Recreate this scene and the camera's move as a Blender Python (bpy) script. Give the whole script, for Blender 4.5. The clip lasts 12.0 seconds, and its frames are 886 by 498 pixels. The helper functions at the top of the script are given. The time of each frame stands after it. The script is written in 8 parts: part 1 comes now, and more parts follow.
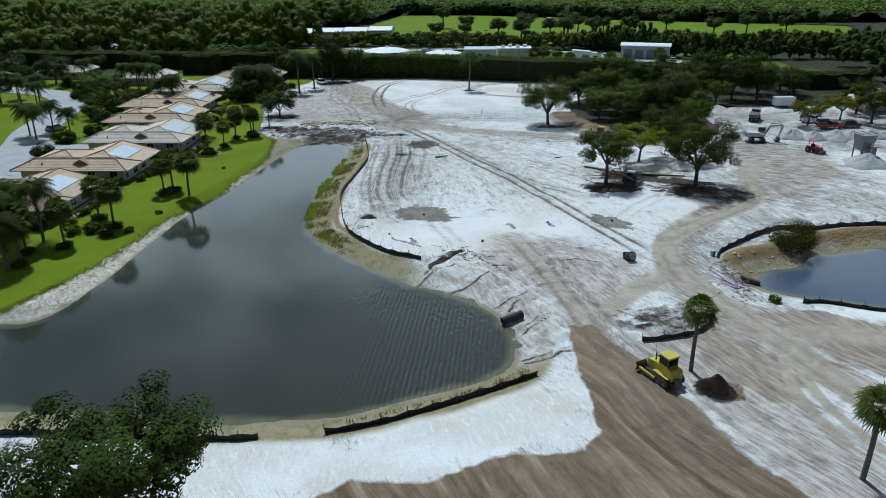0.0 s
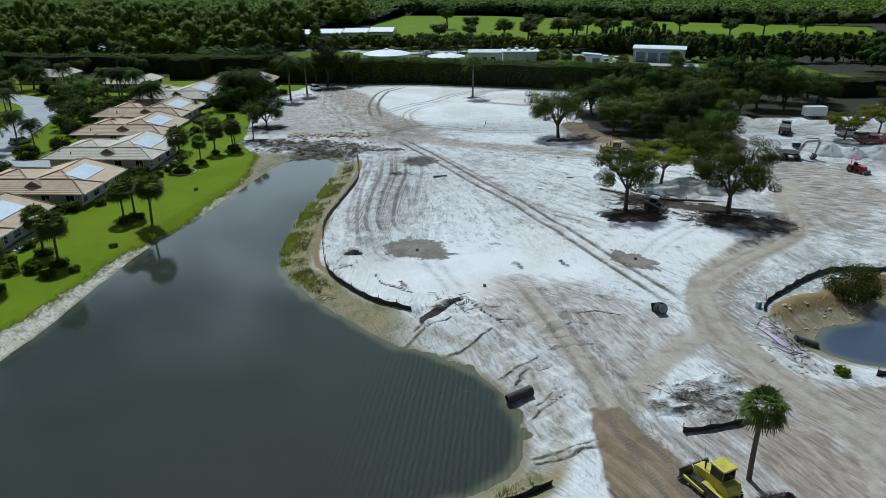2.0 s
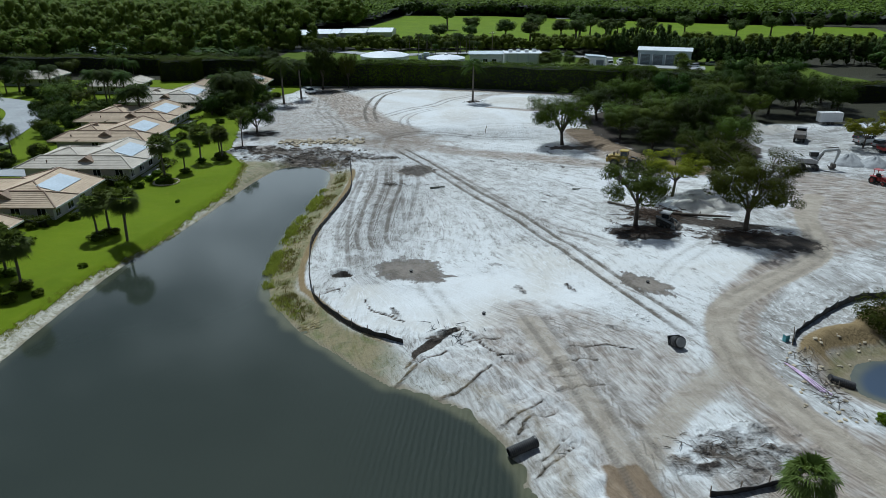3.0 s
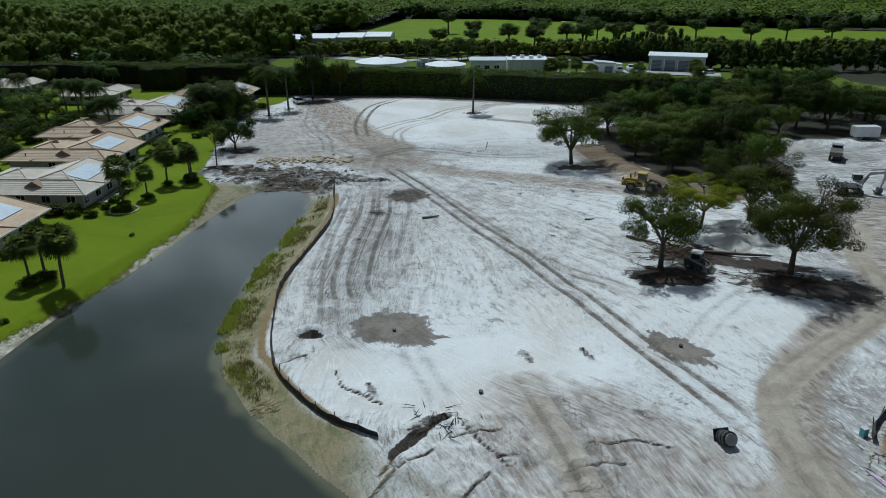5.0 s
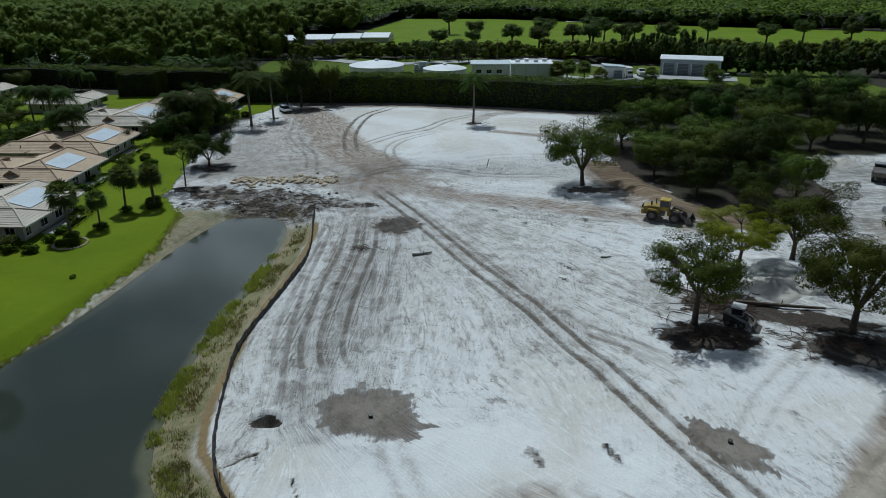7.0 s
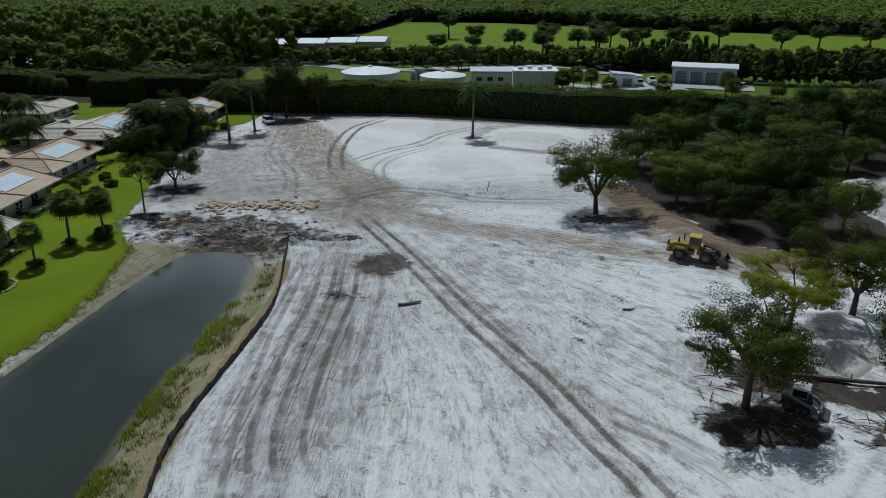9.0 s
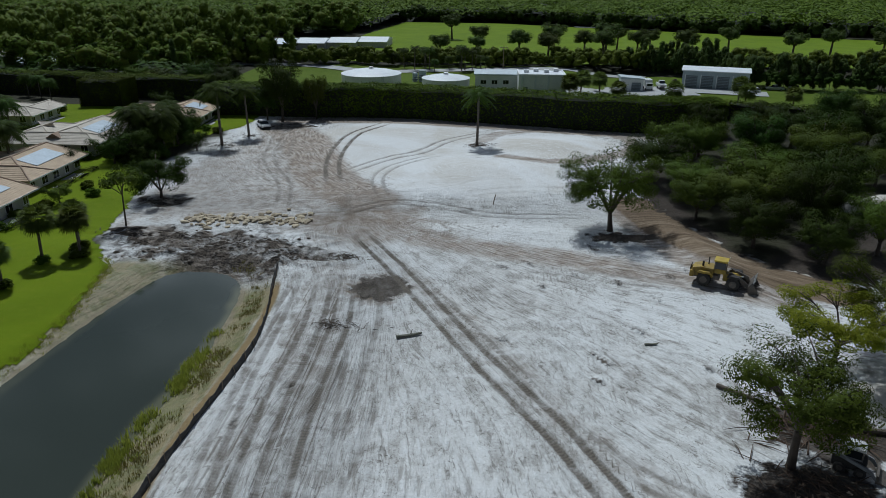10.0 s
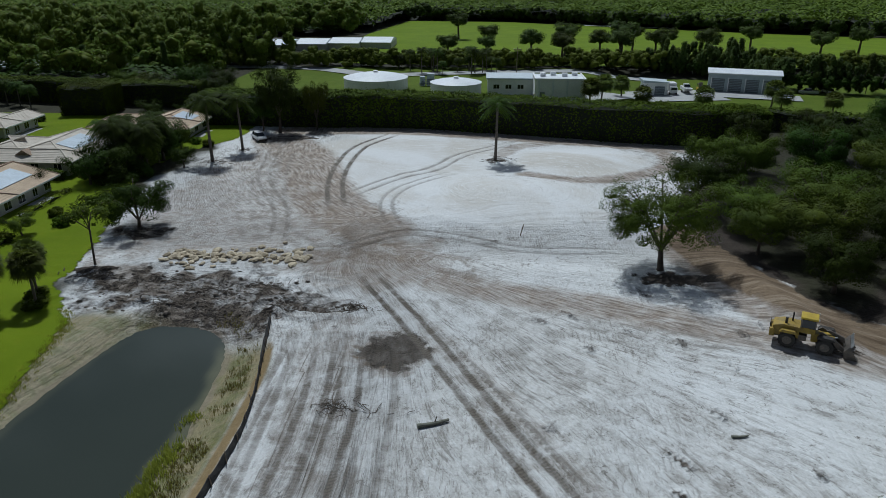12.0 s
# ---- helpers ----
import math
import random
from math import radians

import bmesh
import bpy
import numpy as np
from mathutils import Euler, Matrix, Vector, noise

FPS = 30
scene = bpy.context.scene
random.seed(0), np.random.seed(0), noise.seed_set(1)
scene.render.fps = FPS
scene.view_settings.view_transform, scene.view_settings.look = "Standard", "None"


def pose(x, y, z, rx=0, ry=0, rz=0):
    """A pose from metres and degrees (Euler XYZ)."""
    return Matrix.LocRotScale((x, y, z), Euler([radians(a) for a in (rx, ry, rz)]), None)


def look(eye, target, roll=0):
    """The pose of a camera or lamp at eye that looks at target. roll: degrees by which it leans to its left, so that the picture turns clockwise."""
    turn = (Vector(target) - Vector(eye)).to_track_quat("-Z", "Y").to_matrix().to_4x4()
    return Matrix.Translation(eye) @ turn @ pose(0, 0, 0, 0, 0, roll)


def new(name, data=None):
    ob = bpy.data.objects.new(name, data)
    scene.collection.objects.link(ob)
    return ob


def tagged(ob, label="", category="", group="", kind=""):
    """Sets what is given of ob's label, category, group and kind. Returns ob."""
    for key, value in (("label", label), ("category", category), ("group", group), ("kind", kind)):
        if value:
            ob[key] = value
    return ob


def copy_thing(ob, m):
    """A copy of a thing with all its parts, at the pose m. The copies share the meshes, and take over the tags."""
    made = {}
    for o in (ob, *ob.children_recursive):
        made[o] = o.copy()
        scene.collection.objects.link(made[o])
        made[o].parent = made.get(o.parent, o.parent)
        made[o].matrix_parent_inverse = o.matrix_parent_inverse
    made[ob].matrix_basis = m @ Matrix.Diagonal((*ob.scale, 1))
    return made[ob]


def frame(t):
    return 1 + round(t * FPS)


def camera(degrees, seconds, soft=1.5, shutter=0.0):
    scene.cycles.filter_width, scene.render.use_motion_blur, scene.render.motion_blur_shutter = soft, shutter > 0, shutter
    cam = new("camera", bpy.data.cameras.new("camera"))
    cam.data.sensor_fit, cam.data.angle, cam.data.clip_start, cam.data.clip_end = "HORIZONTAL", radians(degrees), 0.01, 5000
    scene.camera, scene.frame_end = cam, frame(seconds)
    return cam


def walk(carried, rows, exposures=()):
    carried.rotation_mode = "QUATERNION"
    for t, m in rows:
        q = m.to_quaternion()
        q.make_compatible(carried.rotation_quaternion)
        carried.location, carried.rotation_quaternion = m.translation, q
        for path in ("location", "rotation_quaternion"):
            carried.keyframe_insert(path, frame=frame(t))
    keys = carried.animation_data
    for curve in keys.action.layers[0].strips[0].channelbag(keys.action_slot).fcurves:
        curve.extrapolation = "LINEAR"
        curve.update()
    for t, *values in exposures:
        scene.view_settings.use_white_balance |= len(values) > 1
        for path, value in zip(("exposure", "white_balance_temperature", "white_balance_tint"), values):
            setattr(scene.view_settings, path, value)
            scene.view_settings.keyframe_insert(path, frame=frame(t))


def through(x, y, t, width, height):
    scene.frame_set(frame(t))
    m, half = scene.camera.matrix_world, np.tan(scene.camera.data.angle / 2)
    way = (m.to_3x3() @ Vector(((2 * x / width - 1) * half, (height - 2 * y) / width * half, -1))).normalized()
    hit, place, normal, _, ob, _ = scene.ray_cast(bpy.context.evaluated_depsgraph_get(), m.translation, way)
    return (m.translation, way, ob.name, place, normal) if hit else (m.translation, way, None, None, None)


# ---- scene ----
cam = camera(65.0, 12.0, soft=0.85)
PATH = [
    (0, (1.102, -1.68, 35.906), (1.046, 0.17, 35.148), -0.4),
    (0.5, (1.303, 2.324, 35.702), (1.241, 4.174, 34.946), -0.3),
    (1, (1.482, 6.295, 35.615), (1.416, 8.144, 34.856), -0.3),
    (1.5, (1.643, 9.942, 35.497), (1.575, 11.792, 34.74), -0.3),
    (2, (1.858, 13.738, 35.608), (1.787, 15.587, 34.848), -0.4),
    (2.5, (1.991, 17.624, 35.403), (1.92, 19.473, 34.644), -0.3),
    (3, (2.151, 21.418, 35.347), (2.078, 23.266, 34.587), -0.3),
    (5, (2.981, 36.938, 34.762), (2.898, 38.789, 34.008), -0.4),
    (5.5, (3.076, 40.823, 34.773), (2.993, 42.673, 34.018), -0.4),
    (6, (3.189, 44.569, 34.677), (3.104, 46.418, 33.922), -0.3),
    (6.5, (3.338, 48.247, 34.565), (3.251, 50.097, 33.811), -0.4),
    (7, (3.5, 52.137, 34.599), (3.41, 53.986, 33.841), -0.4),
    (9, (3.693, 67.264, 33.759), (3.603, 69.116, 33.009), -0.1),
    (9.5, (3.499, 71.015, 33.72), (3.408, 72.867, 32.97), 0.1),
    (10, (3.034, 74.715, 33.592), (2.942, 76.566, 32.841), 0.3),
    (10.5, (2.23, 78.288, 33.467), (2.14, 80.14, 32.716), 0.4),
    (11, (1.459, 81.993, 33.345), (1.366, 83.844, 32.592), 0.3),
    (11.5, (0.649, 85.736, 33.212), (0.554, 87.586, 32.458), 0.2),
    (12, (-0.096, 89.509, 33.27), (-0.193, 91.357, 32.513), 0.1),
]
walk(cam, [(t, look(eye, target, roll)) for t, eye, target, roll in PATH],
     exposures=[(0, -0.48, 5400, 1), (3, -0.53, 5520, 1), (6, -0.83, 5540, 0), (9, -0.91, 5640, 3), (12, -0.88, 5640, 4)])


# ---- light ----
SUN_FROM = Vector((-0.16, 0.50, 0.86)).normalized()
world = bpy.data.worlds.new("sky")
scene.world = world
world.use_nodes = True
wn = world.node_tree.nodes
sky = wn.new("ShaderNodeTexSky")
sky.sky_type, sky.sun_disc = "NISHITA", False
sky.sun_elevation = math.asin(SUN_FROM.z)
sky.sun_rotation = math.atan2(SUN_FROM.x, SUN_FROM.y)
sky.air_density, sky.dust_density, sky.ozone_density = 1.0, 2.0, 1.0
wn["Background"].inputs["Strength"].default_value = 0.05
wl = world.node_tree.links
# fair-weather clouds: a flat field of them, which closes up towards the horizon
way = wn.new("ShaderNodeTexCoord").outputs["Generated"]
split = wn.new("ShaderNodeSeparateXYZ")
wl.new(way, split.inputs[0])
lifted = wn.new("ShaderNodeMath")
lifted.operation, lifted.inputs[1].default_value = "ADD", 0.14
wl.new(split.outputs["Z"], lifted.inputs[0])
spread = wn.new("ShaderNodeVectorMath")
spread.operation = "DIVIDE"
wl.new(way, spread.inputs[0])
wl.new(lifted.outputs[0], spread.inputs[1])
puffs = wn.new("ShaderNodeTexNoise")
puffs.inputs["Scale"].default_value, puffs.inputs["Detail"].default_value, puffs.inputs["Roughness"].default_value = 1.6, 6, 0.6
wl.new(spread.outputs[0], puffs.inputs["Vector"])
closing = wn.new("ShaderNodeMapRange")
closing.inputs["From Min"].default_value, closing.inputs["From Max"].default_value = 0.25, 0.65
closing.inputs["To Min"].default_value, closing.inputs["To Max"].default_value = 0.28, -0.08
wl.new(split.outputs["Z"], closing.inputs["Value"])
thick = wn.new("ShaderNodeMath")
wl.new(puffs.outputs["Fac"], thick.inputs[0])
wl.new(closing.outputs["Result"], thick.inputs[1])
cover = wn.new("ShaderNodeMapRange")
cover.inputs["From Min"].default_value, cover.inputs["From Max"].default_value = 0.52, 0.72
wl.new(thick.outputs[0], cover.inputs["Value"])
clouded = wn.new("ShaderNodeMix")
clouded.data_type = "RGBA"
low_cloud = wn.new("ShaderNodeMapRange")
low_cloud.inputs["From Min"].default_value, low_cloud.inputs["From Max"].default_value = 0.42, 0.62
wl.new(split.outputs["Z"], low_cloud.inputs["Value"])
sunward = wn.new("ShaderNodeVectorMath")
sunward.operation = "DOT_PRODUCT"
sunward.inputs[1].default_value = Vector((SUN_FROM.x, SUN_FROM.y, 0)).normalized()
wl.new(way, sunward.inputs[0])
glow = wn.new("ShaderNodeMapRange")
glow.inputs["From Min"].default_value, glow.inputs["From Max"].default_value = -0.2, 0.7
glow.inputs["To Min"].default_value, glow.inputs["To Max"].default_value = 0.2, 1.0
wl.new(sunward.outputs["Value"], glow.inputs["Value"])
lit_cloud = wn.new("ShaderNodeVectorMath")
lit_cloud.operation = "SCALE"
wl.new(glow.outputs["Result"], lit_cloud.inputs["Scale"])
cloud_tone = wn.new("ShaderNodeMix")
cloud_tone.data_type = "RGBA"
cloud_tone.inputs[6].default_value, cloud_tone.inputs[7].default_value = (29.0, 29.8, 31.0, 1.0), (6.5, 6.8, 7.3, 1.0)
wl.new(low_cloud.outputs["Result"], cloud_tone.inputs[0])
wl.new(cloud_tone.outputs[2], lit_cloud.inputs[0])
wl.new(lit_cloud.outputs[0], clouded.inputs[7])
wl.new(cover.outputs["Result"], clouded.inputs[0])
wl.new(sky.outputs["Color"], clouded.inputs[6])
wl.new(clouded.outputs[2], wn["Background"].inputs["Color"])

sun_data = bpy.data.lights.new("sun", "SUN")
sun_data.energy, sun_data.angle, sun_data.color = 5.0, radians(0.6), (1.0, 0.965, 0.91)
sun = new("sun", sun_data)
sun.matrix_world = look(SUN_FROM * 300, (0, 0, 0))


# ---- materials ----
def nodes_of(name):
    m = bpy.data.materials.new(name)
    m.use_nodes = True
    return m, m.node_tree.nodes, m.node_tree.links


def mix_rgb(ns, ln, fac, a, b, blend="MIX"):
    n = ns.new("ShaderNodeMix")
    n.data_type, n.blend_type = "RGBA", blend
    for key, value in (("Factor", fac), ("A", a), ("B", b)):
        s = [q for q in n.inputs if q.name == key and q.enabled][0]
        if isinstance(value, bpy.types.NodeSocket):
            ln.new(value, s)
        elif isinstance(value, (int, float)):
            s.default_value = value
        else:
            s.default_value = (*value, 1)
    return [q for q in n.outputs if q.enabled][0]


def maths(ns, ln, op, a, b=None, clamp=False):
    n = ns.new("ShaderNodeMath")
    n.operation, n.use_clamp = op, clamp
    for i, value in enumerate((a, b)):
        if isinstance(value, bpy.types.NodeSocket):
            ln.new(value, n.inputs[i])
        elif value is not None:
            n.inputs[i].default_value = value
    return n.outputs[0]


def noise_of(ns, ln, vector, scale, detail=4, rough=0.55, distort=0.0):
    n = ns.new("ShaderNodeTexNoise")
    n.inputs["Scale"].default_value, n.inputs["Detail"].default_value = scale, detail
    n.inputs["Roughness"].default_value, n.inputs["Distortion"].default_value = rough, distort
    if vector is not None:
        ln.new(vector, n.inputs["Vector"])
    return n.outputs["Fac"]


def ranged(ns, ln, value, lo, hi, to_lo=0.0, to_hi=1.0):
    n = ns.new("ShaderNodeMapRange")
    n.inputs["From Min"].default_value, n.inputs["From Max"].default_value = lo, hi
    n.inputs["To Min"].default_value, n.inputs["To Max"].default_value = to_lo, to_hi
    ln.new(value, n.inputs["Value"])
    return n.outputs["Result"]


def attribute(ns, name):
    n = ns.new("ShaderNodeAttribute")
    n.attribute_name = name
    return n


def bump_to(ns, ln, bsdf, height, strength, distance):
    b = ns.new("ShaderNodeBump")
    b.inputs["Strength"].default_value, b.inputs["Distance"].default_value = strength, distance
    ln.new(height, b.inputs["Height"])
    ln.new(b.outputs["Normal"], bsdf.inputs["Normal"])


def plain(name, colour, other=None, scale=3.0, rough=0.7, metal=0.0, bump=0.15, fine=25.0, vary=0.0, spec=0.5):
    """A surface with stains at one scale and grain at another."""
    m, ns, ln = nodes_of(name)
    bsdf = ns["Principled BSDF"]
    geo = ns.new("ShaderNodeNewGeometry").outputs["Position"]
    other = other or tuple(c * 0.72 for c in colour)
    big = ranged(ns, ln, noise_of(ns, ln, geo, scale, 5, 0.6), 0.35, 0.68)
    small = noise_of(ns, ln, geo, scale * fine / 3, 3)
    c = mix_rgb(ns, ln, big, colour, other)
    c = mix_rgb(ns, ln, ranged(ns, ln, small, 0.35, 0.7, 0.0, 0.35), c, tuple(v * 0.6 for v in colour))
    if vary:
        info = ns.new("ShaderNodeObjectInfo").outputs["Random"]
        hsv = ns.new("ShaderNodeHueSaturation")
        ln.new(ranged(ns, ln, info, 0, 1, 1 - vary, 1 + vary), hsv.inputs["Value"])
        ln.new(c, hsv.inputs["Color"])
        c = hsv.outputs["Color"]
    ln.new(c, bsdf.inputs["Base Color"])
    ln.new(ranged(ns, ln, small, 0.3, 0.7, max(rough - 0.12, 0.03), min(rough + 0.12, 1)), bsdf.inputs["Roughness"])
    bsdf.inputs["Metallic"].default_value = metal
    bsdf.inputs["Specular IOR Level"].default_value = spec
    if bump:
        bump_to(ns, ln, bsdf, small, bump, 0.02)
    return m


def foliage(name, dark, light, through=0.3, tint=0.12, single=0.4):
    """Leaves: each one its own shade, each plant a little different, some light passing through."""
    m, ns, ln = nodes_of(name)
    out = ns["Material Output"]
    ns.remove(ns["Principled BSDF"])
    geo = ns.new("ShaderNodeNewGeometry")
    info = ns.new("ShaderNodeObjectInfo").outputs["Random"]
    patch = noise_of(ns, ln, geo.outputs["Position"], 0.35, 3)
    f = maths(ns, ln, "ADD", maths(ns, ln, "MULTIPLY", geo.outputs["Random Per Island"], single),
              ranged(ns, ln, patch, 0.3, 0.7, 0.15, 0.95))
    c = mix_rgb(ns, ln, f, dark, light)
    hsv = ns.new("ShaderNodeHueSaturation")
    ln.new(c, hsv.inputs["Color"])
    ln.new(ranged(ns, ln, info, 0, 1, 0.5 - tint * 0.22, 0.5 + tint * 0.16), hsv.inputs["Hue"])
    ln.new(ranged(ns, ln, info, 0, 1, 0.62, 1.28), hsv.inputs["Value"])
    c = hsv.outputs["Color"]
    bsdf = ns.new("ShaderNodeBsdfPrincipled")
    bsdf.inputs["Roughness"].default_value = 0.6
    bsdf.inputs["Specular IOR Level"].default_value = 0.03
    ln.new(c, bsdf.inputs["Base Color"])
    tr = ns.new("ShaderNodeBsdfTranslucent")
    ln.new(mix_rgb(ns, ln, 0.5, c, (0.16, 0.22, 0.02)), tr.inputs["Color"])
    mx = ns.new("ShaderNodeMixShader")
    mx.inputs[0].default_value = through
    ln.new(bsdf.outputs[0], mx.inputs[1])
    ln.new(tr.outputs[0], mx.inputs[2])
    ln.new(mx.outputs[0], out.inputs["Surface"])
    return m


def make_ground():
    m, ns, ln = nodes_of("graded_sand")
    bsdf = ns["Principled BSDF"]
    geo = ns.new("ShaderNodeNewGeometry").outputs["Position"]
    straight = attribute(ns, "flow").outputs["Vector"]
    # the blades wandered: the lines of grading bend a little
    sway = ns.new("ShaderNodeTexNoise")
    sway.inputs["Scale"].default_value, sway.inputs["Detail"].default_value = 0.045, 1
    ln.new(geo, sway.inputs["Vector"])
    middle, wide, bent = (ns.new("ShaderNodeVectorMath") for k in range(3))
    middle.operation, wide.operation, bent.operation = "SUBTRACT", "MULTIPLY", "ADD"
    middle.inputs[1].default_value, wide.inputs[1].default_value = (0.5, 0.5, 0.5), (7.0, 0.0, 0.0)
    ln.new(sway.outputs["Color"], middle.inputs[0])
    ln.new(middle.outputs[0], wide.inputs[0])
    ln.new(straight, bent.inputs[0])
    ln.new(wide.outputs[0], bent.inputs[1])
    flow = bent.outputs[0]
    # streaks that the grading blades left: long along the flow, narrow across it
    squeeze = ns.new("ShaderNodeVectorMath")
    squeeze.operation = "MULTIPLY"
    squeeze.inputs[1].default_value = (1.0, 0.085, 1.0)
    ln.new(flow, squeeze.inputs[0])
    streak = noise_of(ns, ln, squeeze.outputs[0], 1.0, 5, 0.6, 0.15)
    squeeze2 = ns.new("ShaderNodeVectorMath")
    squeeze2.operation = "MULTIPLY"
    squeeze2.inputs[1].default_value = (1.0, 0.16, 1.0)
    ln.new(flow, squeeze2.inputs[0])
    fine_streak = noise_of(ns, ln, squeeze2.outputs[0], 2.2, 5, 0.6, 0.25)
    patch = noise_of(ns, ln, geo, 0.055, 5, 0.55, 0.6)
    blotch = noise_of(ns, ln, geo, 0.45, 6, 0.62, 0.8)
    grain = noise_of(ns, ln, geo, 4.5, 4, 0.7)
    ridge = noise_of(ns, ln, geo, 1.6, 5, 0.6, 1.2)
    pale = attribute(ns, "pale").outputs["Fac"]
    zone = ranged(ns, ln, noise_of(ns, ln, geo, 0.11, 4, 0.55, 0.5), 0.46, 0.58)
    slant = ns.new("ShaderNodeMapping")
    slant.inputs["Rotation"].default_value = (0, 0, radians(52))
    slant.inputs["Scale"].default_value = (1.0, 0.16, 1.0)
    ln.new(geo, slant.inputs["Vector"])
    cross = noise_of(ns, ln, slant.outputs["Vector"], 2.6, 5, 0.64, 0.3)
    slant2 = ns.new("ShaderNodeMapping")
    slant2.inputs["Rotation"].default_value = (0, 0, radians(-34))
    slant2.inputs["Scale"].default_value = (1.0, 0.3, 1.0)
    ln.new(geo, slant2.inputs["Vector"])
    zone2 = ranged(ns, ln, noise_of(ns, ln, geo, 0.1, 4, 0.55, 0.9), 0.5, 0.6)
    cross = mix_rgb(ns, ln, zone2, cross, noise_of(ns, ln, slant2.outputs["Vector"], 2.9, 5, 0.64, 0.4))
    mixed = mix_rgb(ns, ln, zone, cross, fine_streak)
    squeeze4 = ns.new("ShaderNodeVectorMath")
    squeeze4.operation = "MULTIPLY"
    squeeze4.inputs[1].default_value = (1.0, 0.07, 1.0)
    ln.new(flow, squeeze4.inputs[0])
    band = noise_of(ns, ln, squeeze4.outputs[0], 0.42, 3, 0.5, 0.2)
    grey_amount = maths(ns, ln, "ADD", maths(ns, ln, "MULTIPLY", streak, 0.7), maths(ns, ln, "MULTIPLY", mixed, 0.5))
    grey_amount = maths(ns, ln, "ADD", grey_amount, maths(ns, ln, "MULTIPLY", maths(ns, ln, "SUBTRACT", band, 0.5), 0.75))
    grey_amount = maths(ns, ln, "ADD", grey_amount, maths(ns, ln, "MULTIPLY", patch, 1.0))
    grey_amount = maths(ns, ln, "ADD", grey_amount, maths(ns, ln, "MULTIPLY", blotch, 0.85))
    grey_amount = maths(ns, ln, "SUBTRACT", grey_amount, maths(ns, ln, "MULTIPLY", pale, 0.42))
    grey_amount = maths(ns, ln, "ADD", grey_amount, maths(ns, ln, "MULTIPLY", attribute(ns, "grey").outputs["Fac"], 0.35))
    grey = ranged(ns, ln, grey_amount, 1.56, 2.2)
    squeeze3 = ns.new("ShaderNodeVectorMath")
    squeeze3.operation = "MULTIPLY"
    squeeze3.inputs[1].default_value = (1.0, 0.15, 1.0)
    ln.new(flow, squeeze3.inputs[0])
    scratch = noise_of(ns, ln, squeeze3.outputs[0], 2.7, 4, 0.58, 0.25)
    clean = mix_rgb(ns, ln, maths(ns, ln, "MULTIPLY", ranged(ns, ln, patch, 0.42, 0.6), maths(ns, ln, "ADD", maths(ns, ln, "MULTIPLY", pale, 0.6), 0.25)), (0.66, 0.67, 0.675), (0.52, 0.495, 0.45))
    c = mix_rgb(ns, ln, grey, clean, (0.225, 0.215, 0.20))
    c = mix_rgb(ns, ln, ranged(ns, ln, blotch, 0.52, 0.78, 0.0, 0.25), c, (0.44, 0.40, 0.34))
    dashes = mix_rgb(ns, ln, zone2, noise_of(ns, ln, slant.outputs["Vector"], 4.2, 5, 0.62, 0.4), noise_of(ns, ln, slant2.outputs["Vector"], 3.6, 5, 0.64, 0.5))
    scratch = mix_rgb(ns, ln, zone, dashes, scratch)
    worn = maths(ns, ln, "MULTIPLY", ranged(ns, ln, scratch, 0.53, 0.63), ranged(ns, ln, patch, 0.36, 0.56, 0.35, 1.0))
    worn = maths(ns, ln, "MULTIPLY", worn, maths(ns, ln, "SUBTRACT", 1.0, maths(ns, ln, "MULTIPLY", pale, 0.93)))
    c = mix_rgb(ns, ln, maths(ns, ln, "MULTIPLY", worn, 0.6), c, (0.225, 0.21, 0.19))
    c = mix_rgb(ns, ln, maths(ns, ln, "MULTIPLY", ranged(ns, ln, scratch, 0.44, 0.36), 0.5), c, (0.68, 0.69, 0.695))
    # small lumps: shaded hollows painted dark, their crests painted pale
    nick = noise_of(ns, ln, squeeze2.outputs[0], 3.1, 4, 0.6, 0.5)
    nick_shade = maths(ns, ln, "MULTIPLY", ranged(ns, ln, nick, 0.54, 0.585), ranged(ns, ln, maths(ns, ln, "SUBTRACT", maths(ns, ln, "ADD", streak, maths(ns, ln, "MULTIPLY", blotch, 0.6)), maths(ns, ln, "MULTIPLY", pale, 0.3)), 0.72, 0.95))
    c = mix_rgb(ns, ln, maths(ns, ln, "MULTIPLY", nick_shade, 0.65), c, (0.16, 0.147, 0.13))
    c = mix_rgb(ns, ln, maths(ns, ln, "MULTIPLY", ranged(ns, ln, nick, 0.44, 0.38), 0.7), c, (0.68, 0.695, 0.705))
    crumb = noise_of(ns, ln, geo, 2.6, 6, 0.72, 1.2)
    crumbs = maths(ns, ln, "MULTIPLY", ranged(ns, ln, crumb, 0.57, 0.62), ranged(ns, ln, maths(ns, ln, "SUBTRACT", blotch, maths(ns, ln, "MULTIPLY", pale, 0.3)), 0.44, 0.6))
    c = mix_rgb(ns, ln, maths(ns, ln, "MULTIPLY", crumbs, 0.9), c, (0.125, 0.115, 0.10))
    # tan and brown earth
    dirt = attribute(ns, "dirt").outputs["Fac"]
    broken = ranged(ns, ln, maths(ns, ln, "ADD", dirt, maths(ns, ln, "MULTIPLY", maths(ns, ln, "ADD", fine_streak, blotch), 1.0)), 1.3, 2.1)
    soil = mix_rgb(ns, ln, ranged(ns, ln, fine_streak, 0.35, 0.65), (0.40, 0.345, 0.295), (0.19, 0.158, 0.132))
    c = mix_rgb(ns, ln, maths(ns, ln, "MULTIPLY", broken, ranged(ns, ln, dirt, 0.02, 0.45)), c, soil)
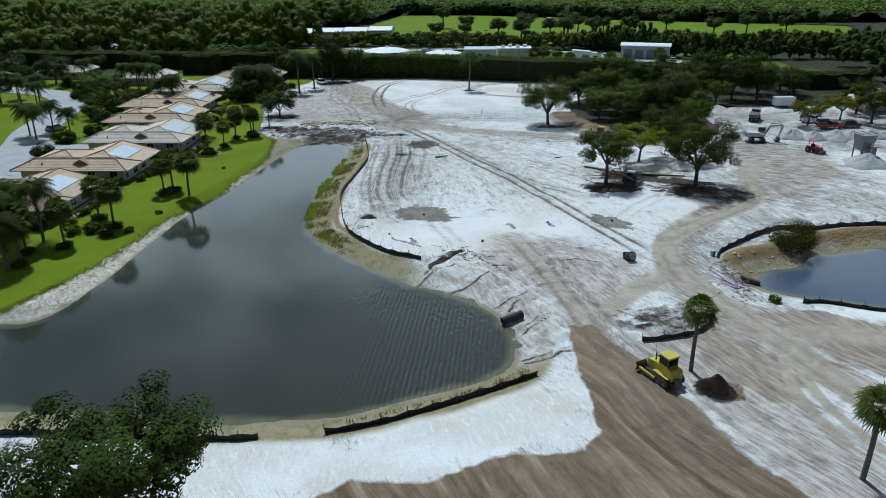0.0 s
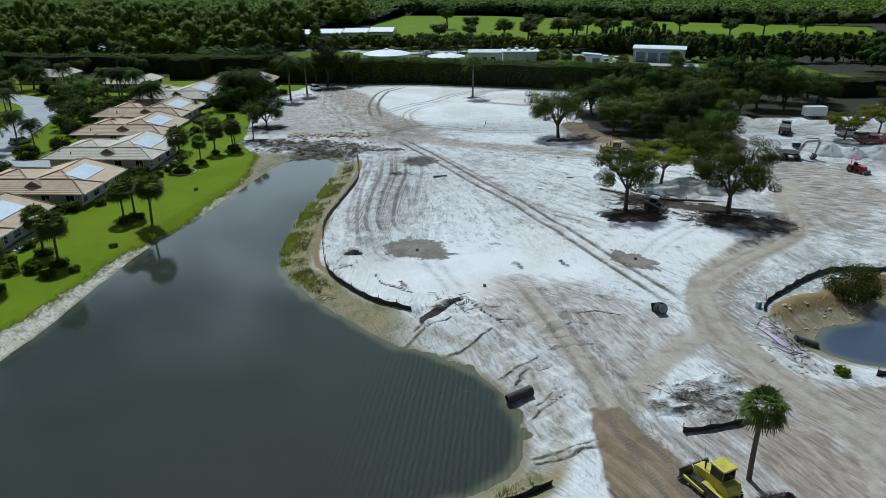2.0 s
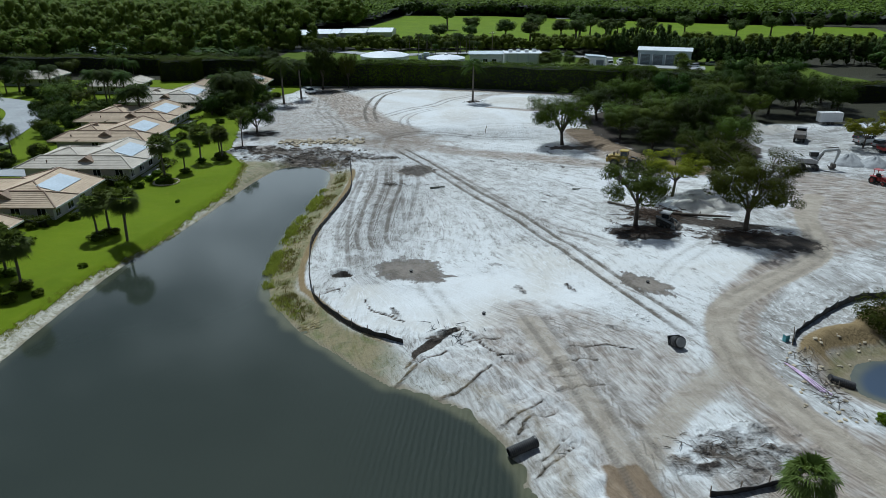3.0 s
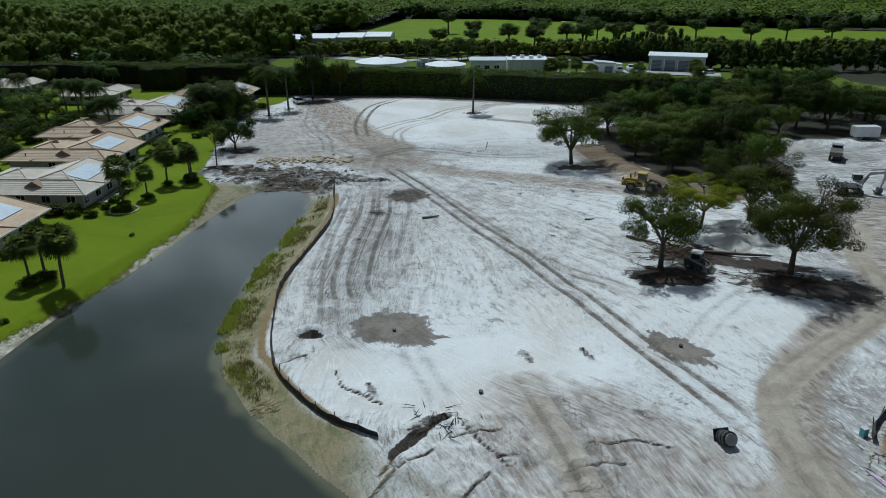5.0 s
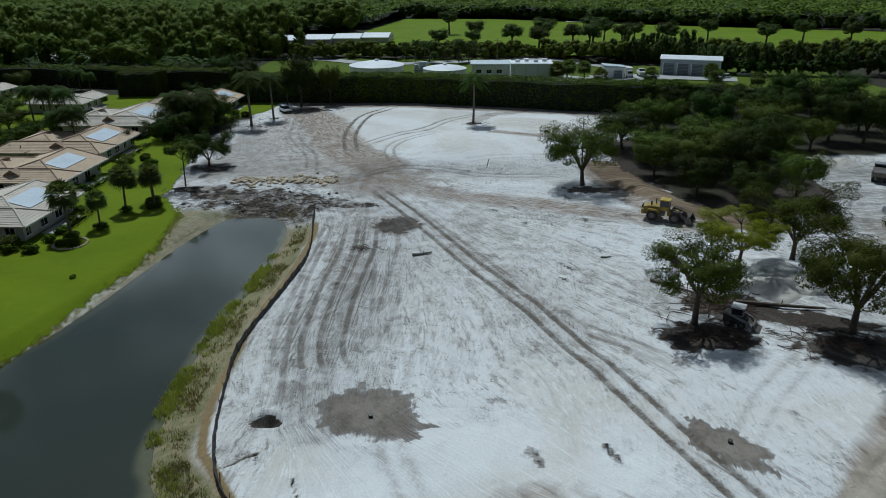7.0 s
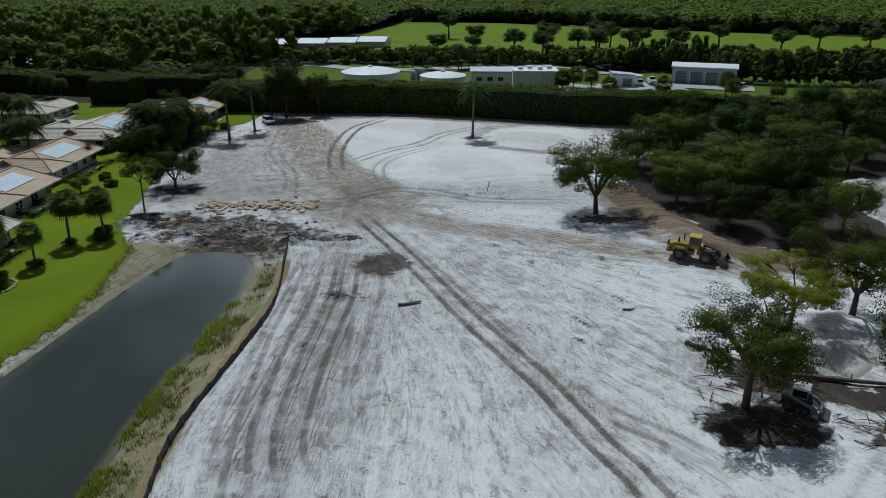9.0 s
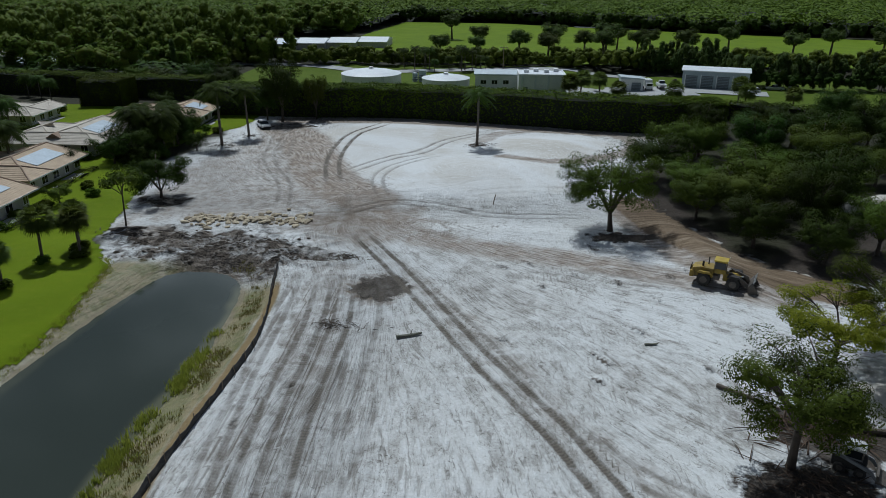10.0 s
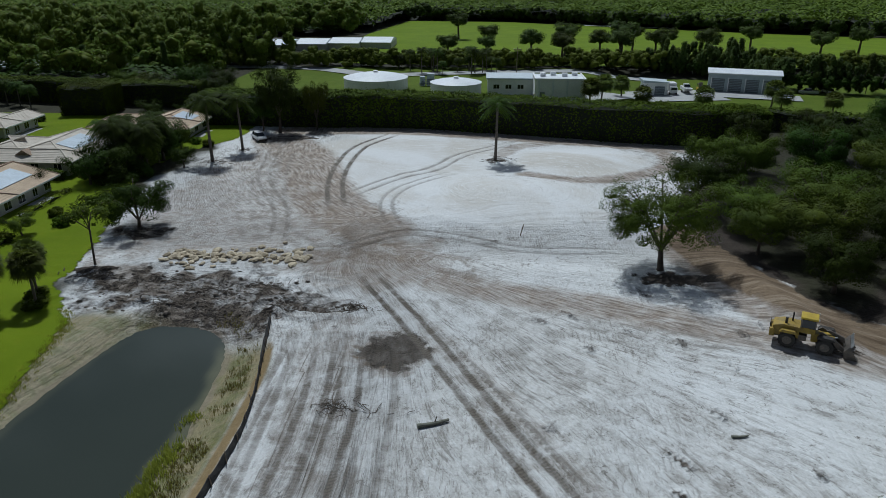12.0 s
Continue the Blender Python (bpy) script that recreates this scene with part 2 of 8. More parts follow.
    # dark wet mud; its colour also paints one small tree's shadow
    mud = attribute(ns, "mud").outputs["Fac"]
    pull = ns.new("ShaderNodeVectorMath")
    pull.operation = "MULTIPLY"
    pull.inputs[1].default_value = (0.28, 1.0, 1.0)
    ln.new(geo, pull.inputs[0])
    churn = noise_of(ns, ln, pull.outputs[0], 0.95, 6, 0.66, 0.5)
    churn2 = noise_of(ns, ln, slant2.outputs["Vector"], 0.9, 6, 0.66, 0.5)
    churn = mix_rgb(ns, ln, zone2, churn, churn2)
    lumps = noise_of(ns, ln, geo, 0.28, 5, 0.6, 1.0)
    torn = maths(ns, ln, "ADD", maths(ns, ln, "MULTIPLY", maths(ns, ln, "ADD", ridge, churn), 0.6), maths(ns, ln, "MULTIPLY", lumps, 1.5))
    torn = ranged(ns, ln, maths(ns, ln, "ADD", mud, torn), 1.92, 2.42)
    wet = mix_rgb(ns, ln, ranged(ns, ln, churn, 0.36, 0.5), (0.26, 0.226, 0.195), (0.105, 0.087, 0.071))
    wet = mix_rgb(ns, ln, ranged(ns, ln, maths(ns, ln, "ADD", churn, ridge), 1.03, 1.1), wet, (0.036, 0.030, 0.026))
    c = mix_rgb(ns, ln, maths(ns, ln, "MULTIPLY", torn, ranged(ns, ln, mud, 0.02, 0.4)), c, wet)
    # smooth tan haul road
    road = attribute(ns, "road").outputs["Fac"]
    packed = mix_rgb(ns, ln, ranged(ns, ln, blotch, 0.4, 0.65), (0.40, 0.355, 0.295), (0.30, 0.26, 0.21))
    packed = mix_rgb(ns, ln, ranged(ns, ln, ridge, 0.55, 0.75, 0.0, 0.5), packed, (0.47, 0.42, 0.355))
    c = mix_rgb(ns, ln, ranged(ns, ln, maths(ns, ln, "ADD", road, maths(ns, ln, "MULTIPLY", ridge, 0.5)), 0.45, 0.9), c, packed)
    # brown graded soil with smears
    brown = attribute(ns, "brown").outputs["Fac"]
    broad = maths(ns, ln, "ADD", maths(ns, ln, "MULTIPLY", streak, 0.6), maths(ns, ln, "ADD", maths(ns, ln, "MULTIPLY", band, 0.7), maths(ns, ln, "MULTIPLY", fine_streak, 0.35)))
    smear = mix_rgb(ns, ln, ranged(ns, ln, broad, 0.66, 1.0), (0.10, 0.070, 0.044), (0.27, 0.205, 0.14))
    smear = mix_rgb(ns, ln, ranged(ns, ln, blotch, 0.5, 0.66, 0.0, 0.35), smear, (0.085, 0.06, 0.04))
    smear = mix_rgb(ns, ln, ranged(ns, ln, streak, 0.56, 0.68, 0.0, 0.5), smear, (0.36, 0.30, 0.23))
    edge = ranged(ns, ln, maths(ns, ln, "ADD", brown, maths(ns, ln, "MULTIPLY", blotch, 0.5)), 0.56, 0.86)
    c = mix_rgb(ns, ln, maths(ns, ln, "MULTIPLY", edge, ranged(ns, ln, brown, 0.02, 0.3)), c, smear)
    # hollows filled with grey-brown silt
    silt = attribute(ns, "silt").outputs["Fac"]
    filled = ranged(ns, ln, maths(ns, ln, "ADD", silt, maths(ns, ln, "ADD", maths(ns, ln, "MULTIPLY", blotch, 0.6), maths(ns, ln, "MULTIPLY", scratch, 0.9))), 1.0, 1.42)
    filled = maths(ns, ln, "MULTIPLY", filled, ranged(ns, ln, silt, 0.05, 0.3))
    rim = maths(ns, ln, "MULTIPLY", maths(ns, ln, "MULTIPLY", filled, maths(ns, ln, "SUBTRACT", 1.0, filled)), 2.6, True)
    c = mix_rgb(ns, ln, maths(ns, ln, "MULTIPLY", filled, 0.95), c, mix_rgb(ns, ln, ranged(ns, ln, maths(ns, ln, "ADD", maths(ns, ln, "MULTIPLY", silt, 0.5), maths(ns, ln, "ADD", blotch, maths(ns, ln, "MULTIPLY", ridge, 0.5))), 0.95, 1.35), (0.115, 0.095, 0.077), (0.24, 0.209, 0.176)))
    c = mix_rgb(ns, ln, rim, c, (0.12, 0.10, 0.082))
    # dark mulch and leaf litter, with tree shade painted into the same colour
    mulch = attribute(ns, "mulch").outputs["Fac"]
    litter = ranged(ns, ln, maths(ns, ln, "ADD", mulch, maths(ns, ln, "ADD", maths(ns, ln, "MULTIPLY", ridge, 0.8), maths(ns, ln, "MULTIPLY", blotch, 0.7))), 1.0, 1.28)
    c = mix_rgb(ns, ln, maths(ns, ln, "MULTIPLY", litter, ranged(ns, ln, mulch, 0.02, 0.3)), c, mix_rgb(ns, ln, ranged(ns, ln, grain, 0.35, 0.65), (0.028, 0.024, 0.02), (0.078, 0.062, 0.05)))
    # faint passages
    scuff = maths(ns, ln, "MULTIPLY", attribute(ns, "scuff").outputs["Fac"], ranged(ns, ln, maths(ns, ln, "ADD", crumb, blotch), 0.8, 1.15))
    c = mix_rgb(ns, ln, maths(ns, ln, "MULTIPLY", scuff, 0.85), c, (0.235, 0.22, 0.20))
    # wheel ruts
    rut = attribute(ns, "rut").outputs["Fac"]
    rut_on = maths(ns, ln, "MULTIPLY", rut, ranged(ns, ln, ridge, 0.3, 0.5, 0.6, 1.0))
    tread = ns.new("ShaderNodeTexWave")
    tread.bands_direction = "Y"
    tread.inputs["Scale"].default_value, tread.inputs["Distortion"].default_value = 0.95, 0.2
    ln.new(flow, tread.inputs["Vector"])
    c = mix_rgb(ns, ln, rut_on, c, mix_rgb(ns, ln, tread.outputs["Fac"], (0.07, 0.061, 0.053), (0.175, 0.158, 0.138)))
    # crisp tyre tracks of single passages
    lane, trail = attribute(ns, "lane").outputs["Fac"], attribute(ns, "trail").outputs["Fac"]
    off = maths(ns, ln, "ABSOLUTE", maths(ns, ln, "SUBTRACT", maths(ns, ln, "ABSOLUTE", lane), 0.97))
    off = maths(ns, ln, "ADD", off, maths(ns, ln, "MULTIPLY", maths(ns, ln, "SUBTRACT", crumb, 0.5), 0.7))
    pressed = maths(ns, ln, "MULTIPLY", maths(ns, ln, "MULTIPLY", ranged(ns, ln, off, 0.42, 0.22), ranged(ns, ln, blotch, 0.36, 0.56, 0.5, 1.0)), trail)
    c = mix_rgb(ns, ln, pressed, c, mix_rgb(ns, ln, maths(ns, ln, "ADD", maths(ns, ln, "MULTIPLY", tread.outputs["Fac"], 0.3), maths(ns, ln, "MULTIPLY", crumb, 0.7)), (0.06, 0.051, 0.043), (0.22, 0.195, 0.165)))
    # sloping bank with yellow-brown sand and weeds
    bank = attribute(ns, "bank").outputs["Fac"]
    weedy = mix_rgb(ns, ln, ranged(ns, ln, blotch, 0.44, 0.6), (0.235, 0.192, 0.085), (0.135, 0.135, 0.032))
    c = mix_rgb(ns, ln, bank, c, mix_rgb(ns, ln, ranged(ns, ln, ridge, 0.5, 0.7, 0.0, 0.6), weedy, (0.10, 0.095, 0.035)))
    # bare brown strip on the bank's crest
    berm = attribute(ns, "berm").outputs["Fac"]
    c = mix_rgb(ns, ln, ranged(ns, ln, maths(ns, ln, "ADD", berm, maths(ns, ln, "MULTIPLY", ridge, 0.4)), 0.5, 0.9), c, mix_rgb(ns, ln, blotch, (0.31, 0.228, 0.118), (0.17, 0.125, 0.062)))
    # pale sandy strip under the lawn
    strand = attribute(ns, "strand").outputs["Fac"]
    c = mix_rgb(ns, ln, strand, c, mix_rgb(ns, ln, ranged(ns, ln, ridge, 0.42, 0.64), (0.60, 0.575, 0.50), (0.29, 0.275, 0.19)))
    # leaf litter and undergrowth away from the site, darkened for shade sparse trees don't cast
    wild = attribute(ns, "wild").outputs["Fac"]
    c = mix_rgb(ns, ln, wild, c, mix_rgb(ns, ln, blotch, (0.02, 0.021, 0.012), (0.042, 0.04, 0.021)))
    # damp sand at the waterline
    damp = attribute(ns, "damp").outputs["Fac"]
    c = mix_rgb(ns, ln, damp, c, mix_rgb(ns, ln, blotch, (0.30, 0.26, 0.185), (0.17, 0.145, 0.10)))
    c = mix_rgb(ns, ln, ranged(ns, ln, grain, 0.4, 0.75, 0.0, 0.3), c, mix_rgb(ns, ln, 1.0, c, (0.55, 0.53, 0.5), "MULTIPLY"))
    ln.new(c, bsdf.inputs["Base Color"])
    bsdf.inputs["Roughness"].default_value = 0.9
    bsdf.inputs["Specular IOR Level"].default_value = 0.2
    rough = maths(ns, ln, "ADD", maths(ns, ln, "MULTIPLY", streak, 0.6), maths(ns, ln, "MULTIPLY", fine_streak, 0.5))
    rough = maths(ns, ln, "ADD", rough, maths(ns, ln, "MULTIPLY", ridge, maths(ns, ln, "ADD", maths(ns, ln, "MULTIPLY", mud, 1.6), 0.35)))
    rough = maths(ns, ln, "ADD", rough, maths(ns, ln, "ADD", maths(ns, ln, "MULTIPLY", scratch, -0.45), maths(ns, ln, "MULTIPLY", nick, -0.5)))
    rough = maths(ns, ln, "MULTIPLY", rough, maths(ns, ln, "SUBTRACT", 1.0, maths(ns, ln, "MULTIPLY", pale, 0.7)))
    bump_to(ns, ln, bsdf, rough, 0.85, 0.4)
    return m


def make_lawn(name, a, b, dry):
    m, ns, ln = nodes_of(name)
    bsdf = ns["Principled BSDF"]
    geo = ns.new("ShaderNodeNewGeometry").outputs["Position"]
    big = noise_of(ns, ln, geo, 0.09, 5, 0.6, 0.5)
    mid = noise_of(ns, ln, geo, 0.7, 5, 0.6)
    fine = noise_of(ns, ln, geo, 9.0, 4, 0.7)
    c = mix_rgb(ns, ln, ranged(ns, ln, big, 0.35, 0.66), a, b)
    c = mix_rgb(ns, ln, ranged(ns, ln, mid, 0.52, 0.75, 0.0, 0.5), c, dry)
    c = mix_rgb(ns, ln, ranged(ns, ln, fine, 0.4, 0.7, 0.0, 0.55), c, tuple(v * 0.5 for v in a))
    ln.new(c, bsdf.inputs["Base Color"])
    bsdf.inputs["Roughness"].default_value = 0.85
    bsdf.inputs["Specular IOR Level"].default_value = 0.05
    bump_to(ns, ln, bsdf, fine, 0.5, 0.08)
    return m


def make_water(name, deep, shallow):
    m, ns, ln = nodes_of(name)
    bsdf = ns["Principled BSDF"]
    geo = ns.new("ShaderNodeNewGeometry").outputs["Position"]
    murk = noise_of(ns, ln, geo, 0.06, 3)
    shoal = attribute(ns, "shallow").outputs["Fac"]
    bottom = mix_rgb(ns, ln, noise_of(ns, ln, geo, 0.8, 4), (0.21, 0.20, 0.125), (0.12, 0.125, 0.075))
    ln.new(mix_rgb(ns, ln, shoal, mix_rgb(ns, ln, murk, deep, shallow), bottom), bsdf.inputs["Base Color"])
    bsdf.inputs["Roughness"].default_value = 0.07
    bsdf.inputs["IOR"].default_value = 1.33
    bsdf.inputs["Specular IOR Level"].default_value = 0.6
    turn = ns.new("ShaderNodeMapping")
    turn.inputs["Rotation"].default_value = (0, 0, radians(28))
    turn.inputs["Scale"].default_value = (1.0, 0.38, 1.0)
    ln.new(geo, turn.inputs["Vector"])
    ripple = noise_of(ns, ln, turn.outputs["Vector"], 3.2, 3, 0.5, 0.4)
    crests = ns.new("ShaderNodeTexWave")
    crests.inputs["Scale"].default_value, crests.inputs["Distortion"].default_value = 0.6, 3.0
    crests.inputs["Detail"].default_value, crests.inputs["Detail Scale"].default_value = 3.0, 1.2
    sweep = ns.new("ShaderNodeMapping")
    sweep.inputs["Rotation"].default_value = (0, 0, radians(12))
    sweep.inputs["Scale"].default_value = (1.0, 0.3, 1.0)
    ln.new(geo, sweep.inputs["Vector"])
    ln.new(sweep.outputs["Vector"], crests.inputs["Vector"])
    breeze = attribute(ns, "breeze").outputs["Fac"]
    ripple = maths(ns, ln, "ADD", maths(ns, ln, "MULTIPLY", ripple, 0.6), maths(ns, ln, "MULTIPLY", crests.outputs["Fac"], maths(ns, ln, "MULTIPLY", breeze, 0.3)))
    calm = ranged(ns, ln, noise_of(ns, ln, geo, 0.035, 2), 0.35, 0.65, 0.45, 1.0)
    calm = maths(ns, ln, "MULTIPLY", calm, breeze)
    bump_to(ns, ln, bsdf, maths(ns, ln, "MULTIPLY", ripple, calm), 1.0, 0.17)
    return m


M_GROUND = make_ground()
M_LAWN = make_lawn("mown_lawn", (0.142, 0.20, 0.006), (0.108, 0.16, 0.005), (0.185, 0.212, 0.014))
M_MEADOW = make_lawn("meadow_grass", (0.145, 0.215, 0.012), (0.11, 0.172, 0.010), (0.18, 0.22, 0.024))
M_ROUGH = make_lawn("rough_grass", (0.105, 0.15, 0.018), (0.08, 0.12, 0.015), (0.15, 0.155, 0.04))
M_WATER = make_water("lake_water", (0.025, 0.032, 0.025), (0.036, 0.044, 0.035))
M_POND = make_water("pond_water", (0.045, 0.065, 0.10), (0.07, 0.09, 0.125))
M_OAK = foliage("oak_leaves", (0.014, 0.025, 0.004), (0.096, 0.128, 0.018), 0.06, 0.12, 0.1)
M_LIME = foliage("yellow_green_leaves", (0.07, 0.10, 0.007), (0.25, 0.27, 0.025), 0.4, 0.12, 0.45)
M_DARK = foliage("dark_leaves", (0.008, 0.018, 0.003), (0.050, 0.084, 0.012), 0.03, 0.12, 0.08)
M_HEDGE = foliage("hedge_leaves", (0.018, 0.036, 0.002), (0.085, 0.122, 0.006), 0.0, 0.12, 0.08)
M_PINE = foliage("pine_needles", (0.02, 0.037, 0.009), (0.085, 0.12, 0.028), 0.06, 0.12, 0.12)
M_PALM = foliage("palm_fronds", (0.011, 0.023, 0.004), (0.05, 0.08, 0.014), 0.12, 0.12, 0.3)
M_FOREST = foliage("forest_leaves", (0.034, 0.064, 0.008), (0.135, 0.185, 0.022), 0.04, 0.12, 0.06)
M_FAN = foliage("fan_palm_leaves", (0.026, 0.043, 0.010), (0.105, 0.132, 0.034), 0.22, 0.12, 0.4)
M_REED = foliage("bank_weeds", (0.18, 0.185, 0.025), (0.36, 0.34, 0.075), 0.45)
M_TUFT = foliage("dry_weeds", (0.20, 0.17, 0.06), (0.36, 0.30, 0.12), 0.35)
M_BARK = plain("bark", (0.095, 0.075, 0.057), (0.05, 0.039, 0.03), 2.0, 0.9, bump=0.5)
M_PALM_BARK = plain("palm_bark", (0.16, 0.135, 0.11), (0.09, 0.075, 0.06), 3.0, 0.9, bump=0.5)
# near-black: shade inside hedges and under canopies, put into the colour
M_INNER_SHADE = plain("painted_inner_shade", (0.011, 0.016, 0.006), None, 1.0, 0.95)


# ---- mesh helpers ----
def link_mesh(name, verts, faces, material, parent=None, label="", smooth=False):
    me = bpy.data.meshes.new(name)
    me.from_pydata([tuple(v) for v in verts], [], [tuple(f) for f in faces])
    if smooth:
        me.polygons.foreach_set("use_smooth", [True] * len(me.polygons))
    for one in (material if isinstance(material, (list, tuple)) else [material]):
        me.materials.append(one)
    ob = new(name, me)
    if parent is not None:
        ob.parent = parent
    return tagged(ob, label) if label else ob


def quad_mesh(name, corners, material, parent=None, label=""):
    """Many loose three- or four-sided leaves at once; corners is an array (n, k, 3)."""
    n, k = len(corners), corners.shape[1]
    me = bpy.data.meshes.new(name)
    me.vertices.add(k * n)
    me.vertices.foreach_set("co", np.asarray(corners, np.float32).ravel())
    me.loops.add(k * n)
    me.loops.foreach_set("vertex_index", np.arange(k * n, dtype=np.int32))
    me.polygons.add(n)
    me.polygons.foreach_set("loop_start", np.arange(0, k * n, k, dtype=np.int32))
    me.polygons.foreach_set("loop_total", np.full(n, k, np.int32))
    me.update(calc_edges=True)
    me.validate()
    me.materials.append(material)
    ob = new(name, me)
    if parent is not None:
        ob.parent = parent
    return tagged(ob, label) if label else ob


def part(name, bm, material, parent, label="", smooth=False):
    me = bpy.data.meshes.new(name)
    bm.to_mesh(me)
    bm.free()
    if smooth:
        me.polygons.foreach_set("use_smooth", [True] * len(me.polygons))
    me.materials.append(material)
    ob = new(name, me)
    ob.parent = parent
    return tagged(ob, label) if label else ob


def thing(name, m, label, category, group="", kind=""):
    ob = new(name)
    ob.empty_display_size = 0.3
    ob.matrix_world = m
    return tagged(ob, label, category, group, kind)


def add_box(bm, size, m=None, bevel=0.0):
    made = bmesh.ops.create_cube(bm, size=1, matrix=(m or Matrix()) @ Matrix.Diagonal((*size, 1)))["verts"]
    if bevel:
        edges = list({e for v in made for e in v.link_edges})
        bmesh.ops.bevel(bm, geom=edges, offset=bevel, segments=2, affect="EDGES", profile=0.6)
    return bm


def box(size, m=None, bevel=0.0):
    return add_box(bmesh.new(), size, m, bevel)


def cyl(radius, length, m=None, sides=20, top=None, bevel=0.0, bm=None):
    bm = bm or bmesh.new()
    made = bmesh.ops.create_cone(bm, cap_ends=True, segments=sides, radius1=radius, radius2=radius if top is None else top,
                                 depth=length, matrix=m or Matrix())["verts"]
    if bevel:
        edges = [e for e in {e for v in made for e in v.link_edges} if e.calc_face_angle(0) > 0.9]
        bmesh.ops.bevel(bm, geom=edges, offset=bevel, segments=2, affect="EDGES")
    return bm


def prism(outline, depth, m=None, bm=None):
    """A side outline in x and z, drawn out by depth along y, centred."""
    bm = bm or bmesh.new()
    a = [bm.verts.new((m or Matrix()) @ Vector((x, -depth / 2, z))) for x, z in outline]
    b = [bm.verts.new((m or Matrix()) @ Vector((x, depth / 2, z))) for x, z in outline]
    n = len(outline)
    bm.faces.new(a)
    bm.faces.new(b[::-1])
    for i in range(n):
        bm.faces.new((a[i], b[i], b[(i + 1) % n], a[(i + 1) % n]))
    bmesh.ops.recalc_face_normals(bm, faces=bm.faces)
    return bm


def tube(points, radii, sides=7):
    """Vertices and faces of a tapered tube along points."""
    pts = np.asarray(points, float)
    verts, faces = [], []
    ahead = np.gradient(pts, axis=0)
    for i, (p, r) in enumerate(zip(pts, radii)):
        w = ahead[i] / (np.linalg.norm(ahead[i]) + 1e-9)
        u = np.cross(w, (0.31, 0.95, 0.05) if abs(w[1]) < 0.9 else (1, 0, 0))
        u /= np.linalg.norm(u)
        v = np.cross(w, u)
        for k in range(sides):
            a = 2 * math.pi * k / sides
            verts.append(p + r * (math.cos(a) * u + math.sin(a) * v))
    for i in range(len(pts) - 1):
        for k in range(sides):
            a, b = i * sides + k, i * sides + (k + 1) % sides
            faces.append((a, b, b + sides, a + sides))
    faces.append(tuple(range(sides))[::-1])
    faces.append(tuple((len(pts) - 1) * sides + k for k in range(sides)))
    return verts, faces


def joined(tubes):
    verts, faces = [], []
    for v, f in tubes:
        base = len(verts)
        verts += v
        faces += [tuple(i + base for i in q) for q in f]
    return verts, faces


def spline(points, per=8, closed=False):
    """Points on a smooth line through the given ones."""
    p = np.asarray(points, float)
    n = len(p)
    out = []
    for i in range(n if closed else n - 1):
        a, b, c, d = (p[(i + k) % n] if closed else p[min(max(i + k, 0), n - 1)] for k in (-1, 0, 1, 2))
        for s in np.arange(per) / per:
            out.append(0.5 * (2 * b + (c - a) * s + (2 * a - 5 * b + 4 * c - d) * s**2 + (3 * b - a - 3 * c + d) * s**3))
    if not closed:
        out.append(p[-1])
    return np.array(out)


def smooth01(x, lo, hi):
    s = np.clip((x - lo) / (hi - lo), 0, 1)
    return s * s * (3 - 2 * s)


def line_distance(X, Y, line, closed=False, reach=None):
    """Distance of each place to a line; places beyond reach are left far."""
    d = np.full(X.shape, 1e6)
    pts = np.asarray(line)
    near = slice(None)
    if reach:
        near = (X > pts[:, 0].min() - reach) & (X < pts[:, 0].max() + reach) & (Y > pts[:, 1].min() - reach) & (Y < pts[:, 1].max() + reach)
        x, y = X[near], Y[near]
    else:
        x, y = X, Y
    best = np.full(x.shape, 1e12)
    ends = list(zip(pts, np.roll(pts, -1, 0))) if closed else list(zip(pts[:-1], pts[1:]))
    for a, b in ends:
        e = b - a
        s = np.clip(((x - a[0]) * e[0] + (y - a[1]) * e[1]) / (e @ e + 1e-9), 0, 1)
        best = np.minimum(best, (x - a[0] - s * e[0]) ** 2 + (y - a[1] - s * e[1]) ** 2)
    if reach:
        d[near] = np.sqrt(best)
        return d
    return np.sqrt(best)


def inside(X, Y, poly):
    hit = np.zeros(X.shape, bool)
    pts = np.asarray(poly)
    for a, b in zip(pts, np.roll(pts, -1, 0)):
        if a[1] == b[1]:
            continue
        hit ^= ((a[1] > Y) != (b[1] > Y)) & (X < (b[0] - a[0]) * (Y - a[1]) / (b[1] - a[1]) + a[0])
    return hit


def lattice_noise(X, Y, scale, seed):
    g = np.random.RandomState(seed).rand(256, 256)
    x, y = X * scale, Y * scale
    i, j = np.floor(x).astype(int), np.floor(y).astype(int)
    u, v = x - i, y - j
    u, v = u * u * (3 - 2 * u), v * v * (3 - 2 * v)
    at = lambda p, q: g[p % 256, q % 256]
    return (at(i, j) * (1 - u) + at(i + 1, j) * u) * (1 - v) + (at(i, j + 1) * (1 - u) + at(i + 1, j + 1) * u) * v - 0.5


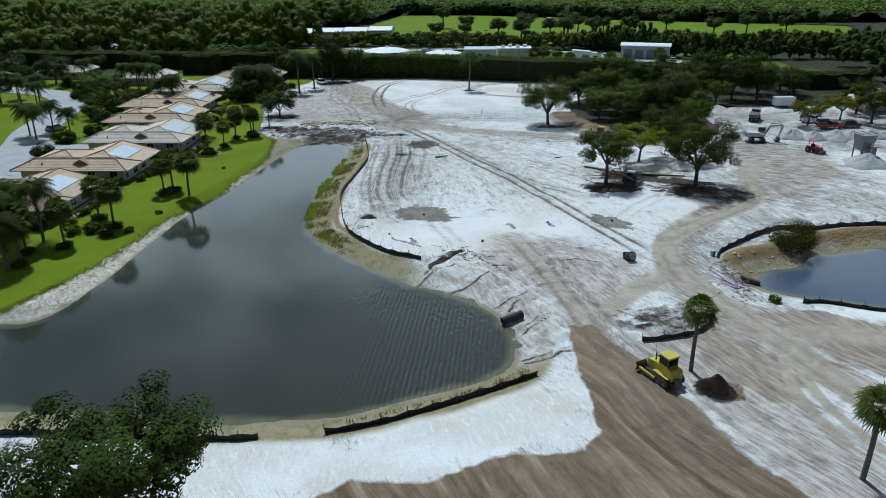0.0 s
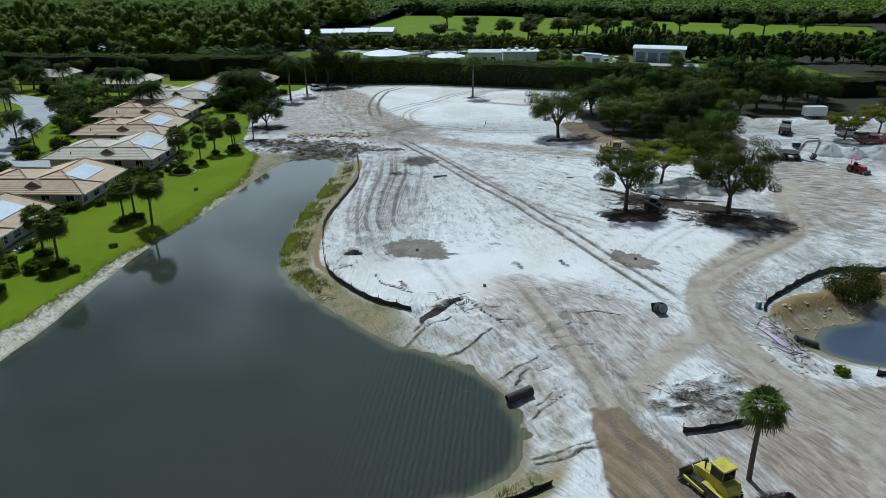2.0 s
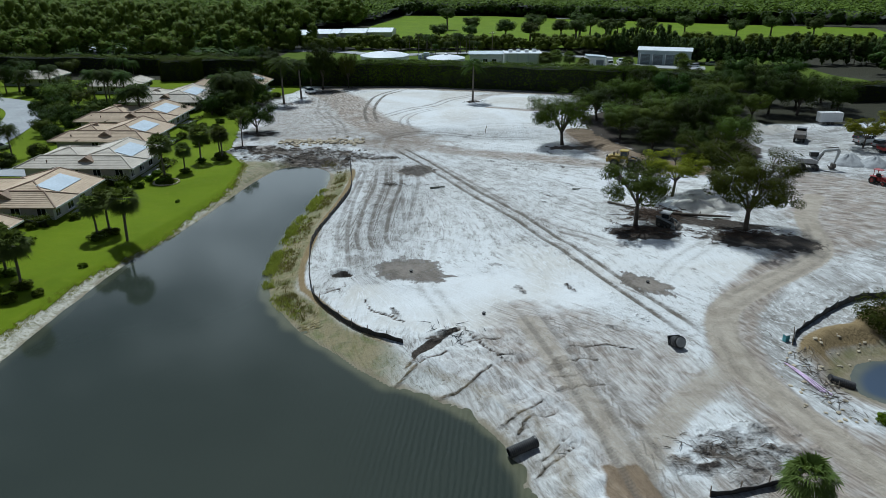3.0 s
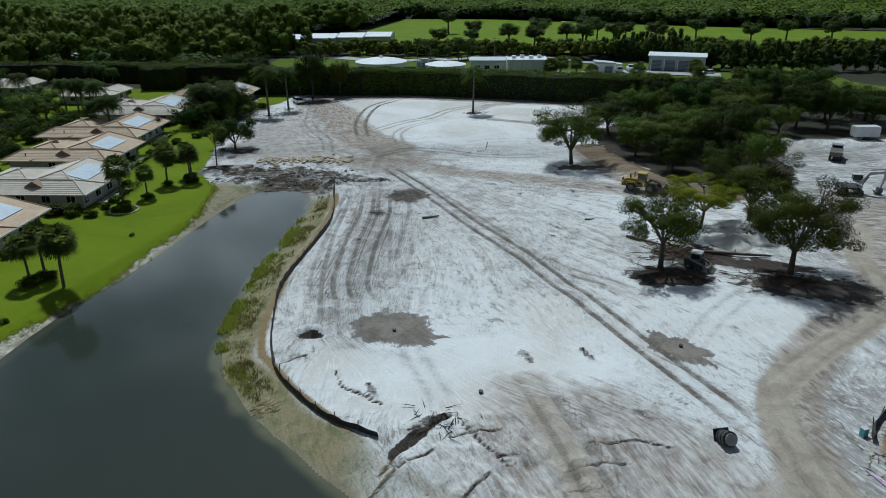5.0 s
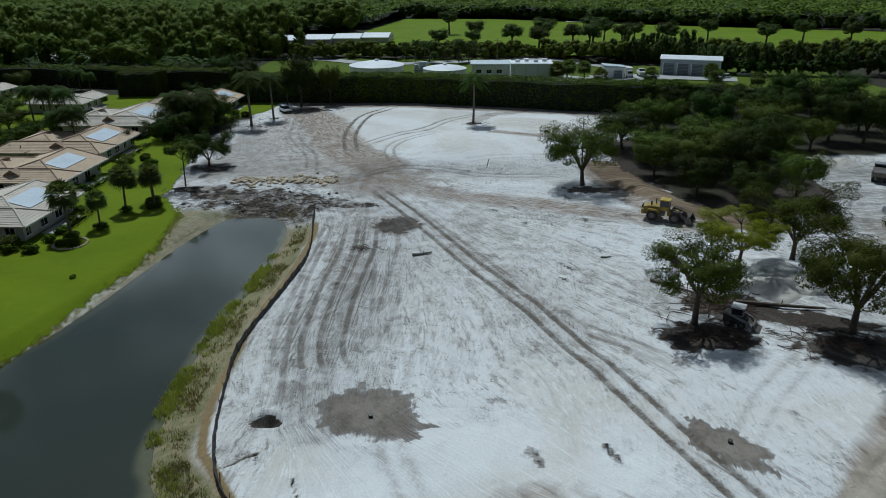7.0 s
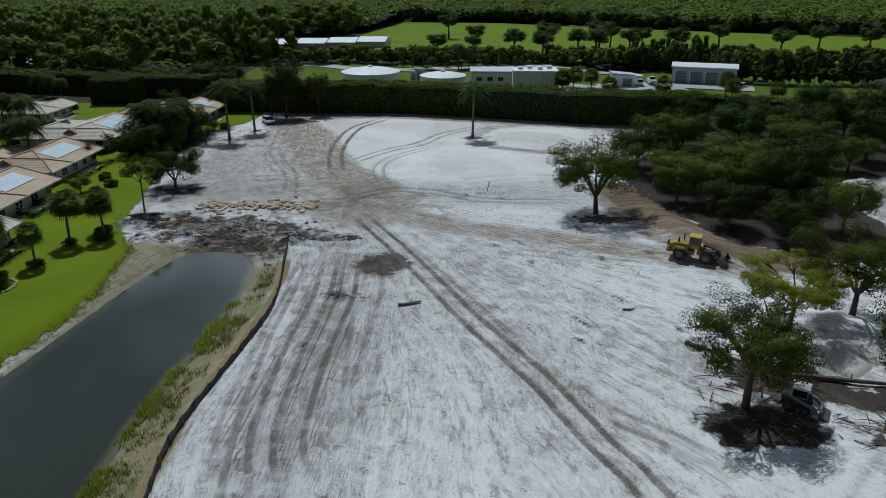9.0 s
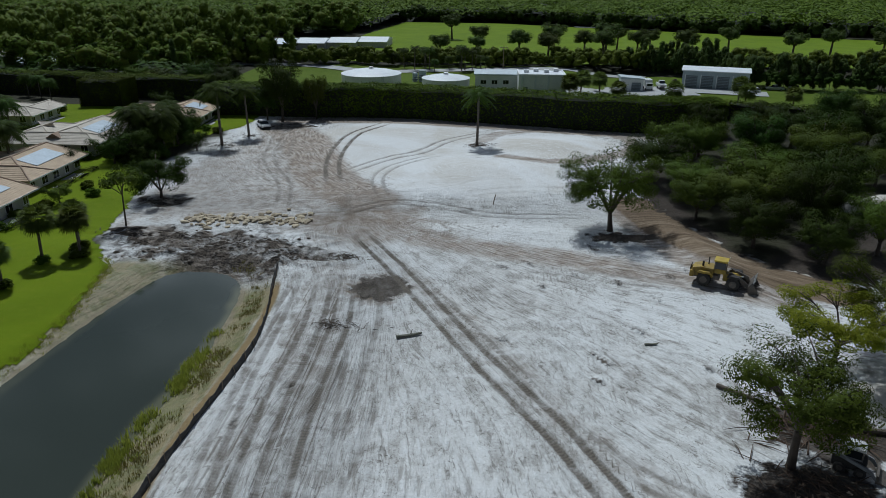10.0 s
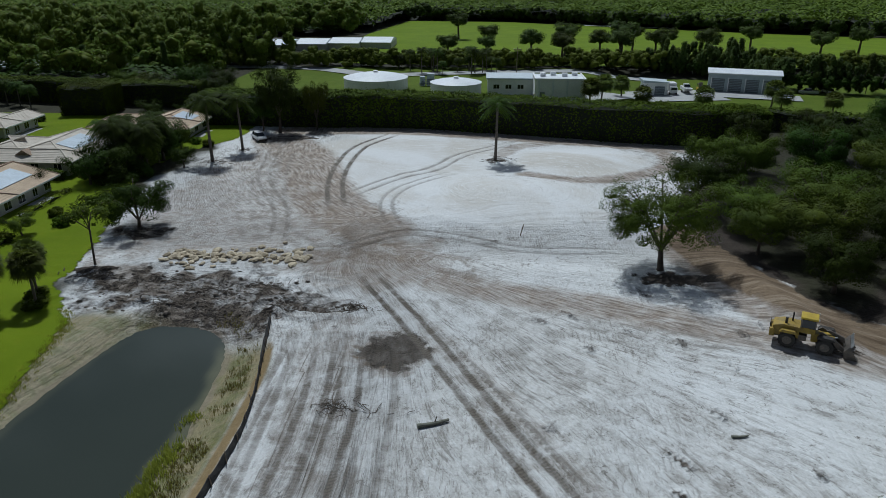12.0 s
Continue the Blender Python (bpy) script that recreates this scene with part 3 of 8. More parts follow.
# ---- the ground ----
WATER = -1.0
LAKE = spline([(6.5, 60.4), (5.9, 65.8), (4.5, 69.1), (1.6, 72.2), (-1.8, 74.6), (-5.6, 76.4), (-11.7, 81.9), (-15.8, 85.9), (-19.2, 90.3),
               (-21.4, 93.5), (-23.0, 100.0), (-23.6, 108), (-23.9, 118), (-23.3, 126), (-23.0, 134), (-23.2, 141.8), (-24.4, 147.2),
               (-27.2, 150), (-30.8, 150.6), (-34.2, 148.8), (-36.0, 143), (-37.0, 137), (-37.8, 130), (-39.4, 118.5), (-42.3, 104),
               (-43.4, 90), (-43.9, 78.5), (-45.4, 69.2), (-47.6, 65.8), (-52, 64.8), (-62, 61), (-64, 54), (-52, 50), (-40.5, 49.6),
               (-29.6, 48.8), (-20.5, 48.4), (-11.6, 48.9), (-7.8, 49.9), (-3.9, 51.8), (0.2, 53.6), (3.4, 55.3), (5.6, 57.4)], 4, True)
POND = spline([(60, 89.4), (52.9, 87.3), (48.6, 86.3), (44.7, 82.6), (41, 81.5), (38.9, 79.7), (37.9, 76.5), (39.9, 74.5), (44, 73.2),
               (50, 71), (62, 69), (78, 72), (82, 82), (73, 89)], 4, True)
LAWN = np.vstack([spline([(-72, 60), (-60, 64.2), (-51.6, 67.0), (-49.3, 70.6), (-47.5, 76.2), (-46, 83.6), (-45.2, 94.5), (-43.5, 103.7), (-41.4, 111.3),
                          (-40.0, 123.5), (-39.0, 133.8), (-39.8, 142.2), (-41.2, 149.5), (-46.6, 156.5), (-48.4, 166), (-51, 178),
                          (-55, 190), (-58, 205), (-55, 219), (-50, 229), (-49.5, 241)], 5), [(-60, 252), (-190, 252), (-190, 60)]])
SITE = [(-80, -120), (-72, 58), (-47, 70), (-38, 140), (-46, 160), (-52, 190), (-50, 243), (-36, 241), (6, 237), (42, 229), (38, 205), (31.5, 183),
        (34, 163), (38, 150.5), (60, 176), (75, 186), (120, 186), (135, 120), (130, 20), (120, -120)]


def steps(start, stop, first, ratio, most):
    out, s = [start], first
    while (out[-1] - start) * np.sign(stop - start) < abs(stop - start):
        out.append(out[-1] + np.sign(stop - start) * s)
        s = min(s * ratio, most)
    return out


xs = np.array(steps(-52, -1500, 0.5, 1.12, 160)[:0:-1] + list(np.arange(-52, 62, 0.34)) + steps(62, 1500, 0.45, 1.1, 160))
ys = np.array(steps(33, -400, 0.45, 1.06, 60)[:0:-1] + list(np.arange(33, 172, 0.34)) + list(np.arange(172, 244, 0.5)) + steps(244, 2600, 0.6, 1.13, 180))
X, Y = np.meshgrid(xs, ys)
core = (X > -95) & (X < 110) & (Y > 10) & (Y < 260)


def lake_side(shore, X, Y, reach=45):
    d = line_distance(X, Y, shore, True, reach)
    return np.where(inside(X, Y, shore), -d, d)


lake_d, pond_d = lake_side(LAKE, X, Y), lake_side(POND, X, Y, 25)
west = smooth01(-X, 30, 36) * smooth01(Y, 62, 70)
lake_bank = 5.2 * (1 - west) + 3.2 * west
north_end = smooth01(Y, 144, 149)
H = 0.28 * lattice_noise(X, Y, 1 / 11, 3) + 0.12 * lattice_noise(X, Y, 1 / 3.1, 4) + 0.05 * lattice_noise(X, Y, 1 / 1.1, 5)
H *= smooth01(-np.abs(X), -400, -120)
masks = {k: np.zeros(X.shape) for k in ("dirt", "mud", "brown", "rut", "bank", "strand", "damp", "pale", "grey", "wild", "silt", "road", "mulch", "berm", "scuff")}


def lay(key, amount):
    masks[key] = np.maximum(masks[key], amount)


def stroke(key, points, width, soft=1.0, amount=1.0, per=6):
    d = line_distance(X, Y, spline(points, per), False, width + soft + 2)
    lay(key, amount * (1 - smooth01(d, width / 2, width / 2 + soft)))


def blot(key, x, y, rx, ry, amount=1.0, turn=0.0, ragged=0.35, seed=9):
    c, s = math.cos(turn), math.sin(turn)
    u, v = ((X - x) * c + (Y - y) * s) / rx, (-(X - x) * s + (Y - y) * c) / ry
    r = np.sqrt(u * u + v * v) + ragged * 2 * lattice_noise(X, Y, 0.9, seed) + ragged * lattice_noise(X, Y, 2.3, seed + 1)
    lay(key, amount * (1 - smooth01(r, 0.75, 1.1)))


def ray_blot(key, x, y, rx, ry, amount=1.0, turn=0.0, ragged=0.9, seed=9):
    """A washed-out patch with ragged rays round it."""
    c, s = math.cos(turn), math.sin(turn)
    u, v = ((X - x) * c + (Y - y) * s) / rx, (-(X - x) * s + (Y - y) * c) / ry
    r = np.sqrt(u * u + v * v)
    n = np.maximum(r, 1e-6)
    ray = lattice_noise(u / n + 5, v / n + 5, 3.2, seed) + 0.6 * lattice_noise(u / n + 5, v / n + 5, 9.0, seed + 1)
    r = r + ragged * ray * smooth01(r, 0.3, 0.9) + 0.35 * lattice_noise(X, Y, 1.7, seed + 2)
    lay(key, amount * (1 - smooth01(r, 0.35, 1.2)))


def area(key, poly, soft=1.5, amount=1.0, ragged=1.4):
    d = line_distance(X, Y, np.asarray(poly), True, soft + ragged + 3)
    d = np.where(inside(X, Y, np.asarray(poly)), -d, d)
    lay(key, amount * (1 - smooth01(d + ragged * (lattice_noise(X, Y, 0.5, 21) + 0.7 * lattice_noise(X, Y, 1.4, 22)), -soft, soft)))


def mound(x, y, rx, ry, height, turn=0.0, sharp=1.0):
    global H
    c, s = math.cos(turn), math.sin(turn)
    u, v = ((X - x) * c + (Y - y) * s) / rx, (-(X - x) * s + (Y - y) * c) / ry
    H = H + height * np.exp(-((u * u + v * v) ** sharp))


lane, trail = np.full(X.shape, 9.0), np.zeros(X.shape)


def follow(p, amount, gauge):
    """Signed distance to the middle of a passage, with how deeply it is pressed."""
    global lane, trail
    near = (X > p[:, 0].min() - 4) & (X < p[:, 0].max() + 4) & (Y > p[:, 1].min() - 4) & (Y < p[:, 1].max() + 4)
    x, y = X[near], Y[near]
    best, sign, arc, gone = np.full(x.shape, 1e9), np.ones(x.shape), np.zeros(x.shape), 0.0
    for a, b in zip(p[:-1], p[1:]):
        e = b - a
        s = np.clip(((x - a[0]) * e[0] + (y - a[1]) * e[1]) / (e @ e + 1e-9), 0, 1)
        d = (x - a[0] - s * e[0]) ** 2 + (y - a[1] - s * e[1]) ** 2
        closer = d < best
        arc = np.where(closer, gone + s * math.hypot(*e), arc)
        gone += math.hypot(*e)
        best = np.where(closer, d, best)
        sign = np.where(closer, np.sign(e[0] * (y - a[1]) - e[1] * (x - a[0])), sign)
    d = np.sqrt(best) * 1.94 / gauge
    fade = amount * (1 - smooth01(d, 1.6, 2.2)) * smooth01(arc, 0.3, 5) * smooth01(gone - arc, 0.3, 5)
    new_one = fade > trail[near]
    lane[near] = np.where(new_one, d * sign, lane[near])
    trail[near] = np.where(new_one, fade, trail[near])


def rut(points, depth=0.13, width=0.26, amount=0.9):
    global H
    d = line_distance(X, Y, spline(points, 8), False, 4)
    H = H - depth * np.exp(-((d / width) ** 2)) + 0.45 * depth * np.exp(-(((d - 2.2 * width) / width) ** 2))
    lay("rut", 0.3 * amount * np.exp(-((d / (width * 1.4)) ** 2)))


def pair(points, gauge=1.9, **kw):
    """Both wheel ruts of one passage."""
    p = spline(points, 4)
    t = np.gradient(p, axis=0)
    side = np.stack([t[:, 1], -t[:, 0]], 1) / np.linalg.norm(t, axis=1)[:, None]
    follow(p, min(1.0, 1.15 * kw.get("amount", 0.9)), gauge)
    rut(p[::2] + side[::2] * gauge / 2, **kw)
    rut(p[::2] - side[::2] * gauge / 2, **kw)


def faint(points, gauge, amount):
    """A light passage: both wheel lines brushed into the sand."""
    p = spline(points, 6)
    t = np.gradient(p, axis=0)
    side = np.stack([t[:, 1], -t[:, 0]], 1) / np.linalg.norm(t, axis=1)[:, None]
    for k in (-0.5, 0.5):
        d = line_distance(X, Y, p + side * gauge * k, False, 2)
        lay("scuff", amount * np.exp(-((d / 0.34) ** 2)))


# greens and piles
mound(4, 191, 15, 11, 1.5)
mound(19, 214, 11, 7, 0.9)
mound(-19, 214, 12, 15, 0.8)
mound(40, 130.5, 4.5, 2.8, 1.3, 0.4)
mound(31.5, 158, 2.4, 11, 1.3, 0.25)
mound(24.2, 52.6, 1.5, 1.2, 0.5)
for n in range(34):
    mound(random.uniform(-46, -15), random.uniform(151, 163), random.uniform(0.8, 2.6), random.uniform(0.25, 0.5), random.uniform(0.12, 0.45), random.choice((-0.6, -0.3, 0.2, 0.6)))
for n in range(22):
    mound(random.uniform(6, 13), random.uniform(58, 76), random.uniform(0.5, 1.6), random.uniform(0.3, 0.7), random.uniform(-0.25, 0.25), random.uniform(0.3, 0.9))
# earth
area("brown", [(12.4, 64.6), (15.1, 64.4), (18.6, 57.3), (21.3, 50.5), (23.2, 44.5), (26.5, 38.0), (29, 22), (24, 4), (2, -6), (-18, 6), (-22, 24), (-9.4, 38.1), (-7.2, 40.0),
               (-3.8, 39.5), (-0.4, 40.1), (3.5, 42.8), (7.1, 43.2), (11.1, 43.6), (12.6, 46.5), (12.6, 52.4), (12.1, 57.2)], 0.8, 1.0, 0.5)
stroke("road", [(58, 131), (52.5, 121.4), (49.4, 110), (45.3, 104), (37.1, 97.3), (30.8, 91.2), (28.2, 84.6), (28.4, 78.5), (29.6, 73.2), (31.2, 68.6), (33, 63.2), (34.6, 57.6), (37, 50), (39, 42)], 1.9, 1.3, 0.95)
stroke("road", [(34.5, 62), (40, 63), (52, 61), (66, 60)], 2.4, 1.6, 0.6)
area("dirt", [(24, 62), (28, 64.5), (31.2, 61), (33.2, 53), (28, 50), (25, 56)], 1.0, 1.7)
area("dirt", [(34.4, 68), (41, 68), (50, 62), (56, 56), (46, 52), (36.6, 59)], 1.0, 1.7)
stroke("road", [(15, 63.5), (13.2, 71), (10.8, 79), (8.8, 87)], 1.6, 1.6, 0.55)
stroke("road", [(15.6, 64.5), (19.8, 71.5), (24.5, 76.5), (28, 80)], 1.6, 1.6, 0.55)
stroke("dirt", [(62, 127), (47.8, 109), (37, 98), (30.4, 88.7), (28.3, 79), (29.4, 69.7), (31.4, 63.2), (34.2, 57.6), (36.6, 53.7), (39, 48)], 3.6, 2.0)
stroke("dirt", [(30, 68.5), (36, 64.5), (39.6, 60), (44, 56)], 4.5, 2.0)
stroke("dirt", [(33, 60), (40, 64), (52, 62)], 4.0, 2.0, 0.8)
stroke("dirt", [(8.5, 90), (11.2, 78.8), (13, 70.8), (14.5, 63)], 2.5, 2.5, 0.8)
stroke("dirt", [(15, 65), (20.5, 72.4), (26.5, 77)], 1.5, 2.0, 0.75)
area("dirt", [(5, 92), (16, 91), (24, 84), (26, 74), (17, 66), (8, 73), (2, 82)], 2.5, 0.8)
area("dirt", [(46, 105), (58, 110), (74, 124), (74, 140), (62, 150), (53, 138), (49, 118)], 4.0, 0.95, 3.0)
area("grey", [(54, 138), (110, 138), (118, 186), (60, 182)], 5.0, 1.4)
area("dirt", [(-47, 165), (-22, 165), (-20, 185), (-26, 205), (-36, 228), (-47, 214), (-50, 190)], 3.0, 0.75, 3.0)
stroke("brown", [(-23, 164), (-15, 170), (-6, 167.5), (0, 163)], 3.5, 4.0, 0.36)
stroke("brown", [(-17, 172), (-22, 183), (-29, 196)], 2.5, 3.5, 0.34)
stroke("dirt", [(-17, 172), (-23.2, 182.7), (-30.8, 196), (-37.4, 209.4), (-40, 226)], 6.5, 3.5, 0.75)
area("dirt", [(-24, 168), (-15, 177), (-5, 174), (-2, 163), (-11, 156), (-20, 160)], 4.0, 0.95)
stroke("dirt", [(-4, 161), (3.4, 158.2), (12.3, 156), (20.3, 152.7), (29, 149)], 3.0, 3.2, 0.95)
stroke("brown", [(27.0, 178), (29.6, 166), (33, 158), (37.5, 151.5), (44, 147)], 5.6, 1.8, 0.66)
stroke("dirt", [(26.5, 175), (28.8, 163), (32, 154.6), (35.5, 147)], 6.5, 2.5, 1.0)
stroke("dirt", [(-40, 236), (-18, 237.5), (6, 233.5), (40, 225.5)], 6.0, 3.0, 1.1)
stroke("dirt", [(-41, 228), (-33, 215), (-28, 201), (-22, 187), (-14, 177)], 8.0, 3.5, 1.05)
stroke("dirt", [(8, 204), (16, 201), (25, 204), (33, 211), (35, 220), (30, 227)], 2.0, 2.2, 1.0)
stroke("dirt", [(4, 218), (8, 225), (16, 229)], 2.5, 2.0, 0.8)
stroke("grey", [(-15, 130), (-14, 118), (-12, 105), (-9, 96)], 5.0, 3.0, 0.35)
area("dirt", [(17, 62), (24, 66), (30, 60), (34, 46), (36, 30), (28, 30), (24, 46), (18.5, 57)], 2.0, 0.8, 2.5)
area("grey", [(28, 62), (74, 62), (74, 126), (58, 128), (50, 104), (34, 96), (27, 84)], 4.0, 1.15, 3.0)
area("grey", [(30, 134), (50, 140), (62, 128), (56, 104), (40, 100), (26, 108), (22, 124)], 5.0, 0.85, 3.0)
stroke("grey", [(-14, 150), (-14, 138), (-12, 126)], 7.0, 4.0, 0.5)
stroke("dirt", [(-13.8, 150), (-13.2, 138), (-12.6, 127)], 3.5, 3.0, 0.5)
area("mud", [(-48, 160), (-36, 163.5), (-21, 162.5), (-14.5, 155), (-17.6, 149.5), (-24, 149.8), (-30, 152), (-36, 151), (-42.7, 153)], 3.4, 1.05, 5.5)
blot("dirt", -7.9, 145.0, 4.8, 4.2, 0.75, 0.3, 0.3, 31)
ray_blot("mulch", -7.7, 145.3, 4.2, 4.0, 0.85, 0.3, 0.25, 130)
ray_blot("brown", -8.0, 145.2, 4.2, 3.6, 0.75, 0.3, 0.3, 135)
ray_blot("silt", -5.6, 100.6, 4.6, 4.3, 1.0, 0.2, 0.3, 33)
ray_blot("silt", -2.7, 98.6, 2.9, 2.6, 0.8, 0.0, 0.6, 35)
ray_blot("silt", 23.4, 97.4, 3.8, 2.3, 1.0, -0.9, 0.7, 36)
blot("mulch", -13.3, 98.7, 1.3, 0.7, 1.3, 0.0, 0.2, 37)
mound(-13.3, 98.7, 1.0, 0.5, -0.9)
mound(-13.5, 99.9, 1.6, 0.6, 0.25)
# mulch beneath oaks and grove, its dark colour also painting their shade
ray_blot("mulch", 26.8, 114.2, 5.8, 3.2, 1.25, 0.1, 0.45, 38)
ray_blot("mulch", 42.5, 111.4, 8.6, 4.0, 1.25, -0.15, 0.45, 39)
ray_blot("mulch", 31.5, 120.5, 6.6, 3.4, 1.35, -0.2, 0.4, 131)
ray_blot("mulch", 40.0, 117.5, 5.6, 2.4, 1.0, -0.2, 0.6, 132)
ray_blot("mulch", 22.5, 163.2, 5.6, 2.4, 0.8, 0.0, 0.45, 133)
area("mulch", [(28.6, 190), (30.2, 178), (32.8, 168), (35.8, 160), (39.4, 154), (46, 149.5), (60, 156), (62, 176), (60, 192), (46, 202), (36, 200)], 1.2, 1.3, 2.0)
area("dirt", [(-48, 165), (-44, 157), (-38, 157), (-31, 153), (-38, 163)], 1.5, 0.9, 2.5)
blot("mulch", -45.2, 162.0, 3.4, 1.1, 0.9, 0.1, 0.35, 134)
blot("mud", 22.5, 164.6, 5.2, 2.8, 0.3, 0.0, 0.4, 40)
# cast shadow of the small rounded tree, painted in the mud colour
blot("mud", -45.0, 174.6, 4.2, 3.0, 0.95, 0.0, 0.3, 41)
blot("mud", 23.5, 66.5, 5.0, 3.2, 0.9, 0.3, 0.5, 42)
blot("brown", 24.4, 52.4, 2.2, 1.6, 0.8, 0.0, 0.4, 44)
blot("mud", 3.0, 214.2, 2.6, 1.8, 0.9, 0.0, 0.5, 45)
blot("mud", -0.2, 84.6, 1.8, 0.8, 0.9, 0.7, 0.4, 46)
stroke("mulch", [(-2.9, 80.4), (-1.4, 83.2), (0.8, 85.4)], 0.2, 0.5, 1.2)
mound(-1.2, 83.2, 2.4, 0.5, -0.4, 1.05)
blot("mud", 2.0, 173.5, 1.2, 1.0, 0.6, 0.0, 0.3, 47)
blot("mud", -40, 229, 6, 3.0, 1.0, 0.2, 0.4, 48)
for n in range(26):
    blot("mud", random.uniform(-18, 30), random.uniform(84, 160), random.uniform(0.5, 1.6), random.uniform(0.25, 0.6), random.uniform(0.7, 1.0), random.uniform(1.6, 2.4), 0.5, 50 + n)
# smooth pale sand
blot("pale", 5, 93, 13, 8, 1.0, 0.2, 0.25, 80)
blot("pale", -5, 90, 8, 4.5, 0.8, -0.6, 0.3, 150)
blot("pale", 14, 101, 9, 5, 0.6, -0.8, 0.4, 151)
blot("pale", 18, 214, 12.8, 11.6, 1.0, 0, 0.05, 81)
blot("pale", -14, 214, 20.0, 26.0, 0.9, 0.0, 0.06, 82)
blot("pale", 4, 190, 17, 12, 0.75, 0, 0.15, 83)
blot("pale", 3, 48, 11, 5, 1.0, 0.3, 0.3, 84)
blot("pale", -16, 41.5, 18, 3.5, 0.8, 0, 0.3, 85)
blot("pale", 50, 132, 10, 5, 0.7, 0, 0.3, 86)
blot("pale", 30, 105, 9, 8, 0.35, 0, 0.5, 87)
blot("pale", 38, 103, 7, 4, 0.6, 0.5, 0.4, 88)
blot("pale", 50, 66.5, 10, 2.8, 1.0, -0.2, 0.3, 89)
blot("pale", 38.5, 126, 5.5, 3.5, 1.0, 0.3, 0.3, 90)
# wheel ruts: the long pair across the site and the loops on the greens
pair([(-13, 163), (-8, 154), (-4.2, 146.8), (-0.8, 140), (3.6, 131), (7.2, 124.5), (10.2, 119), (13, 112.8), (15.6, 107.8), (18.1, 102), (21.2, 95), (24, 89), (25.8, 84.5)], 2.0, depth=0.16, width=0.27, amount=1.0)
pair([(-9.5, 158), (-2.6, 146), (4.2, 133), (9.4, 122.4), (12.3, 118.3), (15.1, 115.2), (18.9, 112.3), (23, 108.5)], 1.7, depth=0.07, width=0.25, amount=0.45)
stroke("dirt", [(-12, 161), (-4, 146.5), (3.6, 131), (10.2, 119), (15.6, 107.8), (21.2, 95)], 1.4, 1.4, 0.4)
stroke("dirt", [(-6, 152), (1, 140.5), (6.4, 130), (11, 121), (16, 114.6), (22, 109)], 1.4, 2.4, 0.5)
pair([(-20.9, 186), (-23.2, 196.5), (-24, 207.5), (-22.8, 220.5), (-18.2, 233.5)], 2.4, depth=0.16, width=0.28, amount=0.95)
pair([(-20.6, 190.7), (-13.9, 200.2), (-7.7, 206.7), (-3.1, 217.5), (5.8, 226.9)], 1.9, amount=0.5)
pair([(-11.5, 178.5), (-13.8, 188.3), (-11.5, 195.6), (-4.6, 204.1)], 1.8, amount=0.4)
pair([(-17, 170), (-10.5, 176), (-3, 175), (6, 171), (18, 171)], 1.8, amount=0.4)
pair([(-26, 172), (-29, 185), (-36, 200), (-40, 222)], 1.9, amount=0.35)
for off, strong, bow, end in ((0.0, 0.55, 0.0, 100), (1.9, 0.75, 0.5, 104), (3.1, 0.5, -0.4, 112), (4.4, 0.75, 0.7, 106), (6.2, 0.45, -0.6, 118), (-1.1, 0.5, 0.3, 108), (7.6, 0.4, 0.5, 124)):
    pair([(-16.2 + off, 148), (-15.6 + off + bow, 136), (-15.2 + off, 124), (-13.9 + off - bow, 111), (-11.6 + off * 0.8, end)], 1.8, depth=0.12, width=0.3, amount=strong)
pair([(29.5, 88), (28.4, 79), (30.4, 70), (33.6, 61), (38, 48)], 1.9, depth=0.08, amount=0.2)
pair([(30, 90.5), (37, 97.2), (45.5, 104.2), (50, 111), (53, 122)], 1.9, depth=0.08, amount=0.2)
pair([(8, 92), (11.5, 80), (14, 68), (17, 55), (22, 40)], 2.0, amount=0.45)
pair([(10.5, 92), (13.5, 79), (15.6, 68), (19.5, 56), (26, 40)], 2.0, amount=0.35)
tracks = np.random.RandomState(404)
for k in range(70):
    turn, r0 = tracks.uniform(-0.02, 0.78), tracks.uniform(14, 52)
    r1, bend, off = r0 + tracks.uniform(14, 40), tracks.uniform(-0.06, 0.06), tracks.uniform(-1, 1)
    line = [(-17 + off + r * math.sin(turn + bend * q * q), 173 - r * math.cos(turn + bend * q * q)) for q, r in zip((0, 0.35, 0.7, 1), np.linspace(r0, min(r1, 90), 4))]
    faint(line, tracks.uniform(1.6, 2.1), tracks.uniform(0.25, 0.8))
for x, y, turn, reach, amount in [(12, 140, 2.6, 26, 0.3), (20, 150, 2.9, 30, 0.35), (8, 152, 2.8, 30, 0.3), (24, 142, 2.5, 22, 0.3), (16, 120, 0.5, 20, 0.25), (-6, 118, 0.3, 24, 0.25), (2, 128, 0.35, 22, 0.22),
                                  (-34, 186, 1.9, 30, 0.35), (-32, 198, 1.8, 36, 0.4), (-38, 192, 1.5, 30, 0.35), (-28, 180, 2.2, 26, 0.4), (12, 182, 0.2, 20, 0.2), (30, 104, 0.9, 20, 0.3)]:
    c, d = math.cos(turn), math.sin(turn)
    faint([(x - c * reach / 2, y - d * reach / 2), (x - d * 0.8, y + c * 0.8), (x + c * reach / 2, y + d * reach / 2)], 1.9, amount * 2.2)
for line in ([(33.5, 60), (31.6, 55), (31.2, 50), (32, 45)], [(34.3, 59.5), (33, 54), (33.2, 49), (34.5, 44)], [(35.2, 58.5), (35.4, 53), (36.5, 48), (38.5, 44)]):
    stroke("road", line, 0.5, 0.7, 0.75)
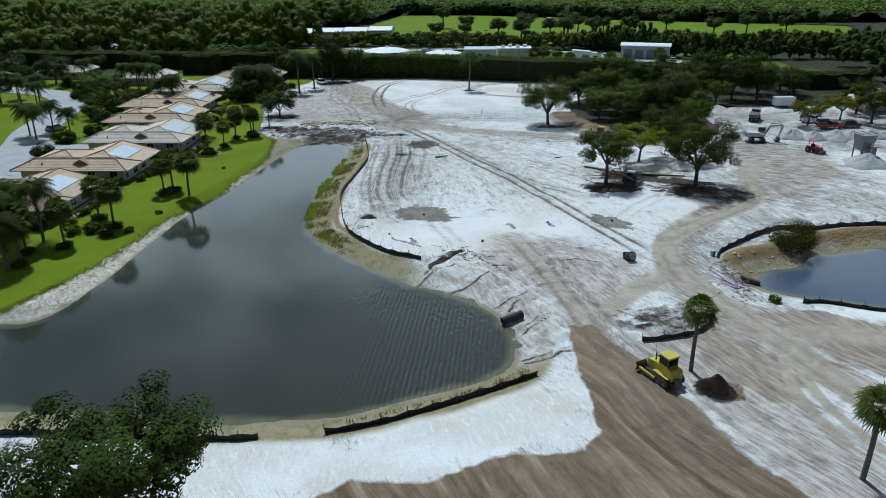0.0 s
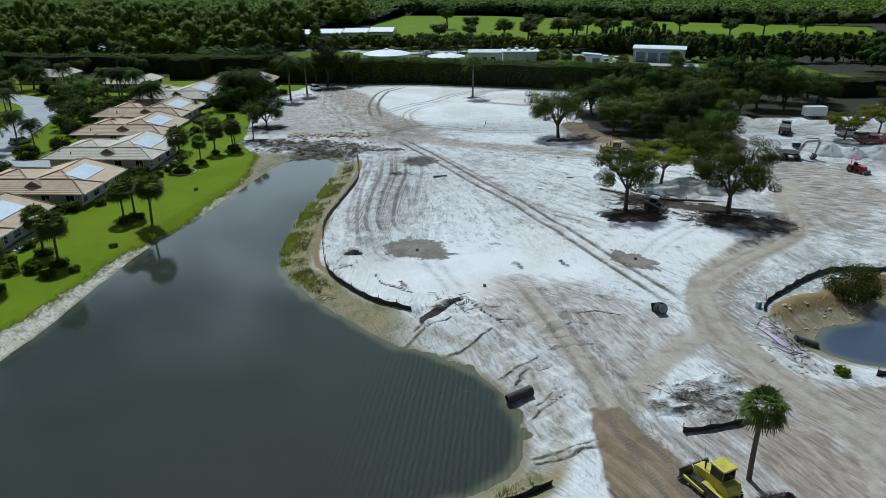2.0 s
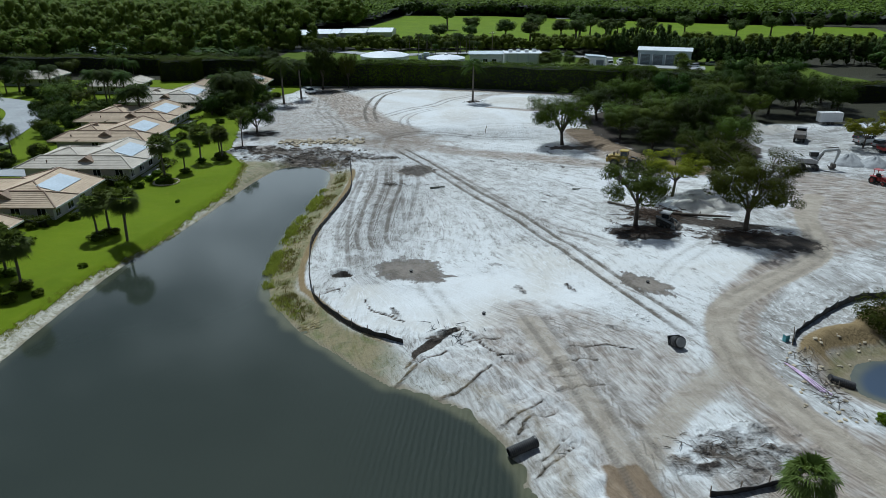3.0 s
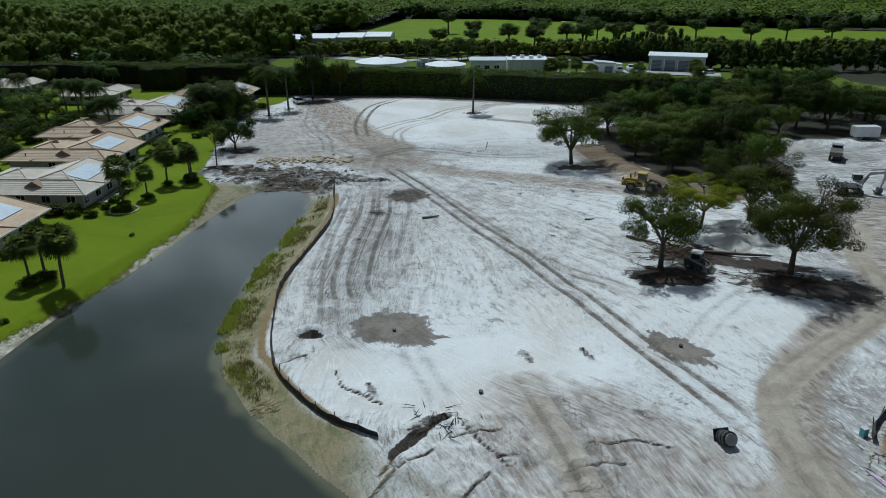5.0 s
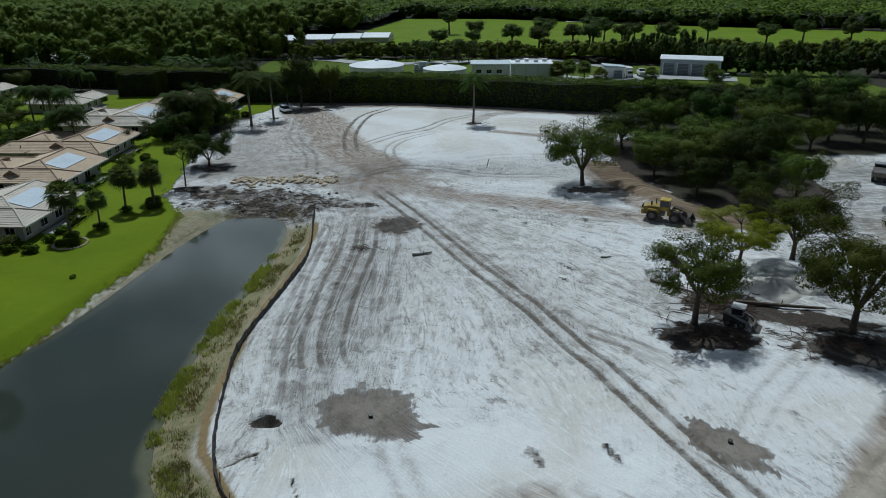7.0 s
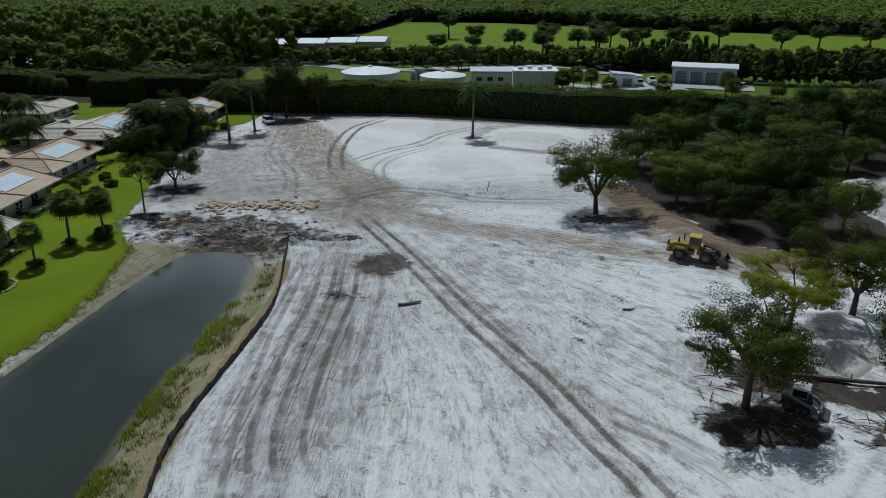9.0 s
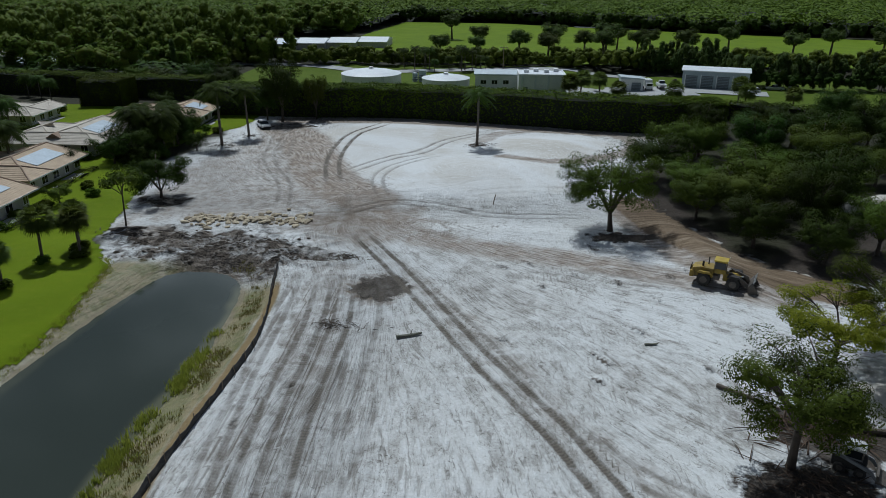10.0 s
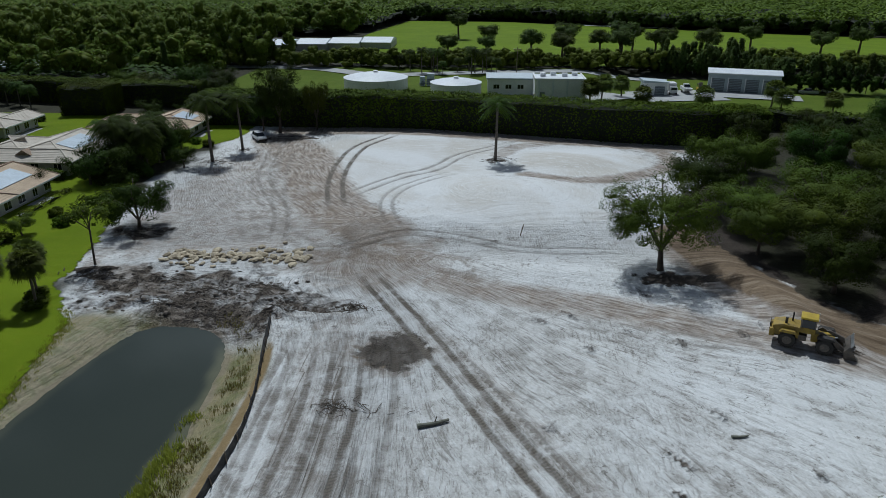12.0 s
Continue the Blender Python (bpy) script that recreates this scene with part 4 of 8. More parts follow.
# cracks where rain has cut the sand
cracks = []
for n in range(11):
    x0, y0 = random.uniform(-4, 11), random.uniform(58, 84)
    turn, reach = random.uniform(0.1, 0.9), random.uniform(1.6, 4.5)
    if y0 > 66 + (6 - x0) * 0.95:
        cracks.append([(x0, y0), (x0 + 0.5 * reach * math.cos(turn), y0 + 0.5 * reach * math.sin(turn) + 0.2), (x0 + reach * math.cos(turn), y0 + reach * math.sin(turn))])
for crack in cracks + list(([(-0.2, 74.3), (2.3, 76.0), (4.5, 78.5)], [(4.9, 70.1), (6.9, 71.5), (8.7, 73)], [(8.1, 65.6), (9.3, 66.7), (10.1, 67.7)], [(7.5, 63.9), (9.1, 65.4), (10.7, 66.7)],
              [(-3.6, 78.6), (-2.4, 81.1), (-0.6, 83.4)], [(2.3, 84.6), (4.5, 81.3), (6.1, 79.5)], [(-4.5, 76), (-2.6, 79), (0.1, 81.2)], [(7.2, 58.7), (9.8, 59.3), (12.3, 60.3)],
              [(7.1, 58.0), (9.7, 58.3), (12, 59.4)], [(12.4, 82.1), (16.4, 82.7), (18.5, 81.9)], [(-9.6, 92.1), (-8.4, 89.6), (-7, 88.6), (-4.6, 87)], [(-14.9, 93.3), (-13.1, 94.8)],
              [(-2.1, 83.7), (-0.5, 84.7), (1.1, 85.3)], [(-19.1, 153.6), (-15.6, 152.9), (-12.3, 153.6)], [(6.5, 69), (7.5, 70.8), (9.6, 71)])):
    jag = np.array(spline(crack, 5)) + np.random.RandomState(len(crack) + int(crack[0][1])).normal(0, 0.05, (5 * (len(crack) - 1) + 1, 2))
    d = line_distance(X, Y, jag, False, 4)
    H = H - 0.22 * np.exp(-((d / 0.2) ** 2)) + 0.12 * np.exp(-(((d - 0.5) / 0.3) ** 2))
    lay("mud", 1.35 * np.exp(-((d / 0.22) ** 2)))
H = H + np.minimum(masks["mud"], 1) * (0.3 * lattice_noise(X, Y, 1.0, 65) + 0.3 * lattice_noise(0.3 * X + 0.15 * Y, Y - 0.5 * X, 1.5, 66) + 0.2 * lattice_noise(0.3 * X - 0.15 * Y, Y + 0.4 * X, 1.9, 69))
# rough washed slope beside the culvert
slope_rough = smooth01(X, -6, 3) * (1 - smooth01(X, 10, 14)) * smooth01(Y, 56, 60) * (1 - smooth01(Y, 80, 86))
H = H + slope_rough * (0.6 * lattice_noise(X + 0.6 * Y, Y * 0.6, 0.8, 67) + 0.2 * lattice_noise(X, Y, 1.9, 68))
lay("dirt", 0.6 * slope_rough * (1 - smooth01(lake_d, 7, 14)))
# banks
lay("mud", 1.15 * north_end * (1 - smooth01(lake_d, 3.5, 6.5)) * smooth01(X, -38, -32))
out_l = np.maximum(lake_d, 0)
drop = 1 - smooth01(out_l, 0.0, 1.0 * lake_bank)
H = np.where(lake_d < 60, H * (1 - 0.7 * drop) + WATER * drop, H)
H = np.where(lake_d < 0, WATER - np.minimum(-lake_d * 0.4, 2.5), H)
east = (1 - west) * (1 - north_end)
width = 4.3 + 1.2 * lattice_noise(X, Y, 0.22, 60)
bank_amount = east * (1 - smooth01(lake_d, width - 0.8, width + 0.6)) * (lake_d > -1) * (1 - 0.6 * smooth01(X, -5, 4) * smooth01(Y, 57, 62))
lay("bank", 0.9 * bank_amount * (1 - 0.75 * smooth01(X, -8, -2) * smooth01(Y, 56, 60) * (1 - smooth01(Y, 80, 86))))
lay("berm", east * 0.85 * smooth01(lake_d, 3.5, 4.2) * (1 - smooth01(lake_d, 4.5, 5.1)) * smooth01(Y, 78, 86))
lay("berm", 0.4 * east * smooth01(lake_d, 2.0, 3.0) * (1 - smooth01(lake_d, 3.6, 4.6)) * (1 - smooth01(Y, 78, 86)))
west_width = 3.0 + 3.2 * smooth01(Y, 122, 140)
lay("bank", 0.85 * west * smooth01(Y, 108, 132) * (1 - smooth01(lake_d + 0.8 * lattice_noise(X, Y, 0.5, 71), west_width - 0.4, west_width + 1.2)) * (lake_d > -1) * (1 - smooth01(Y, 150, 153)))
lay("strand", west * (1 - 0.92 * smooth01(Y, 112, 136)) * (1 - smooth01(lake_d, 3.2, 4.6)) * (lake_d > -1))
lay("damp", (0.9 - 0.7 * north_end) * (1 - smooth01(lake_d + 0.8 * lattice_noise(X, Y, 0.8, 61), 0.25, 0.9)))
p_drop = 1 - smooth01(pond_d, 0.0, 4.6)
H = np.where(pond_d < 20, H * (1 - 0.6 * p_drop) + WATER * p_drop, H)
H = np.where(pond_d < 0, WATER - np.minimum(-pond_d * 0.4, 2.5), H)
H = H + np.where(pond_d < 20, 0.7 * np.exp(-(((pond_d - 4.2) / 1.3) ** 2)) * smooth01(Y, 78, 84), 0)
lay("berm", 0.8 * smooth01(pond_d + 1.6 * lattice_noise(X, Y, 0.4, 64), 1.2, 2.4) * (1 - smooth01(pond_d, 4.6, 5.6)) * smooth01(Y, 77, 83))
lay("bank", 0.7 * (1 - smooth01(pond_d, 1.5, 3.0)) * (pond_d > -1) * smooth01(Y, 74, 78))
lay("dirt", 0.95 * (1 - smooth01(pond_d, 3.0, 4.5)) * (pond_d > -1) * smooth01(Y, 70, 76))
lay("damp", 0.7 * (1 - smooth01(pond_d + 0.9 * lattice_noise(X, Y, 0.7, 62), 0.3, 1.3)))
site_in = inside(X, Y, np.asarray(SITE))
site_d = line_distance(X, Y, np.asarray(SITE), True, 8)
lay("wild", np.where(site_in, 0.0, smooth01(site_d + 3 * lattice_noise(X, Y, 0.35, 63), 0.5, 2.5)) * (lake_d > 0.5) * (1 - bank_amount))
masks["wild"] = np.where((lake_d < 5) | (pond_d < 5), 0, masks["wild"])
H = np.where(core, H, H * 0.3)
H = H - 1.7 * smooth01(Y, 250, 278) * (1 - smooth01(Y, 325, 340)) * smooth01(X, 33, 46) * (1 - smooth01(X, 200, 240))
# the way that blades and wheels ran
w1 = smooth01(lake_d, 8, 20)
fan = np.arctan2(X + 17, np.maximum(173 - Y, 1.0)) * 46 + 26
u = np.where(lake_d < 45, lake_d * (1 - w1) + fan * w1, fan)
w2 = smooth01(Y, 164, 184)
haul_d = line_distance(X, Y, spline([(-42, 240), (-39, 218), (-32, 201), (-23, 187), (-11, 174), (8, 168), (32, 160)], 6), False, 40)
w4 = smooth01(haul_d, 10, 22)
u = u * (1 - w2) + (haul_d * (1 - w4) + np.hypot(X - 4, Y - 192) * w4) * w2
w3 = smooth01(-Y, -102, -82)
u = u * (1 - w3) + (0.9 * X + 0.42 * (Y - 92) + 23.5) * w3
v = np.hypot(X + 17, Y - 173)
v = v * (1 - w2) + (-0.62 * X + 0.78 * Y) * w2
v = v * (1 - w3) + (-0.42 * X + 0.9 * Y) * w3
flow = np.stack([u, v, 0 * u], -1)


def height_at(x, y):
    """The height of the ground at a place."""
    i, j = int(np.clip(np.searchsorted(xs, x) - 1, 0, len(xs) - 2)), int(np.clip(np.searchsorted(ys, y) - 1, 0, len(ys) - 2))
    a, b = (x - xs[i]) / (xs[i + 1] - xs[i]), (y - ys[j]) / (ys[j + 1] - ys[j])
    return float((H[j, i] * (1 - a) + H[j, i + 1] * a) * (1 - b) + (H[j + 1, i] * (1 - a) + H[j + 1, i + 1] * a) * b)


def sheet(name, keep, lift, material, label, with_masks):
    """The faces of the ground's grid that are kept, as a mesh of its own."""
    nx = len(xs)
    ids = np.arange(X.size).reshape(X.shape)
    a = ids[:-1, :-1][keep]
    faces = np.stack([a, a + 1, a + 1 + nx, a + nx], 1)
    used, faces = np.unique(faces, return_inverse=True)
    faces = faces.reshape(-1, 4)
    co = np.stack([X.ravel()[used], Y.ravel()[used], H.ravel()[used] + lift], 1).astype(np.float32)
    me = bpy.data.meshes.new(name)
    me.vertices.add(len(used))
    me.vertices.foreach_set("co", co.ravel())
    me.loops.add(faces.size)
    me.loops.foreach_set("vertex_index", faces.ravel().astype(np.int32))
    me.polygons.add(len(faces))
    me.polygons.foreach_set("loop_start", np.arange(0, faces.size, 4, dtype=np.int32))
    me.polygons.foreach_set("loop_total", np.full(len(faces), 4, np.int32))
    me.polygons.foreach_set("use_smooth", np.ones(len(faces), bool))
    me.update(calc_edges=True)
    if with_masks:
        for key, values in masks.items():
            me.attributes.new(key, "FLOAT", "POINT").data.foreach_set("value", values.ravel()[used].astype(np.float32))
        for key, values in (("lane", lane), ("trail", trail)):
            me.attributes.new(key, "FLOAT", "POINT").data.foreach_set("value", values.ravel()[used].astype(np.float32))
        me.attributes.new("flow", "FLOAT_VECTOR", "POINT").data.foreach_set("vector", flow.reshape(-1, 3)[used].astype(np.float32).ravel())
    me.materials.append(material)
    return tagged(new(name, me), label, "ground", kind="structure")


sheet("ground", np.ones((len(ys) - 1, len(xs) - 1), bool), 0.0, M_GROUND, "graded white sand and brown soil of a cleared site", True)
cx, cy = np.meshgrid((xs[:-1] + xs[1:]) / 2, (ys[:-1] + ys[1:]) / 2)
wobble = 0.9 * lattice_noise(cx, cy, 0.45, 70) + 0.5 * lattice_noise(cx, cy, 1.7, 71)
sheet("lawn", inside(cx + wobble, cy + wobble, LAWN), 0.07, M_LAWN, "bright green mown lawn sloping to the lake", False)

MEADOW = np.array([(-62, 350), (-40, 345), (200, 338), (230, 440), (140, 478), (80, 508), (16, 545), (-46, 550), (-58, 462)])
link_mesh("meadow", [(x, y, 0.2) for x, y in MEADOW], [tuple(range(len(MEADOW)))], M_MEADOW)
link_mesh("sandy_track", [(60, 517, 0.5), (108, 501, 0.5), (108, 506, 0.5), (60, 524, 0.5)], [(0, 1, 2, 3)], M_GROUND)
tagged(bpy.data.objects["sandy_track"], "bare pale sandy track across the far field", "track", kind="structure")
tagged(bpy.data.objects["meadow"], "open green grass field behind the trees", "field", kind="structure")
YARD_GRASS = np.array([(-76, 292), (-40, 262), (130, 248), (130, 330), (-78, 334)])
sheet("utility_lawn", inside(cx, cy, YARD_GRASS), 0.08, M_ROUGH, "mown grass round the utility buildings", False)


def water(name, shore, side, material, label):
    """A level sheet of water that reaches a little under its banks, paler where it is shallow."""
    keep = ((side[:-1, :-1] < 2.0) & (side[1:, 1:] < 2.0))[::1]
    nx = len(xs)
    ids = np.arange(X.size).reshape(X.shape)
    a = ids[:-1, :-1][keep]
    used, faces = np.unique(np.stack([a, a + 1, a + 1 + nx, a + nx], 1), return_inverse=True)
    ob = link_mesh(name, np.stack([X.ravel()[used], Y.ravel()[used], np.full(len(used), WATER)], 1), faces.reshape(-1, 4).tolist(), material)
    d = -side.ravel()[used]
    pale = 0.55 * (1 - smooth01(d + 0.9 * lattice_noise(X.ravel()[used], Y.ravel()[used], 0.5, 95), 0.0, 1.1))
    pale = pale * (1 - 0.7 * west.ravel()[used]) * (1 - north_end.ravel()[used])
    ob.data.attributes.new("shallow", "FLOAT", "POINT").data.foreach_set("value", pale.astype(np.float32))
    breeze = 0.06 + 0.94 * (1 - smooth01(Y.ravel()[used], 60, 92)) * smooth01(X.ravel()[used], -19, 1)
    if shore is POND:
        breeze = np.full(len(used), 0.12)
    ob.data.attributes.new("breeze", "FLOAT", "POINT").data.foreach_set("value", breeze.astype(np.float32))
    return tagged(ob, label, "water", kind="structure")


water("lake_water", LAKE, lake_d, M_WATER, "dark still lake water with fine ripples")
water("pond_water", POND, pond_d, M_POND, "blue-grey pond water on the building site")

# ---- plants ----
rng = np.random.RandomState(11)


def unit(n):
    v = rng.normal(size=(n, 3))
    return v / np.linalg.norm(v, axis=1)[:, None]


def leaves(centres, normals, length, width, three=False):
    """Leaves, each at its centre and facing its normal; three corners for far ones."""
    n = len(centres)
    along = np.cross(normals, unit(n))
    along /= np.linalg.norm(along, axis=1)[:, None] + 1e-9
    side = np.cross(normals, along)
    length, width = np.broadcast_to(length, n)[:, None], np.broadcast_to(width, n)[:, None]
    if three:
        return np.stack([centres - along * length * 0.5, centres + along * length * 0.3 + side * width * 0.7, centres + along * length * 0.5 - side * width * 0.6], 1)
    bend = normals * width * 0.25
    return np.stack([centres - along * length / 2, centres + side * width / 2 + bend, centres + along * length / 2, centres - side * width / 2 + bend], 1)


def clumps(centres, radii, per, size, flat=0.75, loose=0.15, heart=None, three=False, inmost=0.45):
    """Leaves gathered in clumps, thickest towards the outside of each, turned outwards from clump and crown and up to the light."""
    c = np.repeat(np.asarray(centres), per, 0)
    r = np.repeat(np.asarray(radii), per)
    d = unit(len(c))
    out = d * (r * rng.uniform(inmost, 1.0, len(c)) ** 0.5)[:, None]
    out[:, 2] *= flat
    nrm = d * 0.75 + unit(len(c)) * loose + np.array([0, 0, 0.35])
    if heart is not None:
        away = c + out - (np.repeat(heart, per, 0) if np.ndim(heart) == 2 else np.asarray(heart))
        nrm = nrm + 0.6 * away / (np.linalg.norm(away, axis=1)[:, None] + 1e-9)
    nrm /= np.linalg.norm(nrm, axis=1)[:, None]
    s = size * rng.uniform(0.6, 1.35, len(c))
    return leaves(c + out, nrm, s, s * 0.62, three)


def limb_tree(height, spread, lean=0.0, limbs=6, fork=0.28, trunk=0.32):
    """Tapered trunk with forking limbs; gives the tubes and the ends that carry leaves."""
    tubes, ends = [], []
    base = np.array([0, 0, -0.3])
    top = np.array([lean, 0.2 * lean, height * fork])
    tubes.append(tube([base, base * 0 + [0.02, 0, 0.25], top * 0.55, top], [trunk * 1.5, trunk * 1.05, trunk * 0.9, trunk * 0.8], 8))
    for i in range(limbs):
        a = 2 * math.pi * (i + rng.uniform(-0.3, 0.3)) / limbs
        reach = spread * rng.uniform(0.5, 0.85)
        rise = height * rng.uniform(0.62, 0.88)
        tip = np.array([math.cos(a) * reach + lean, math.sin(a) * reach, rise])
        mid = top * 0.55 + tip * 0.45 + [0, 0, height * 0.06] + unit(1)[0] * 0.3
        tubes.append(tube(spline([top, mid, tip], 3), np.linspace(trunk * 0.55, 0.05, 7), 5))
        ends.append(tip)
        for k in range(3):
            b = a + rng.uniform(-0.9, 0.9)
            s = rng.uniform(0.35, 0.75)
            start = top * (1 - s) + tip * s + [0, 0, height * 0.04]
            far = start + np.array([math.cos(b), math.sin(b), rng.uniform(0.2, 0.9)]) * spread * rng.uniform(0.3, 0.5)
            far[2] = min(far[2], height * 0.97)
            tubes.append(tube([start, (start + far) / 2 + [0, 0, 0.15], far], [trunk * 0.26, trunk * 0.17, 0.03], 4))
            ends.append(far)
    return tubes, np.array(ends)


def broad_tree(name, height, spread, per, size, material, label, clump=1.5, extra=26, limbs=7, fork=0.28, low=0.42, flat=0.7, stem=1.0, three=False):
    tree = thing(name, Matrix(), label, "tree")
    tubes, ends = limb_tree(height, spread, rng.uniform(-0.3, 0.3), limbs, fork, (0.026 * height + 0.05) * stem)
    v, f = joined(tubes)
    link_mesh("trunk", v, f, M_BARK, tree, smooth=True)
    d = unit(extra)
    d[:, 2] = np.abs(d[:, 2]) * 0.9 - 0.12
    shell = d * [spread * 0.85, spread * 0.85, height * (1 - low) * 0.78] * rng.uniform(0.62, 1.0, (extra, 1)) + [0, 0, height * low]
    centres = np.vstack([ends, shell])
    radii = clump * rng.uniform(0.6, 1.15, len(centres))
    centres[:, 2] = np.minimum(centres[:, 2], height - radii * 0.7)
    quad_mesh("crown", clumps(centres, radii, per, size, flat, heart=(0, 0, height * 0.5), three=three), material, tree)
    return tree


def pine_tree(name, height, spread, material, label):
    """Tall and ragged: tiers of drooping sprays round a straight stem."""
    tree = thing(name, Matrix(), label, "tree")
    tubes, cents, rad = [tube([(0, 0, -0.3), (0.1, 0, height * 0.5), (0, 0.1, height)], [0.2, 0.14, 0.03], 7)], [], []
    for z in np.linspace(height * 0.32, height * 0.97, 15):
        w = spread * (1.05 - 0.72 * (z / height)) * rng.uniform(0.7, 1.1)
        for k in range(3):
            a = rng.uniform(0, 6.28)
            tip = np.array([math.cos(a) * w, math.sin(a) * w, z + rng.uniform(-0.2, 0.5)])
            tubes.append(tube([(0, 0, z - 0.3), tip * [0.6, 0.6, 1], tip], [0.06, 0.04, 0.02], 4))
            cents += [tip, tip * [0.55, 0.55, 1] + [0, 0, 0.2]]
            rad += [0.75, 0.7]
    v, f = joined(tubes)
    link_mesh("trunk", v, f, M_BARK, tree)
    quad_mesh("crown", clumps(cents, np.array(rad) * rng.uniform(0.7, 1.3, len(rad)) * spread / 2.2, 44, 0.42, 0.8, heart=(0, 0, height * 0.5), three=True), material, tree)
    return tree


def feather_palm(name, height, fronds, length, label, droop=1.0, trunk=0.16):
    tree = thing(name, Matrix(), label, "palm tree")
    bow = rng.uniform(-0.25, 0.25)
    stem = spline([(0, 0, -0.2), (bow * 0.4, 0.05, height * 0.4), (bow, 0, height)], 5)
    v, f = tube(stem, np.linspace(trunk * 1.25, trunk * 0.75, len(stem)), 9)
    link_mesh("trunk", v, f, M_PALM_BARK, tree, smooth=True)
    head = stem[-1]
    blades = []
    for i in range(fronds):
        a = 2.4 * i + rng.uniform(-0.2, 0.2)
        lift = 1.15 - 1.5 * i / fronds
        out = np.array([math.cos(a), math.sin(a), 0])
        s = np.linspace(0.08, 1, 15)
        rib = head + out * (s * length * math.cos(lift * 0.7))[:, None] + np.array([0, 0, 1]) * (length * (s * math.sin(lift) - droop * 0.62 * s**2))[:, None]
        side = np.cross(out, (0, 0, 1))
        for j in range(len(s) - 1):
            p, q = rib[j], rib[j + 1]
            wide = length * 0.25 * math.sin(math.pi * min(0.94, 0.14 + 0.8 * s[j]))
            for sg in (-1, 1):
                tip = (p + q) / 2 + side * sg * wide * 1.2 + (q - p) * 1.5 - np.array([0, 0, wide * 0.55])
                blades.append([p, p + (q - p) * 0.8, tip + (q - p) * 0.2, tip - (q - p) * 0.15])
    quad_mesh("crown", np.array(blades), M_PALM, tree)
    return tree


def fan_palm(name, height, fans, radius, label, trunk=0.19):
    tree = thing(name, Matrix(), label, "palm tree")
    bow = rng.uniform(-0.3, 0.3)
    stem = spline([(0, 0, -0.2), (bow * 0.3, 0.05, height * 0.45), (bow, 0, height)], 5)
    v, f = tube(stem, np.linspace(trunk * 1.1, trunk * 0.9, len(stem)), 9)
    link_mesh("trunk", v, f, M_PALM_BARK, tree, smooth=True)
    head = stem[-1] + [0, 0, 0.15]
    blades = []
    for i in range(fans):
        a, e = 2.4 * i, 1.35 - 2.1 * (i + rng.rand()) / fans
        out = np.array([math.cos(a) * math.cos(e), math.sin(a) * math.cos(e), math.sin(e)])
        hub = head + out * radius * rng.uniform(0.32, 0.62)
        side = np.cross(out, (0, 0, 1.0))
        side /= np.linalg.norm(side) + 1e-6
        up = np.cross(side, out)
        for k in np.linspace(-1.3, 1.3, 13):
            d = out * math.cos(k) + side * math.sin(k)
            tip = hub + d * radius * rng.uniform(0.5, 0.72) - np.array([0, 0, radius * rng.uniform(0.1, 0.34)])
            w = np.cross(d, up) * radius * 0.036
            blades.append([hub, hub + d * radius * 0.36 + w, tip, hub + d * radius * 0.36 - w])
    quad_mesh("crown", np.array(blades), M_FAN, tree)
    return tree


def bush(name, radius, height, material, label, per=60, size=0.22, n=14):
    b = thing(name, Matrix(), label, "shrub")
    d = unit(n)
    c = d * [radius * 0.7, radius * 0.7, height * 0.42] + [0, 0, height * 0.42]
    v, f = joined([tube([(0, 0, -0.1), p * [0.5, 0.5, 0.5], p], [0.05, 0.03, 0.015], 4) for p in c[:5]])
    link_mesh("stems", v, f, M_BARK, b)
    quad_mesh("leaves", clumps(c, np.full(n, radius * 0.42), per, size, 0.8), material, b)
    return b


placed = {}


def put(proto, x, y, size=1.0, tall=None, label="", turn=None, group="", sink=0.0):
    """The plant itself the first time, copies of it after that, standing on the ground."""
    m = pose(x, y, height_at(x, y) - sink, 0, 0, rng.uniform(0, 360) if turn is None else turn)
    s = Matrix.Diagonal((size, size, tall or size, 1))
    if proto.name in placed:
        ob = copy_thing(proto, m)
    else:
        placed[proto.name] = ob = proto
    ob.matrix_basis = m @ s
    return tagged(ob, label, group=group)

# ---- planting: the site ----
oak_a = broad_tree("oak_tree", 12.4, 7.4, 300, 0.19, M_OAK, "broad open-crowned oak standing in cleared sand", 1.35, 84, 8, 0.2, 0.42, 0.75)
put(oak_a, 21.6, 166.0, turn=0)
oak_b = broad_tree("oak_tree", 12.2, 7.6, 330, 0.20, M_OAK, "spreading dark oak with dark mulch beneath it", 1.45, 70, 8, 0.22, 0.46, 0.62)
put(oak_b, 41.4, 115.3, turn=0)
oak_c = broad_tree("oak_tree", 10.6, 5.4, 320, 0.18, M_OAK, "smaller oak beside a heap of felled branches", 1.2, 44, 7, 0.3, 0.46, 0.65)
put(oak_c, 26.3, 116.9, turn=0)
put(oak_b, 43.0, 133.6, 0.85, turn=120)
lime = broad_tree("poinciana_tree", 7.2, 5.4, 330, 0.17, M_LIME, "flat-topped yellow-green tree on the site", 1.1, 34, 8, 0.35, 0.62, 0.5)
put(lime, 35.0, 130.0, turn=0)
dense = broad_tree("shade_tree", 12.5, 5.6, 260, 0.25, M_DARK, "dense dark green shade tree of the grove", 1.7, 46, 7, 0.2, 0.4, 0.8, three=True)
olive = broad_tree("shade_tree", 11.0, 5.6, 250, 0.24, M_OAK, "dense olive-green shade tree of the grove", 1.6, 42, 7, 0.2, 0.42, 0.75, three=True)
